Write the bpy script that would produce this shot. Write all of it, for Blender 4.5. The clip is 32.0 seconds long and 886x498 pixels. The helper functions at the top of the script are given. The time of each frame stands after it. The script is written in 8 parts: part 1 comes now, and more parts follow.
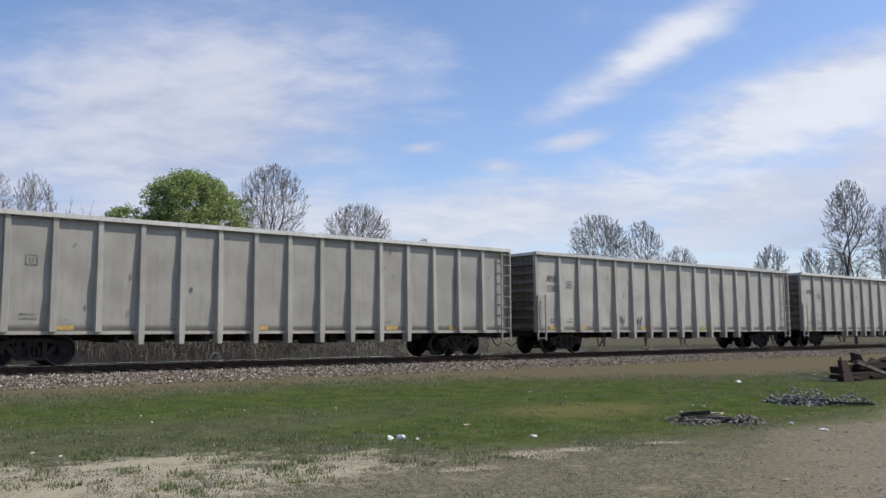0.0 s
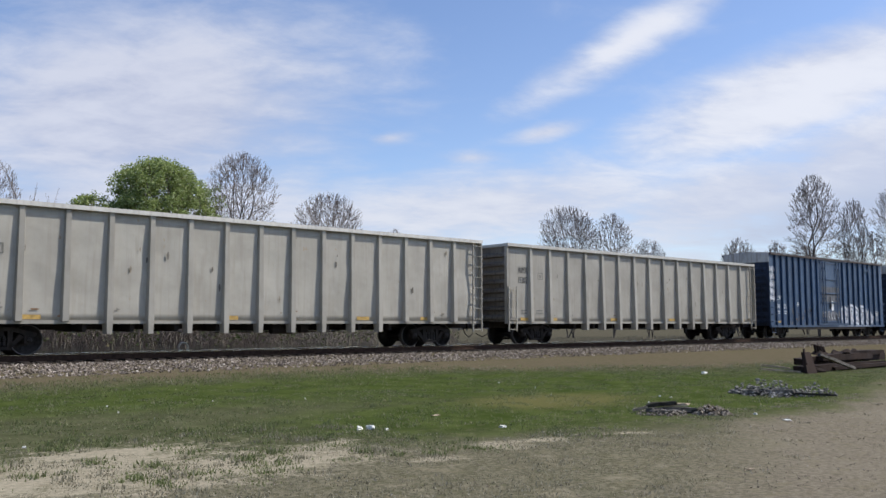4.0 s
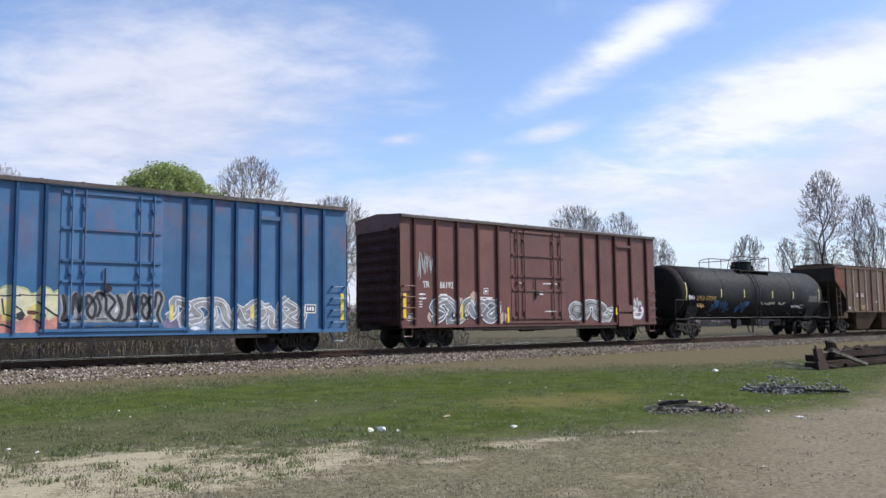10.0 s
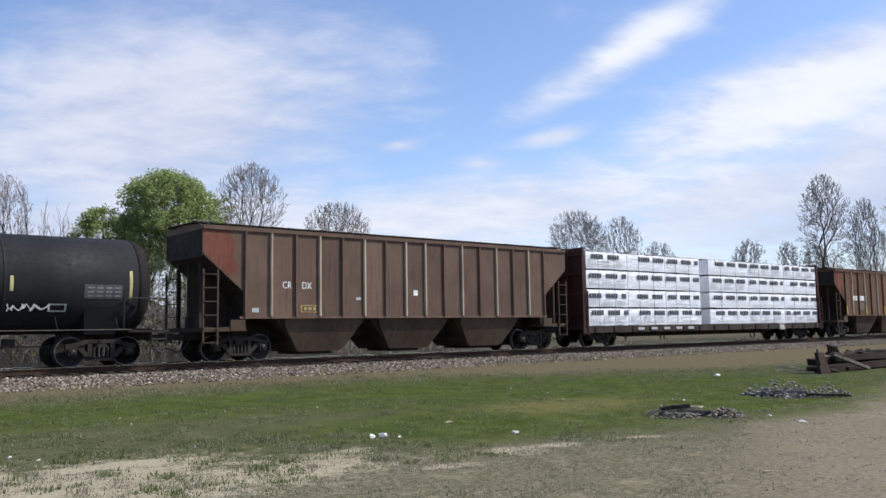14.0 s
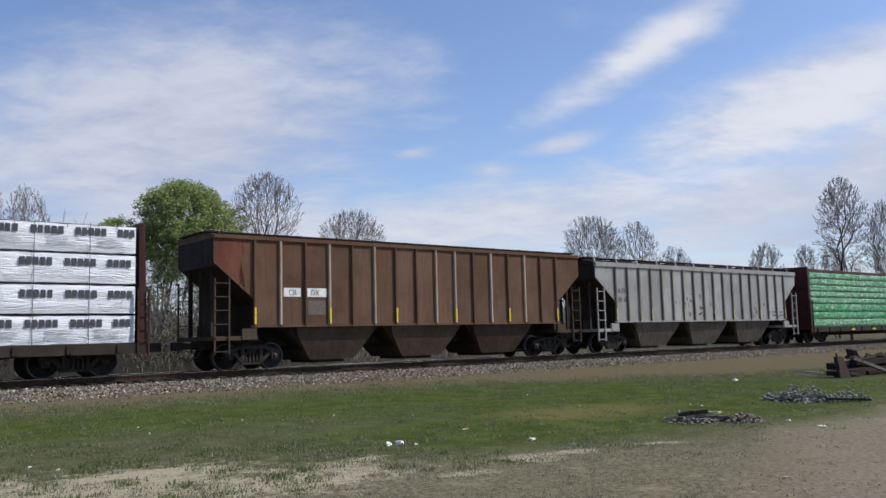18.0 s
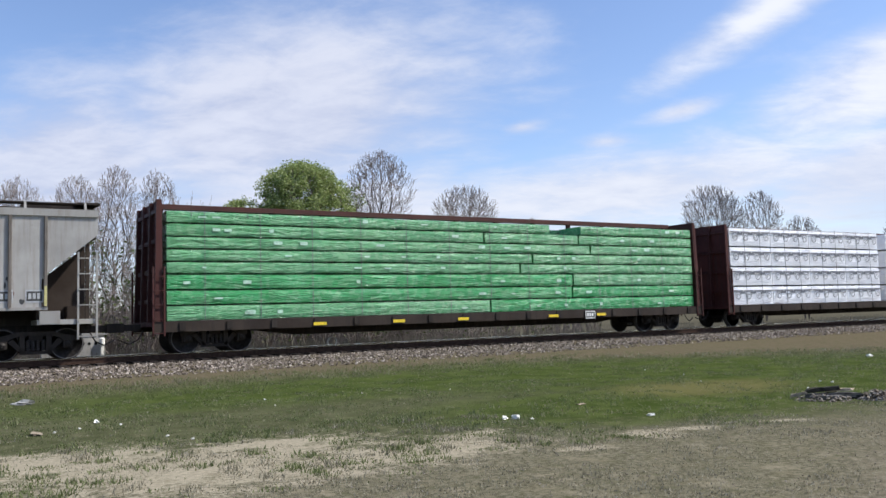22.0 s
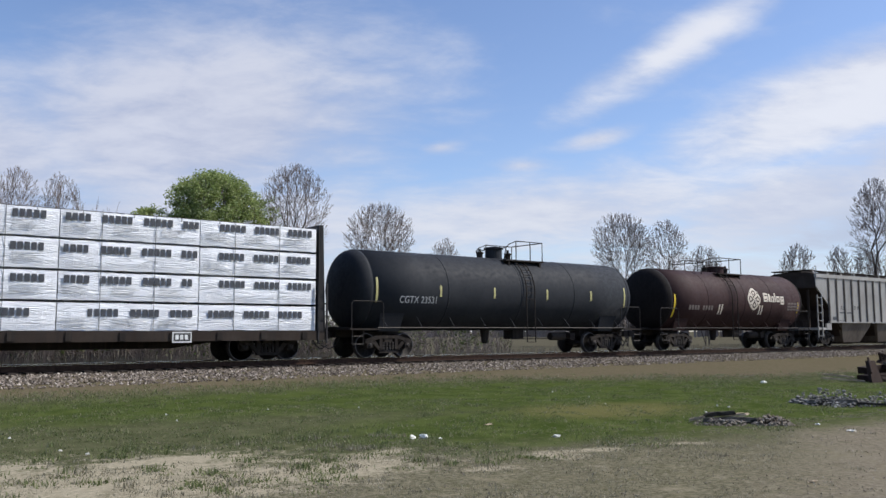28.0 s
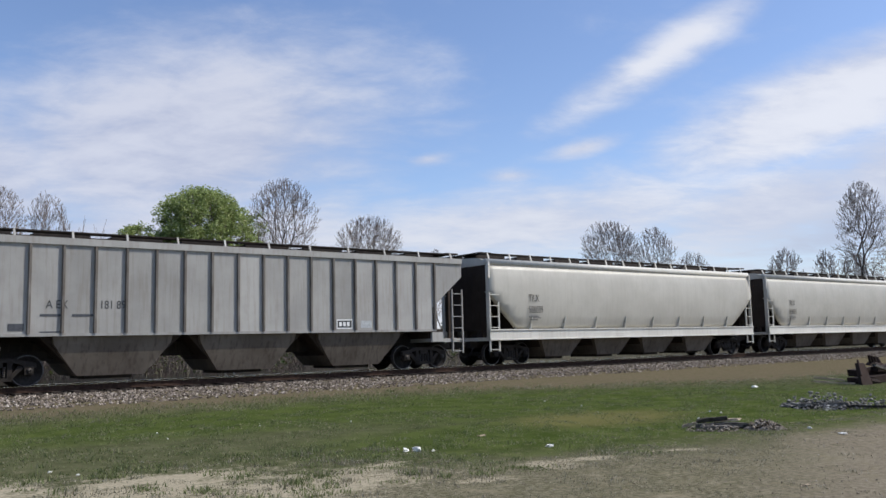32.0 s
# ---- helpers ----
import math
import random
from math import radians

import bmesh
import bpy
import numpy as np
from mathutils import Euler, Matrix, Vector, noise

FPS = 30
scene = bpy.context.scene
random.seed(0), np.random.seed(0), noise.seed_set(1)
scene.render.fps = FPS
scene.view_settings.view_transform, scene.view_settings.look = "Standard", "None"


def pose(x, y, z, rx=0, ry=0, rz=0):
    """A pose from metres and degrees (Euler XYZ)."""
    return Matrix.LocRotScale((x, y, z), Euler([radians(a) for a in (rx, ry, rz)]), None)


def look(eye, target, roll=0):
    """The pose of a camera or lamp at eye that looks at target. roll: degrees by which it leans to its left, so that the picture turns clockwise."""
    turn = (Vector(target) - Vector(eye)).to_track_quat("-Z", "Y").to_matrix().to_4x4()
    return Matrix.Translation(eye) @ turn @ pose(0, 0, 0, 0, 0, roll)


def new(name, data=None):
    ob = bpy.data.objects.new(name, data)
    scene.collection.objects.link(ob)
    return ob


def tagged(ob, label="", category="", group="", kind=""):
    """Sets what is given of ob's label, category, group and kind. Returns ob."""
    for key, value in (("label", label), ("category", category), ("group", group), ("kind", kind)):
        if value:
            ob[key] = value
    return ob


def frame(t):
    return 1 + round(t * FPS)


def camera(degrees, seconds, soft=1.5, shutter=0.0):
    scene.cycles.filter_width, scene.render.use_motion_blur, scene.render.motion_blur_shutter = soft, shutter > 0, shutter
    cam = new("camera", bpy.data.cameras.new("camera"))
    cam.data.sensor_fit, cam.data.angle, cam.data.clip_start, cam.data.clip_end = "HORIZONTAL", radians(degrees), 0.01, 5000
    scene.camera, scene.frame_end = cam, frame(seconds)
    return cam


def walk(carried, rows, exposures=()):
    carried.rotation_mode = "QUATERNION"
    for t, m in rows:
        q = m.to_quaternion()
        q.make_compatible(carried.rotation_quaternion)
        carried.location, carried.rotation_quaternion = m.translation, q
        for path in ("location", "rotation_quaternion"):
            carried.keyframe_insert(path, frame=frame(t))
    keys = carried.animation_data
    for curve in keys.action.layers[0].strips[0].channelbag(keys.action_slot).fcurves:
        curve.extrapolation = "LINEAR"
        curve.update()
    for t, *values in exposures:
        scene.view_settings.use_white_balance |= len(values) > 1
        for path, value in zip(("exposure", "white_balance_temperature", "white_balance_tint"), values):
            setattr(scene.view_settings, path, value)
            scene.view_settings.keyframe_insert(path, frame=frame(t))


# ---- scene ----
cam = camera(55.82, 32.0)
EYE = 1.6
# seconds, yaw, pitch, roll
TURNS = [
    (0.0, 0.02, 5.69, 0.22), (0.5, 0.09, 5.61, 0.18), (1.0, 0.32, 5.44, 0.08), (1.5, 0.50, 5.62, 0.10),
    (2.0, 0.30, 5.98, 0.25), (2.5, -0.38, 6.39, 0.37), (3.0, -1.34, 6.32, -0.12), (3.5, -2.12, 5.69, -0.10),
    (5.5, -1.18, 4.33, 0.40), (6.0, -1.04, 4.28, 0.29), (6.5, -0.79, 4.28, 0.47), (7.0, -0.30, 4.36, 0.56),
    (7.5, -0.22, 4.54, 0.35), (8.0, -0.63, 4.79, 0.71), (8.5, -0.82, 4.68, 0.80), (9.0, -0.90, 4.69, 0.78),
    (9.5, -1.02, 4.94, 0.91), (10.0, -1.36, 5.12, 0.68), (10.5, -1.30, 5.51, 0.88), (11.0, -1.07, 5.75, 0.84),
    (11.5, -1.19, 5.67, 0.81), (12.0, -1.33, 5.46, 0.66), (12.5, -1.14, 5.44, 0.88), (13.0, -0.96, 5.44, 0.94),
    (13.5, -0.88, 5.51, 0.88), (14.0, -1.28, 5.51, 0.95), (14.5, -1.44, 5.43, 0.90), (16.5, -1.49, 5.24, 0.95),
    (17.0, -0.96, 5.66, 1.26), (17.5, -0.52, 5.97, 1.54), (18.0, -0.22, 6.01, 1.43), (18.5, -0.46, 5.69, 1.19),
    (19.0, -1.15, 5.31, 1.30), (19.5, -1.30, 5.13, 1.42), (20.0, -1.04, 5.26, 1.14), (20.5, 1.17, 5.45, 1.50),
    (21.0, 5.93, 5.13, 1.29), (21.5, 8.30, 4.25, 0.52), (22.0, 7.57, 4.52, 1.71), (22.5, 5.51, 4.92, 0.80),
    (23.0, 3.24, 5.30, 0.48), (23.5, 1.96, 5.56, 0.61), (24.0, 1.14, 5.49, 0.79), (24.5, 0.25, 5.31, 0.78),
    (25.0, -0.26, 5.37, 1.14), (25.5, -0.08, 5.56, 1.50), (26.0, 0.57, 5.65, 1.30), (26.5, 1.00, 5.64, 0.75),
    (28.5, 1.58, 5.71, 0.16), (29.0, 1.40, 5.84, 0.41), (29.5, 1.21, 5.71, 0.48), (30.0, 0.99, 5.80, 0.59),
    (30.5, 0.83, 6.02, 0.85), (31.0, 0.73, 6.30, 0.65), (31.5, 0.80, 6.39, 1.03), (32.0, 0.94, 6.45, 1.40),
]
EXPOSURES = [(0, 0.0), (3, 0.0), (6, 0.2), (9, 0.33), (12, 0.2), (14, 0.22), (17, -0.16), (18, -0.08), (19, 0.18), (20, 0.15), (21, 0.02), (22, 0.22), (23, 0.12), (24, -0.02), (25, -0.18), (26, -0.18), (29, 0.1), (30, 0.12), (31, 0.12), (32, 0.0)]
walk(cam, [(t, pose(0, 0, EYE, 90 + pitch, roll, yaw)) for t, yaw, pitch, roll in TURNS], EXPOSURES)
# ---- light ----
PHI = radians(51.47)                      # the track's bearing, from the view's start to the right
U = Vector((math.sin(PHI), math.cos(PHI), 0))
N = Vector((-math.cos(PHI), math.sin(PHI), 0))
RAIL_Z = 0.678
TRACK_N = 26.97                           # the track's middle, metres from the camera
SPEED, SLOW = 10.858, -0.0028
TRACK_TURN = 90 - 51.47

SUN_ELEV = radians(47)
sun_flat = (U * 0.83 - N * 0.56).normalized()
sun_dir = Vector((sun_flat.x * math.cos(SUN_ELEV), sun_flat.y * math.cos(SUN_ELEV), math.sin(SUN_ELEV)))
sun = new("sun", bpy.data.lights.new("sun", "SUN"))
sun.data.energy, sun.data.angle, sun.data.color = 4.5, radians(0.55), (1.0, 0.965, 0.905)
sun.matrix_world = look(sun_dir * 50, (0, 0, 0))


def link(nt, a, b):
    nt.links.new(a, b)


def node(nt, kind, **values):
    n = nt.nodes.new(kind)
    for key, value in values.items():
        if key in n.inputs:
            n.inputs[key].default_value = value
        else:
            setattr(n, key, value)
    return n


def calc(nt, op, a, b=None, c=None, clamp=False):
    n = nt.nodes.new("ShaderNodeMath")
    n.operation, n.use_clamp = op, clamp
    for i, v in enumerate((a, b, c)):
        if v is None:
            continue
        if isinstance(v, (int, float)):
            n.inputs[i].default_value = v
        else:
            nt.links.new(v, n.inputs[i])
    return n.outputs[0]


def ramp(nt, fac, lo, hi, a=0.0, b=1.0):
    n = nt.nodes.new("ShaderNodeMapRange")
    n.interpolation_type = "SMOOTHSTEP"
    nt.links.new(fac, n.inputs[0])
    n.inputs[1].default_value, n.inputs[2].default_value = lo, hi
    n.inputs[3].default_value, n.inputs[4].default_value = a, b
    return n.outputs[0]


def blend(nt, fac, a, b, how="MIX"):
    n = nt.nodes.new("ShaderNodeMix")
    n.data_type, n.blend_type = "RGBA", how
    for slot, v in ((0, fac), (6, a), (7, b)):
        if isinstance(v, (int, float)):
            n.inputs[slot].default_value = v
        elif isinstance(v, tuple):
            n.inputs[slot].default_value = (*v, 1) if len(v) == 3 else v
        else:
            nt.links.new(v, n.inputs[slot])
    return n.outputs[2]


def noise_tex(nt, vec, scale, detail=5, rough=0.55, warp=0.0):
    n = nt.nodes.new("ShaderNodeTexNoise")
    n.inputs["Scale"].default_value, n.inputs["Detail"].default_value = scale, detail
    n.inputs["Roughness"].default_value, n.inputs["Distortion"].default_value = rough, warp
    nt.links.new(vec, n.inputs["Vector"])
    return n.outputs["Fac"]


def oval(nt, x, y, cx, cy, rx, ry, turn=0.0):
    """1 in the middle of an oval, 0 at its rim."""
    c, s = math.cos(radians(turn)), math.sin(radians(turn))
    dx, dy = calc(nt, "SUBTRACT", x, cx), calc(nt, "SUBTRACT", y, cy)
    a = calc(nt, "ADD", calc(nt, "MULTIPLY", dx, c / rx), calc(nt, "MULTIPLY", dy, s / rx))
    b = calc(nt, "ADD", calc(nt, "MULTIPLY", dx, -s / ry), calc(nt, "MULTIPLY", dy, c / ry))
    r = calc(nt, "SQRT", calc(nt, "ADD", calc(nt, "MULTIPLY", a, a), calc(nt, "MULTIPLY", b, b)))
    return calc(nt, "SUBTRACT", 1.0, r)


def make_sky():
    world = bpy.data.worlds.new("sky")
    scene.world = world
    world.use_nodes = True
    nt = world.node_tree
    nt.nodes.clear()
    sky = node(nt, "ShaderNodeTexSky", sky_type="NISHITA", sun_disc=False, sun_elevation=SUN_ELEV,
               sun_rotation=math.atan2(sun_flat.x, sun_flat.y), altitude=200.0, air_density=1.0, dust_density=0.6, ozone_density=1.6)
    coord = node(nt, "ShaderNodeTexCoord").outputs["Generated"]
    split = node(nt, "ShaderNodeSeparateXYZ")
    link(nt, coord, split.inputs[0])
    dx, dy, dz = split.outputs
    ahead = calc(nt, "MAXIMUM", dy, 0.2)
    u, v = calc(nt, "DIVIDE", dx, ahead), calc(nt, "DIVIDE", dz, ahead)
    # a flat layer of cloud for the texture, streaked along one bearing
    up = calc(nt, "ADD", calc(nt, "MAXIMUM", dz, 0.0), 0.22)
    flat = node(nt, "ShaderNodeCombineXYZ")
    link(nt, calc(nt, "DIVIDE", dx, up), flat.inputs[0])
    link(nt, calc(nt, "DIVIDE", dy, up), flat.inputs[1])
    turned = node(nt, "ShaderNodeMapping")
    turned.inputs["Rotation"].default_value = (0, 0, radians(-38))
    turned.inputs["Scale"].default_value = (0.9, 1.3, 1)
    link(nt, flat.outputs[0], turned.inputs[0])
    big = noise_tex(nt, turned.outputs[0], 1.5, 8, 0.58, 0.2)
    fine = noise_tex(nt, turned.outputs[0], 5.5, 8, 0.62, 0.25)
    tex = calc(nt, "ADD", calc(nt, "MULTIPLY", big, 0.55), calc(nt, "MULTIPLY", fine, 0.45))
    # banks and streaks of cloud
    masks = [
        (-0.34, 0.25, 0.42, 0.185, 6, 1.35), (-0.62, 0.20, 0.34, 0.19, 0, 1.3), (0.26, 0.345, 0.23, 0.038, 31, 1.15),
        (0.50, 0.295, 0.38, 0.085, 22, 1.6), (0.62, 0.36, 0.22, 0.05, 24, 1.2), (0.62, 0.20, 0.46, 0.13, 16, 1.6), (0.40, 0.155, 0.36, 0.085, 12, 1.35), (-0.03, 0.223, 0.05, 0.016, 8, 0.9), (0.07, 0.2, 0.07, 0.016, 2, 0.85),
        (0.16, 0.232, 0.07, 0.018, 14, 0.95), (0.10, 0.14, 0.6, 0.085, 5, 1.1), (-0.35, 0.12, 0.6, 0.13, 0, 1.2), (0.1, 0.05, 1.2, 0.08, 0, 1.15),
    ]
    total = None
    for cx, cy, rx, ry, turn, gain in masks:
        m = calc(nt, "MULTIPLY", calc(nt, "MAXIMUM", oval(nt, u, v, cx, cy, rx, ry, turn), 0.0), gain)
        total = m if total is None else calc(nt, "MAXIMUM", total, m)
    over = ramp(nt, dy, 0.15, 0.3)
    placed = calc(nt, "MULTIPLY", total, over)
    loose = calc(nt, "MULTIPLY", calc(nt, "SUBTRACT", 1.0, over), 0.12)
    body = calc(nt, "ADD", placed, loose)
    cover = ramp(nt, calc(nt, "ADD", body, calc(nt, "MULTIPLY", calc(nt, "SUBTRACT", tex, 0.5), 2.2)), -0.05, 1.1)
    cover = calc(nt, "MULTIPLY", cover, 0.9)
    white = blend(nt, ramp(nt, tex, 0.34, 0.66), (0.64, 0.69, 0.86), (0.86, 0.885, 0.98))
    white = blend(nt, calc(nt, "MULTIPLY", ramp(nt, u, 0.0, -0.35), 0.7), white, blend(nt, ramp(nt, tex, 0.38, 0.62), (0.52, 0.57, 0.76), (0.74, 0.775, 0.92)))
    thick = calc(nt, "MAXIMUM", oval(nt, u, v, 0.52, 0.30, 0.34, 0.072, 22), oval(nt, u, v, 0.26, 0.345, 0.19, 0.034, 30))
    white = blend(nt, ramp(nt, calc(nt, "ADD", thick, calc(nt, "MULTIPLY", calc(nt, "SUBTRACT", tex, 0.5), 3.0)), 0.0, 0.9), white, (0.96, 0.98, 1.06))
    grey = oval(nt, u, v, 0.55, 0.125, 0.34, 0.07, 10)
    white = blend(nt, calc(nt, "MULTIPLY", ramp(nt, calc(nt, "ADD", grey, calc(nt, "SUBTRACT", tex, 0.5)), 0.1, 0.8), 0.75), white, (0.50, 0.58, 0.78))
    back = node(nt, "ShaderNodeBackground", Strength=0.15)
    cloud = node(nt, "ShaderNodeBackground", Strength=0.86)
    link(nt, blend(nt, 1.0, sky.outputs[0], (0.95, 0.965, 1.09), "MULTIPLY"), back.inputs[0])
    link(nt, white, cloud.inputs[0])
    mix = node(nt, "ShaderNodeMixShader")
    link(nt, cover, mix.inputs[0])
    link(nt, back.outputs[0], mix.inputs[1])
    link(nt, cloud.outputs[0], mix.inputs[2])
    out = node(nt, "ShaderNodeOutputWorld")
    link(nt, mix.outputs[0], out.inputs[0])


make_sky()
scene.view_settings.exposure = 0.0
# ---- materials ----
def surface(name):
    m = bpy.data.materials.new(name)
    m.use_nodes = True
    nt = m.node_tree
    nt.nodes.clear()
    b = node(nt, "ShaderNodeBsdfPrincipled")
    link(nt, b.outputs[0], node(nt, "ShaderNodeOutputMaterial").inputs[0])
    return m, nt, b


def place(nt, spread=40.0):
    """Object coordinates, shifted for each object by chance."""
    co = node(nt, "ShaderNodeTexCoord").outputs["Object"]
    rnd = node(nt, "ShaderNodeObjectInfo").outputs["Random"]
    add = node(nt, "ShaderNodeVectorMath", operation="ADD")
    comb = node(nt, "ShaderNodeCombineXYZ")
    link(nt, calc(nt, "MULTIPLY", rnd, spread), comb.inputs[0])
    link(nt, co, add.inputs[0])
    link(nt, comb.outputs[0], add.inputs[1])
    return add.outputs[0]


def stretch(nt, vec, scale):
    mp = node(nt, "ShaderNodeMapping")
    mp.inputs["Scale"].default_value = scale
    link(nt, vec, mp.inputs[0])
    return mp.outputs[0]


def relief(nt, b, height, strength, distance=0.01):
    bump = node(nt, "ShaderNodeBump", Strength=strength, Distance=distance)
    link(nt, height, bump.inputs["Height"])
    link(nt, bump.outputs[0], b.inputs["Normal"])


def paint(name, col, faded, rough=0.5, dirt=(0.10, 0.085, 0.07), dirty=0.4, rust=0.0, rust_col=(0.16, 0.06, 0.03), metal=0.0, patch=0.9, dent=0.25, worn_high=None):
    m, nt, b = surface(name)
    co = place(nt)
    c = blend(nt, ramp(nt, noise_tex(nt, co, patch, 6), 0.32, 0.68), col, faded)
    runs = noise_tex(nt, stretch(nt, co, (5.0, 5.0, 0.35)), 1.6, 7, 0.65)
    c = blend(nt, calc(nt, "MULTIPLY", ramp(nt, runs, 0.46, 0.68), dirty), c, dirt)
    spots = noise_tex(nt, co, 7.0, 8, 0.7)
    c = blend(nt, calc(nt, "MULTIPLY", ramp(nt, spots, 0.55, 0.8), dirty * 0.6), c, dirt)
    if worn_high:      # paint chalked through to the primer on the upper sheets
        up = node(nt, "ShaderNodeSeparateXYZ")
        link(nt, node(nt, "ShaderNodeTexCoord").outputs["Object"], up.inputs[0])
        bare = calc(nt, "MULTIPLY", ramp(nt, noise_tex(nt, stretch(nt, co, (0.9, 0.9, 0.55)), 0.9, 6, 0.65), 0.45, 0.68), ramp(nt, up.outputs[2], 2.4, 4.2))
        c = blend(nt, calc(nt, "MULTIPLY", bare, 0.75), c, worn_high)
    if rust:
        c = blend(nt, ramp(nt, noise_tex(nt, stretch(nt, co, (1.4, 1.4, 0.9)), 2.3, 9, 0.72), 0.70 - 0.22 * rust, 0.76 - 0.2 * rust), c, rust_col)
    tone = ramp(nt, node(nt, "ShaderNodeObjectInfo").outputs["Random"], 0.0, 1.0, 0.86, 1.1)
    shade = node(nt, "ShaderNodeCombineColor")
    for i in range(3):
        link(nt, tone, shade.inputs[i])
    c = blend(nt, 1.0, c, shade.outputs[0], "MULTIPLY")
    link(nt, c, b.inputs["Base Color"])
    b.inputs["Metallic"].default_value = metal
    b.inputs["Specular IOR Level"].default_value = 0.5 if rough < 0.6 else 0.15
    link(nt, ramp(nt, spots, 0.3, 0.8, rough - 0.1, min(rough + 0.22, 1)), b.inputs["Roughness"])
    h = calc(nt, "ADD", calc(nt, "MULTIPLY", noise_tex(nt, co, 1.3, 2), 2.5), calc(nt, "MULTIPLY", spots, 0.15))
    relief(nt, b, h, dent, 0.02)
    return m


def plain(name, col, rough=0.6, metal=0.0, var=0.25, scale=12.0):
    m, nt, b = surface(name)
    f = noise_tex(nt, place(nt), scale, 6, 0.65)
    dark = tuple(v * (1 - var) for v in col)
    light = tuple(min(v * (1 + var), 0.95) for v in col)
    link(nt, blend(nt, ramp(nt, f, 0.3, 0.7), dark, light), b.inputs["Base Color"])
    b.inputs["Roughness"].default_value, b.inputs["Metallic"].default_value = rough, metal
    b.inputs["Specular IOR Level"].default_value = 0.1 if rough > 0.8 else 0.4
    relief(nt, b, f, 0.3, 0.005)
    return m


GOND = paint("gondola_paint", (0.305, 0.281, 0.236), (0.37, 0.343, 0.292), 0.5, (0.22, 0.185, 0.14), 0.26, 0.24, (0.30, 0.19, 0.09), dent=0.5)
GOND_TOP = paint("gondola_chord_paint", (0.50, 0.475, 0.425), (0.58, 0.555, 0.505), 0.5, (0.28, 0.245, 0.2), 0.4)
BLUE_A = paint("dark_blue_paint", (0.031, 0.066, 0.130), (0.048, 0.088, 0.158), 0.45, (0.035, 0.045, 0.065), 0.35, 0.1, (0.07, 0.05, 0.045))
BLUE_B = paint("faded_blue_paint", (0.029, 0.110, 0.235), (0.052, 0.140, 0.275), 0.5, (0.05, 0.08, 0.14), 0.25, 0.1, (0.17, 0.10, 0.14), worn_high=(0.16, 0.10, 0.14))
OXIDE = paint("oxide_red_paint", (0.112, 0.038, 0.030), (0.145, 0.053, 0.042), 0.55, (0.08, 0.055, 0.05), 0.4, 0.1)
# Posts darker than their sheets: post shadow put into the colour.
BLUE_A_POST = paint("grimy_dark_blue_posts", (0.018, 0.042, 0.09), (0.03, 0.06, 0.12), 0.6, (0.02, 0.02, 0.025), 0.5)
BLUE_B_POST = paint("grimy_blue_posts", (0.016, 0.06, 0.145), (0.026, 0.08, 0.17), 0.6, (0.02, 0.02, 0.03), 0.5)
OXIDE_POST = paint("grimy_oxide_posts", (0.075, 0.027, 0.022), (0.095, 0.037, 0.03), 0.65, (0.03, 0.02, 0.018), 0.5)
# Car-end paints: shade between the cars is put into the colour, grime streaks over it.
END_SHADE_BLUE = paint("road_grime_on_blue", (0.022, 0.032, 0.055), (0.032, 0.045, 0.075), 0.7, (0.02, 0.018, 0.017), 0.6, 0.2)
END_SHADE_RED = paint("road_grime_on_red", (0.05, 0.024, 0.021), (0.07, 0.034, 0.03), 0.7, (0.02, 0.016, 0.015), 0.6, 0.2)
SHADE_GRIME_GREY = paint("road_grime_on_grey", (0.16, 0.14, 0.12), (0.22, 0.20, 0.17), 0.7, (0.06, 0.05, 0.045), 0.6, 0.2)
ROOF_EDGE = paint("weathered_roof_edge", (0.085, 0.072, 0.068), (0.12, 0.10, 0.095), 0.7, (0.05, 0.04, 0.035), 0.5, 0.25)
ROOF = paint("galvanised_roof", (0.34, 0.34, 0.34), (0.42, 0.41, 0.40), 0.45, (0.16, 0.12, 0.09), 0.6, 0.3, metal=0.5)
HEAD_DARK = paint("sooty_tank_head", (0.012, 0.010, 0.010), (0.018, 0.015, 0.014), 0.8, (0.025, 0.02, 0.018), 0.4, dent=0.02)
TANK_BLACK = paint("black_tank_paint", (0.013, 0.0135, 0.015), (0.019, 0.0195, 0.021), 0.66, (0.03, 0.028, 0.026), 0.12, dent=0.03)
TANK_GREY = paint("charcoal_tank_paint", (0.021, 0.023, 0.027), (0.028, 0.030, 0.034), 0.66, (0.035, 0.033, 0.032), 0.12, dent=0.03)
TANK_BROWN = paint("brown_tank_paint", (0.034, 0.017, 0.0165), (0.044, 0.023, 0.0215), 0.66, (0.03, 0.02, 0.018), 0.15, dent=0.03)
HOP_BROWN = paint("brown_hopper_paint", (0.108, 0.067, 0.049), (0.142, 0.092, 0.068), 0.62, (0.065, 0.045, 0.032), 0.55, 0.15, (0.13, 0.06, 0.035))
HOP_RUST = paint("rusty_hopper_paint", (0.105, 0.056, 0.032), (0.145, 0.085, 0.055), 0.65, (0.075, 0.045, 0.030), 0.6, 0.4, (0.145, 0.050, 0.026), worn_high=(0.14, 0.05, 0.028))
HOP_GREY = paint("worn_grey_hopper_paint", (0.275, 0.264, 0.246), (0.36, 0.347, 0.325), 0.55, (0.17, 0.128, 0.095), 0.42, 0.24, (0.15, 0.085, 0.055))
HOP_PALE = paint("pale_grey_hopper_paint", (0.295, 0.283, 0.262), (0.36, 0.347, 0.322), 0.55, (0.19, 0.148, 0.112), 0.34, 0.12, (0.18, 0.115, 0.075))
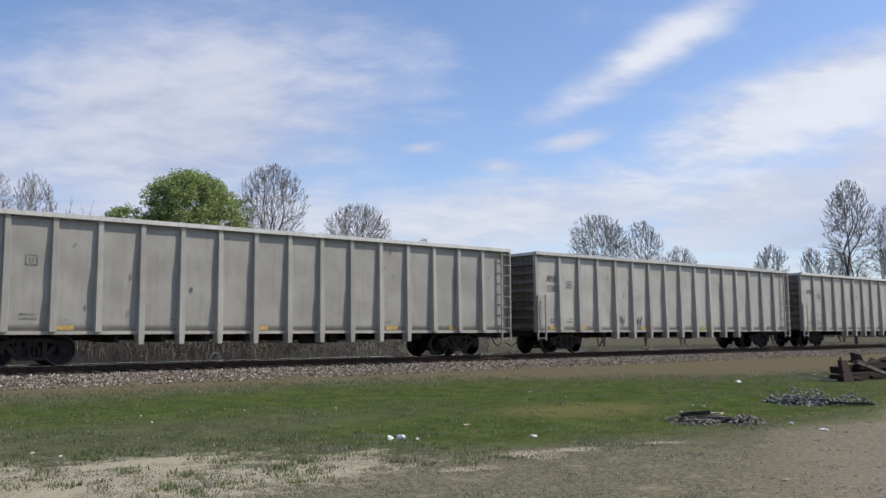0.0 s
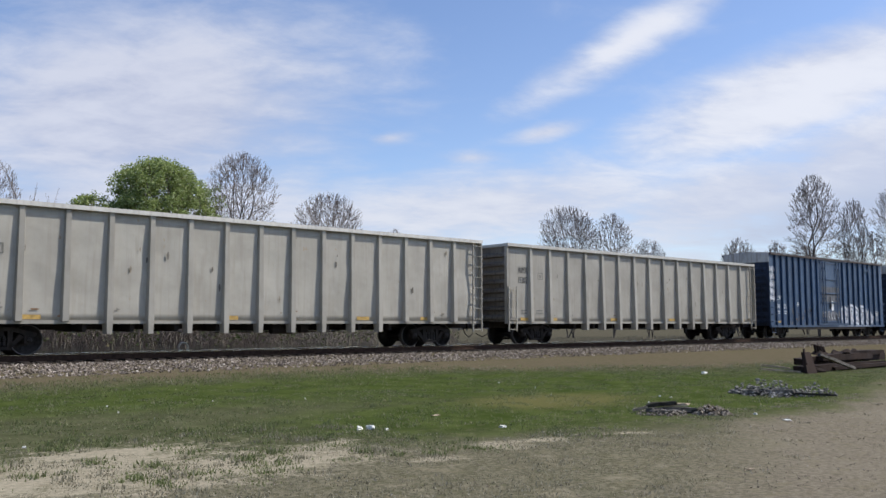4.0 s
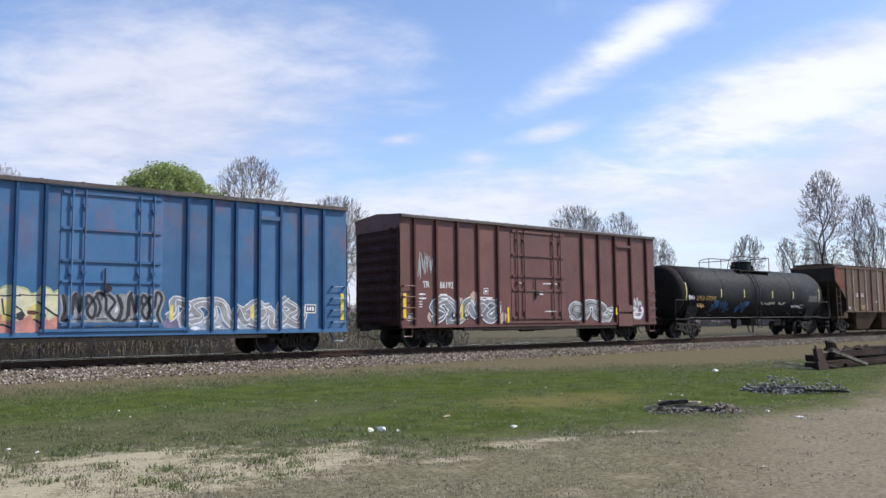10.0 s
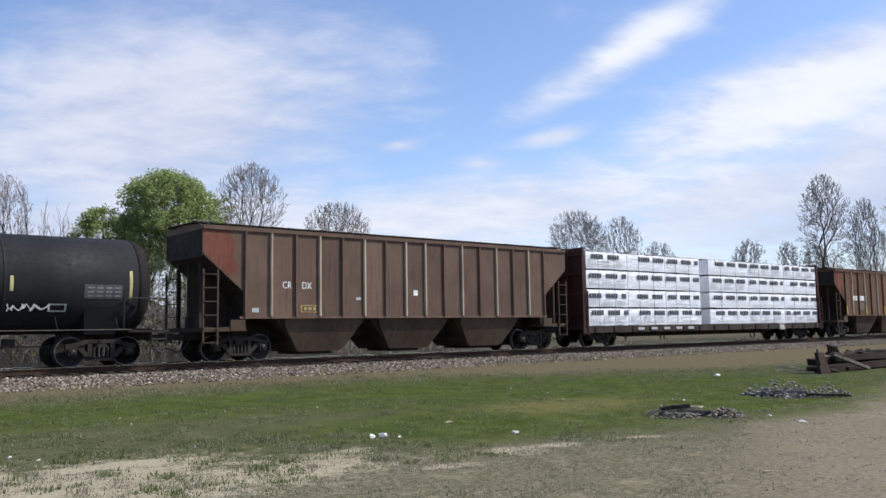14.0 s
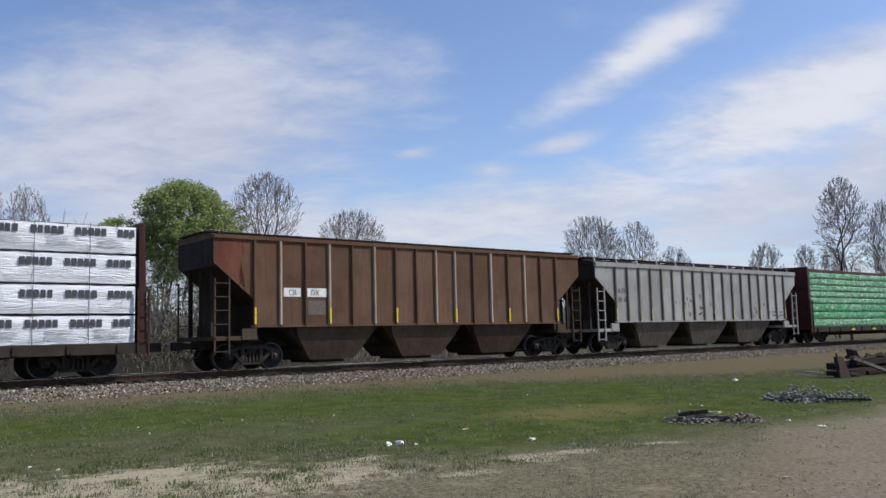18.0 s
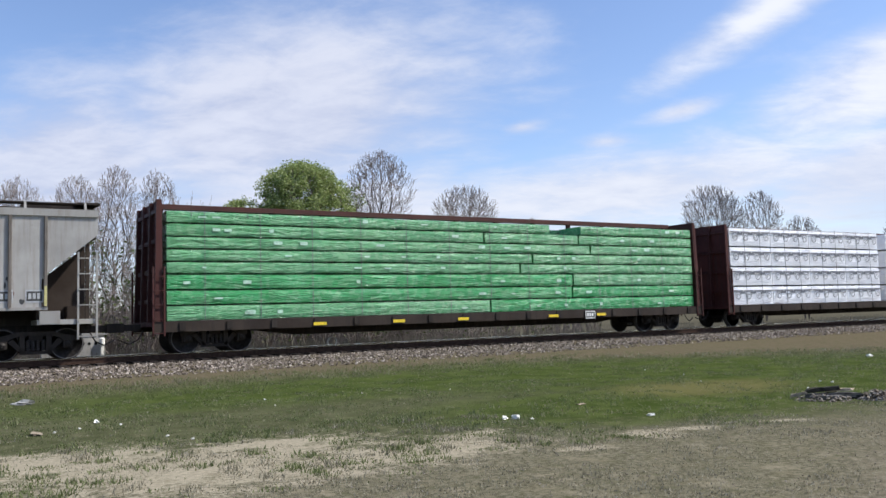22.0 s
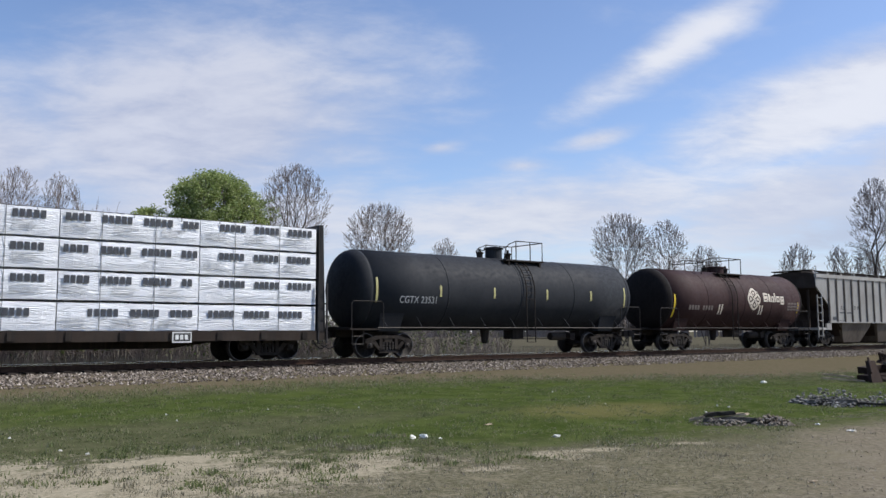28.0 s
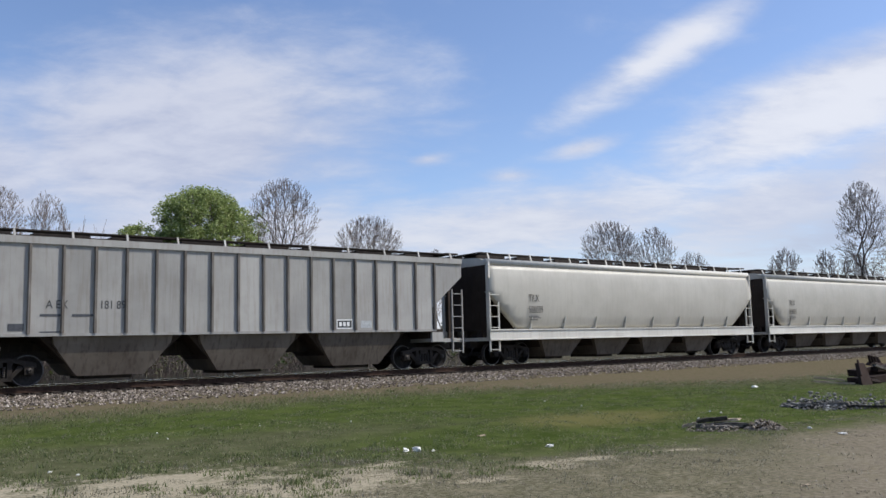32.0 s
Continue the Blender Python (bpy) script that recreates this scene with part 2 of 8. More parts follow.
# Grey hopper posts: rib shadow is part of the colour, under rust streaks.
HOP_POST = paint("grimy_grey_posts", (0.13, 0.113, 0.097), (0.22, 0.20, 0.178), 0.7, (0.065, 0.048, 0.038), 0.8, 0.38, (0.12, 0.07, 0.045))
HOP_CREAM = paint("cream_hopper_paint", (0.46, 0.432, 0.37), (0.52, 0.492, 0.425), 0.5, (0.34, 0.30, 0.24), 0.22, dent=0.08)
CREAM_TRIM = paint("cream_hopper_trim", (0.56, 0.535, 0.475), (0.62, 0.595, 0.53), 0.5, (0.38, 0.33, 0.27), 0.3, dent=0.08)
GRIME = paint("grimy_underframe", (0.022, 0.018, 0.016), (0.036, 0.030, 0.026), 0.85, (0.06, 0.048, 0.038), 0.5, 0.2, (0.08, 0.045, 0.03))
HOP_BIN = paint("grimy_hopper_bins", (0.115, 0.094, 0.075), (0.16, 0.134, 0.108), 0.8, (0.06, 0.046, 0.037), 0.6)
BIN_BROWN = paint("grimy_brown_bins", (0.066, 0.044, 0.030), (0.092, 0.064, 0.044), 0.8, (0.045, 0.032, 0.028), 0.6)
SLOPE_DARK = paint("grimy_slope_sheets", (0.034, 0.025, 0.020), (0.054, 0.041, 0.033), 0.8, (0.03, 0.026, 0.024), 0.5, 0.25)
DECK_RED = paint("dark_red_flatcar_paint", (0.055, 0.020, 0.018), (0.08, 0.03, 0.026), 0.6, (0.05, 0.035, 0.03), 0.5, 0.25)
DECK_BLACK = paint("black_flatcar_paint", (0.028, 0.026, 0.027), (0.042, 0.04, 0.04), 0.6, (0.06, 0.05, 0.045), 0.4, 0.15)
STEEL = plain("worn_wheel_steel", (0.035, 0.030, 0.027), 0.6, 0.4, 0.4)
TREAD = plain("worn_tread_steel", (0.13, 0.12, 0.115), 0.5, 0.5, 0.3)
RAIL_HEAD = plain("polished_rail_head", (0.80, 0.79, 0.77), 0.16, 1.0, 0.04)
RAIL_WEB = plain("rusty_rail", (0.055, 0.034, 0.025), 0.9, 0.0, 0.35)
TIE_WOOD = plain("creosoted_tie", (0.05, 0.04, 0.034), 0.95, 0.0, 0.5, 6.0)
YELLOW = plain("yellow_reflective_strip", (0.72, 0.52, 0.03), 0.45, 0.0, 0.2)
PALE_YELLOW = plain("dusty_yellow_strip", (0.45, 0.41, 0.18), 0.55, 0.0, 0.25)
RED_RUST = paint("red_oxide_rust", (0.125, 0.042, 0.028), (0.165, 0.062, 0.042), 0.75, (0.04, 0.022, 0.017), 0.5, 0.3, (0.15, 0.06, 0.03))
WHITE_INK = plain("white_lettering", (0.72, 0.72, 0.70), 0.6, 0.0, 0.18, 5.0)
BLACK_INK = plain("black_lettering", (0.05, 0.05, 0.05), 0.6, 0.0, 0.3)
GREY_INK = plain("grey_print", (0.06, 0.063, 0.072), 0.6, 0.0, 0.3)
PALE_INK = plain("faint_print", (0.40, 0.41, 0.42), 0.6, 0.0, 0.2)
OCHRE = plain("ochre_lettering", (0.42, 0.27, 0.08), 0.6, 0.0, 0.3)
SPRAY_WHITE = plain("white_spray_paint", (0.62, 0.63, 0.66), 0.6, 0.0, 0.25, 3.0)
SPRAY_GREY = plain("silver_spray_paint", (0.20, 0.20, 0.21), 0.5, 0.2, 0.35, 3.0)
SPRAY_BLACK = plain("black_spray_paint", (0.03, 0.03, 0.035), 0.6, 0.0, 0.3, 3.0)
SPRAY_YELLOW = plain("yellow_spray_paint", (0.62, 0.50, 0.16), 0.6, 0.0, 0.25, 2.0)
SPRAY_CREAM = plain("cream_spray_paint", (0.58, 0.54, 0.36), 0.6, 0.0, 0.2, 2.0)
SPRAY_PINK = plain("salmon_spray_paint", (0.50, 0.22, 0.18), 0.6, 0.0, 0.25, 2.0)
SPRAY_BLUE = plain("blue_spray_paint", (0.03, 0.12, 0.27), 0.6, 0.0, 0.4, 3.0)
SPRAY_TAN = plain("peach_spray_paint", (0.46, 0.33, 0.26), 0.6, 0.0, 0.2, 2.0)


def wrap(name, col, faded, sheen=0.28, crease=0.9, fold=(0.35, 1.0, 3.2)):
    """Stretched plastic film with long creases that catch the light."""
    m, nt, b = surface(name)
    co = place(nt)
    f = noise_tex(nt, stretch(nt, co, (0.6, 1.0, 2.2)), 2.2, 5)
    link(nt, blend(nt, ramp(nt, f, 0.3, 0.7), col, faded), b.inputs["Base Color"])
    b.inputs["Specular IOR Level"].default_value = 0.6
    link(nt, ramp(nt, noise_tex(nt, co, 5.0, 4), 0.35, 0.65, sheen - 0.08, sheen + 0.14), b.inputs["Roughness"])
    folds = noise_tex(nt, stretch(nt, co, fold), 3.0, 4, 0.5, 1.2)
    ridge = calc(nt, "ABSOLUTE", calc(nt, "SUBTRACT", folds, 0.5))      # sharp crests where the folds meet
    small = noise_tex(nt, stretch(nt, co, (1.2, 1.0, 4.0)), 6.0, 5, 0.6, 0.8)
    relief(nt, b, calc(nt, "ADD", calc(nt, "MULTIPLY", ridge, -3.0), calc(nt, "MULTIPLY", small, 0.5)), crease, 0.05)
    return m


WRAP_WHITE = wrap("white_lumber_wrap", (0.74, 0.75, 0.78), (0.82, 0.83, 0.85), 0.36, 0.55)
WRAP_GREEN = wrap("green_lumber_wrap", (0.085, 0.29, 0.12), (0.14, 0.38, 0.175), 0.22, 0.9)
WRAP_GREEN_DEEP = wrap("deep_green_lumber_wrap", (0.025, 0.25, 0.07), (0.05, 0.33, 0.11), 0.22, 0.9)
STRAP = plain("dark_strap", (0.12, 0.125, 0.13), 0.5)
# ---- building helpers ----
def at(u, n, z=0.0):
    return U * u + N * n + Vector((0, 0, z))


def part(name, bm, material, parent=None, label="", smooth=False):
    me = bm if isinstance(bm, bpy.types.Mesh) else bpy.data.meshes.new(name)
    if not isinstance(bm, bpy.types.Mesh):
        bmesh.ops.recalc_face_normals(bm, faces=bm.faces)
        bm.to_mesh(me)
        bm.free()
        if smooth:
            for p in me.polygons:
                p.use_smooth = True
        me.materials.append(material)
    ob = new(name, me)
    ob.parent = parent
    if label:
        tagged(ob, label)
    return ob


def box(bm, x0, x1, y0, y1, z0, z1):
    v = [bm.verts.new(p) for p in ((x0, y0, z0), (x1, y0, z0), (x1, y1, z0), (x0, y1, z0), (x0, y0, z1), (x1, y0, z1), (x1, y1, z1), (x0, y1, z1))]
    for f in ((0, 1, 2, 3), (4, 5, 6, 7), (0, 1, 5, 4), (1, 2, 6, 5), (2, 3, 7, 6), (3, 0, 4, 7)):
        bm.faces.new([v[i] for i in f])
    return v


def solid(bm, low, high):
    """A block between two loops of points."""
    a, b = [bm.verts.new(p) for p in low], [bm.verts.new(p) for p in high]
    bm.faces.new(a), bm.faces.new(b)
    for i in range(len(a)):
        j = (i + 1) % len(a)
        bm.faces.new((a[i], a[j], b[j], b[i]))


def plate(bm, outline, y0, y1):
    """An outline of (x, z) with its thickness along y."""
    solid(bm, [(x, y0, z) for x, z in outline], [(x, y1, z) for x, z in outline])


def rod(bm, a, b, r, seg=6, r2=None):
    a, b = Vector(a), Vector(b)
    d = (b - a).normalized()
    side = d.cross((0, 0, 1) if abs(d.z) < 0.9 else (1, 0, 0)).normalized()
    up = d.cross(side)
    ring = lambda c, q: [c + (side * math.cos(2 * math.pi * i / seg) + up * math.sin(2 * math.pi * i / seg)) * q for i in range(seg)]
    solid(bm, ring(a, r), ring(b, r if r2 is None else r2))


def pipe(bm, pts, r, seg=6):
    """One bent rod through all the points."""
    pts = [Vector(q) for q in pts]
    rings = []
    for i, q in enumerate(pts):
        d = (pts[min(i + 1, len(pts) - 1)] - pts[max(i - 1, 0)]).normalized()
        side = d.cross((1, 0.13, 0.07)).normalized() if abs(d.x) < 0.9 else d.cross((0, 1, 0.1)).normalized()
        up = d.cross(side)
        rings.append([bm.verts.new(q + (side * math.cos(6.28319 * k / seg) + up * math.sin(6.28319 * k / seg)) * r) for k in range(seg)])
    for a, b in zip(rings, rings[1:]):
        for k in range(seg):
            j = (k + 1) % seg
            bm.faces.new((a[k], a[j], b[j], b[k]))
    bm.faces.new(rings[0]), bm.faces.new(rings[-1])


def turned(bm, profile, axis="x", centre=(0, 0, 0), seg=24):
    """A body of revolution; profile rows are (place on the axis, radius)."""
    rings = []
    for t, r in profile:
        ring = []
        for i in range(seg):
            c, s = math.cos(2 * math.pi * i / seg) * r, math.sin(2 * math.pi * i / seg) * r
            p = {"x": (t, c, s), "y": (c, t, s), "z": (c, s, t)}[axis]
            ring.append(bm.verts.new(Vector(p) + Vector(centre)))
        rings.append(ring)
    for a, b in zip(rings, rings[1:]):
        for i in range(seg):
            j = (i + 1) % seg
            bm.faces.new((a[i], a[j], b[j], b[i]))
    bm.faces.new(rings[0]), bm.faces.new(rings[-1])


def words(body, size, x, z, y, material, parent, name="lettering", stretch_x=1.0):
    """Raised lettering that faces the near side."""
    cu = bpy.data.curves.new("lettering", "FONT")
    cu.body, cu.size, cu.align_x, cu.extrude = body, size, "LEFT", 0.0015
    tmp = new("lettering_curve", cu)
    me = bpy.data.meshes.new_from_object(tmp.evaluated_get(bpy.context.evaluated_depsgraph_get()))
    bpy.data.objects.remove(tmp)
    me.transform(Matrix.Translation((x, y, z)) @ Matrix.Rotation(radians(90), 4, "X") @ Matrix.Diagonal((stretch_x, 1, 1, 1)))
    me.materials.clear()
    me.materials.append(material)
    return part(name, me, None, parent)


def bars(rows, y, material, parent, name="stencil", thick=0.002):
    """Unreadable writing: flat bars, rows of (x0, x1, z0, z1)."""
    if len(rows) > 12:
        bm = bmesh.new()
        for x0, x1, z0, z1 in rows:
            box(bm, x0, x1, y - thick, y + thick, z0, z1)
        return tagged(part(name, bm, material, parent), kind="stuff")
    for x0, x1, z0, z1 in rows:
        bm = bmesh.new()
        box(bm, x0, x1, y - thick, y + thick, z0, z1)
        ob = part(name, bm, material, parent)
    return ob if rows else None


def ribbon(bm, pts, width, y):
    """A flat brush stroke along points (x, z), facing the near side."""
    pts = [Vector((p[0], p[1])) for p in pts]
    left, right = [], []
    for i, p in enumerate(pts):
        d = (pts[min(i + 1, len(pts) - 1)] - pts[max(i - 1, 0)])
        d = d.normalized() if d.length > 1e-6 else Vector((1, 0))
        k = Vector((-d.y, d.x)) * width / 2
        left.append(bm.verts.new((p.x + k.x, y, p.y + k.y)))
        right.append(bm.verts.new((p.x - k.x, y, p.y - k.y)))
    for i in range(len(pts) - 1):
        bm.faces.new((left[i], left[i + 1], right[i + 1], right[i]))
# ---- ground and track ----
def rise(n):
    """The height of the ground at n metres across the track's line."""
    rows = ((-4000, 0.0), (17.5, 0.0), (20.5, 0.07), (22.6, 0.2), (23.3, 0.24), (24.6, 0.38), (25.4, 0.42), (25.65, 0.455), (28.3, 0.455), (28.55, 0.42), (29.3, 0.38), (30.6, 0.2), (33, 0.05), (42, 0.0), (4000, 0.0))
    for (a, za), (b, zb) in zip(rows, rows[1:]):
        if a <= n <= b:
            return za + (zb - za) * (n - a) / (b - a)
    return 0.0


def ground_height(u, n):
    k = 1.0 if abs(n - 27) > 4 else 0.2
    w = 0.03 * noise.noise(Vector((u * 0.35, n * 0.35, 0))) + 0.015 * noise.noise(Vector((u * 1.7, n * 1.7, 3)))
    return rise(n) + k * w


def ground_material():
    m, nt, b = surface("grass_sand_and_dirt")
    co = node(nt, "ShaderNodeTexCoord").outputs["Object"]
    s = node(nt, "ShaderNodeSeparateXYZ")
    link(nt, co, s.inputs[0])
    u, n = s.outputs[0], s.outputs[1]
    big, mid, fine = noise_tex(nt, co, 0.22, 5), noise_tex(nt, co, 1.3, 7, 0.65), noise_tex(nt, co, 14.0, 8, 0.7)
    grit, clump = noise_tex(nt, co, 60.0, 4, 0.7), noise_tex(nt, co, 4.2, 6, 0.7)
    # grass: dull turf in clumps, straw between, a lush band and a dry patch
    grass = blend(nt, ramp(nt, mid, 0.34, 0.66), (0.066, 0.074, 0.039), (0.106, 0.112, 0.066))
    grass = blend(nt, ramp(nt, clump, 0.50, 0.70), grass, (0.145, 0.138, 0.092))
    grass = blend(nt, calc(nt, "MULTIPLY", ramp(nt, clump, 0.46, 0.30), 0.75), grass, (0.054, 0.063, 0.031))
    grass = blend(nt, calc(nt, "MULTIPLY", ramp(nt, fine, 0.55, 0.78), 0.6), grass, (0.17, 0.155, 0.105))
    lush = calc(nt, "MAXIMUM", calc(nt, "MAXIMUM", oval(nt, u, n, 17, 15.0, 15, 7.5, -25), oval(nt, u, n, 8, 17.8, 11, 4.0, 0)),
                calc(nt, "MAXIMUM", calc(nt, "MAXIMUM", oval(nt, u, n, 10.5, 10.8, 6.0, 3.6, -10), oval(nt, u, n, 18, 10.6, 9, 5.0, 10)), 0.0))
    green = blend(nt, ramp(nt, mid, 0.36, 0.64), (0.044, 0.068, 0.016), (0.082, 0.108, 0.033))
    grass = blend(nt, calc(nt, "MULTIPLY", ramp(nt, calc(nt, "ADD", lush, calc(nt, "MULTIPLY", mid, 0.7)), 0.42, 0.95), 0.9), grass, green)
    dry = ramp(nt, calc(nt, "ADD", oval(nt, u, n, 13.2, 11.9, 2.8, 1.9, 0), calc(nt, "MULTIPLY", clump, 0.9)), 0.4, 1.1)
    grass = blend(nt, calc(nt, "MULTIPLY", dry, 0.75), grass, (0.15, 0.138, 0.062))
    sand = blend(nt, ramp(nt, fine, 0.3, 0.72), (0.30, 0.265, 0.205), (0.46, 0.415, 0.34))
    sand = blend(nt, calc(nt, "MULTIPLY", ramp(nt, clump, 0.55, 0.7), 0.5), sand, (0.25, 0.225, 0.165))
    # worn ground between the turf and the lot
    worn = blend(nt, ramp(nt, fine, 0.40, 0.62), (0.092, 0.087, 0.060), (0.20, 0.185, 0.140))
    worn = blend(nt, ramp(nt, grit, 0.52, 0.72), worn, (0.30, 0.275, 0.215))
    worn = blend(nt, calc(nt, "MULTIPLY", ramp(nt, clump, 0.5, 0.68), 0.7), worn, (0.082, 0.086, 0.046))
    worn = blend(nt, calc(nt, "MULTIPLY", ramp(nt, noise_tex(nt, co, 1.9, 8, 0.75), 0.53, 0.66), 0.55), worn, (0.33, 0.29, 0.225))
    # the bare lot
    lot = blend(nt, ramp(nt, fine, 0.4, 0.62), (0.158, 0.138, 0.112), (0.248, 0.220, 0.182))
    lot = blend(nt, ramp(nt, grit, 0.58, 0.78), lot, (0.33, 0.29, 0.24))
    lot = blend(nt, calc(nt, "MULTIPLY", ramp(nt, clump, 0.56, 0.70), 0.7), lot, (0.105, 0.095, 0.065))
    lot = blend(nt, calc(nt, "MULTIPLY", ramp(nt, big, 0.45, 0.65), 0.5), lot, (0.265, 0.235, 0.196))
    shift = calc(nt, "MULTIPLY", calc(nt, "SUBTRACT", calc(nt, "ADD", calc(nt, "MULTIPLY", mid, 0.55), calc(nt, "MULTIPLY", big, 0.45)), 0.5), 6.5)
    edge = calc(nt, "ADD", calc(nt, "SUBTRACT", n, calc(nt, "MULTIPLY", calc(nt, "MAXIMUM", calc(nt, "SUBTRACT", u, 16.0), 0.0), 0.3)), calc(nt, "MULTIPLY", shift, 0.6))
    near = ramp(nt, calc(nt, "ADD", edge, ramp(nt, u, 7.0, 12.0, 0.0, 1.3)), 7.9, 9.4, 1.0, 0.0)
    rim = calc(nt, "ADD", calc(nt, "SUBTRACT", n, calc(nt, "MULTIPLY", calc(nt, "MINIMUM", u, 14.0), 0.5)), calc(nt, "MULTIPLY", shift, 0.5))
    c = blend(nt, near, grass, blend(nt, ramp(nt, rim, -0.4, 1.9, 1.0, 0.0), worn, lot))
    patches = [(3.4, 8.7, 2.3, 1.1, 0), (2.6, 9.6, 2.6, 1.8, 10), (0.6, 10.8, 2.6, 1.4, 0), (4.9, 8.9, 1.7, 0.85, 0), (3.9, 10.6, 1.1, 0.6, 0), (7.85, 8.0, 0.42, 0.3, -35), (8.6, 8.0, 0.55, 0.2, -25), (9.9, 7.75, 0.7, 0.14, -25), (6.4, 7.7, 0.45, 0.2, -25), (5.9, 9.4, 1.0, 0.4, 20), (-2.5, 11.5, 2.6, 1.2, 0)]
    bare = None
    for cx, cy, rx, ry, turn in patches:
        o = oval(nt, u, n, cx, cy, rx, ry, turn)
        bare = o if bare is None else calc(nt, "MAXIMUM", bare, o)
    rag = calc(nt, "ADD", calc(nt, "MULTIPLY", calc(nt, "SUBTRACT", noise_tex(nt, co, 2.0, 9, 0.75), 0.5), 3.8), calc(nt, "MULTIPLY", calc(nt, "SUBTRACT", fine, 0.5), 1.4))
    bare = ramp(nt, calc(nt, "ADD", bare, rag), -0.2, 0.6)
    c = blend(nt, calc(nt, "MULTIPLY", bare, 0.92), c, sand)
    scatter = ramp(nt, calc(nt, "ADD", noise_tex(nt, co, 3.1, 9, 0.75), calc(nt, "MULTIPLY", ramp(nt, n, 8.0, 14.0, 1.0, 0.0), 0.11)), 0.62, 0.74)
    c = blend(nt, calc(nt, "MULTIPLY", scatter, 0.5), c, (0.20, 0.178, 0.125))
    wave = calc(nt, "ADD", n, calc(nt, "MULTIPLY", calc(nt, "SUBTRACT", mid, 0.5), 2.2))
    bank = blend(nt, ramp(nt, fine, 0.3, 0.7), (0.108, 0.090, 0.062), (0.165, 0.140, 0.102))
    bank = blend(nt, calc(nt, "MULTIPLY", ramp(nt, clump, 0.50, 0.66), 0.7), bank, (0.088, 0.095, 0.048))
    run = calc(nt, "ADD", wave, ramp(nt, u, 14.0, 29.0, 0.0, 5.0))
    strip = calc(nt, "MULTIPLY", ramp(nt, run, 20.3, 22.2), ramp(nt, n, 30.0, 31.0, 1.0, 0.0))
    c = blend(nt, strip, c, bank)
    # Dark strip: the shadow under the train is put into the ground colour.
    shadowed = calc(nt, "MULTIPLY", ramp(nt, n, 25.45, 25.6), ramp(nt, n, 28.35, 28.5, 1.0, 0.0))
    c = blend(nt, shadowed, c, blend(nt, ramp(nt, fine, 0.3, 0.7), (0.03, 0.025, 0.022), (0.055, 0.046, 0.04)))
    far = ramp(nt, n, 30.5, 33.0)
    field = blend(nt, ramp(nt, mid, 0.3, 0.7), (0.085, 0.078, 0.06), (0.135, 0.125, 0.098))
    c = blend(nt, far, c, field)
    link(nt, blend(nt, 1.0, c, (0.895, 0.87, 0.775), "MULTIPLY"), b.inputs["Base Color"])
    b.inputs["Roughness"].default_value = 0.95
    b.inputs["Specular IOR Level"].default_value = 0.0
    relief(nt, b, calc(nt, "ADD", calc(nt, "ADD", fine, calc(nt, "MULTIPLY", clump, 2.0)), calc(nt, "MULTIPLY", grit, 0.6)), 0.35, 0.02)
    return m


def build_ground():
    us = [-3500, -1200, -500, -250, -140, -80, -50] + [-35 + i * 0.8 for i in range(150)] + [88, 95, 105, 120, 140, 170, 220, 300, 500, 1200, 3500]
    ns = [-3500, -1200, -500, -200, -80, -30, -12] + [-4 + i * 0.6 for i in range(44)] + [22.6, 23.0, 23.3, 23.9, 24.6, 25.0, 25.4, 25.65, 26.3, 27, 27.7, 28.3, 28.55, 29.0, 29.4, 29.8, 30.6, 32, 34, 38, 44, 52, 65, 90, 140, 250, 500, 1200, 3500]
    verts = [(u, n, ground_height(u, n)) for n in ns for u in us]
    w = len(us)
    faces = [(j * w + i, j * w + i + 1, (j + 1) * w + i + 1, (j + 1) * w + i) for j in range(len(ns) - 1) for i in range(w - 1)]
    me = bpy.data.meshes.new("ground")
    me.from_pydata(verts, [], faces)
    for p in me.polygons:
        p.use_smooth = True
    me.materials.append(ground_material())
    ob = new("ground", me)
    ob.matrix_world = pose(0, 0, 0, 0, 0, TRACK_TURN)
    return tagged(ob, "patchy spring grass with bare sand and gravelly dirt", "ground", kind="structure")


TRACK = pose(0, 0, 0, 0, 0, TRACK_TURN)    # u along x, n along y


def build_track():
    track = tagged(new("railway_track"), "single straight railway track on grey ballast", "railway track", kind="structure")
    track.matrix_world = TRACK
    for y in (TRACK_N - 0.75, TRACK_N + 0.75):
        bm = bmesh.new()
        box(bm, -400, 900, y - 0.075, y + 0.075, RAIL_Z - 0.172, RAIL_Z - 0.155)
        box(bm, -400, 900, y - 0.012, y + 0.012, RAIL_Z - 0.155, RAIL_Z - 0.04)
        gauge = 0.006 if y < TRACK_N else 0.026      # the inner face of the far rail is worn bright as well
        box(bm, -400, 900, y - 0.036, y + 0.036, RAIL_Z - 0.045, RAIL_Z - gauge)
        rail = part("rail", bm, RAIL_WEB, track, "rusty steel rail with a polished head")
        bm = bmesh.new()
        box(bm, -400, 900, y - 0.034, y + 0.034, RAIL_Z - gauge, RAIL_Z)
        part("rail_head", bm, RAIL_HEAD, rail)
    bm = bmesh.new()
    box(bm, -0.115, 0.115, -1.3, 1.3, -0.17, 0.0)
    tie_mesh = bpy.data.meshes.new("tie")
    bm.to_mesh(tie_mesh)
    bm.free()
    tie_mesh.materials.append(TIE_WOOD)
    rnd = random.Random(4)
    for i in range(250):
        ob = new("tie", tie_mesh)
        ob.parent = track
        ob.matrix_local = pose(-6 + i * 0.5 + rnd.uniform(-0.03, 0.03), TRACK_N + rnd.uniform(-0.06, 0.06), RAIL_Z - 0.172 + rnd.uniform(-0.01, 0.0), 0, 0, rnd.uniform(-1.5, 1.5))
    return track


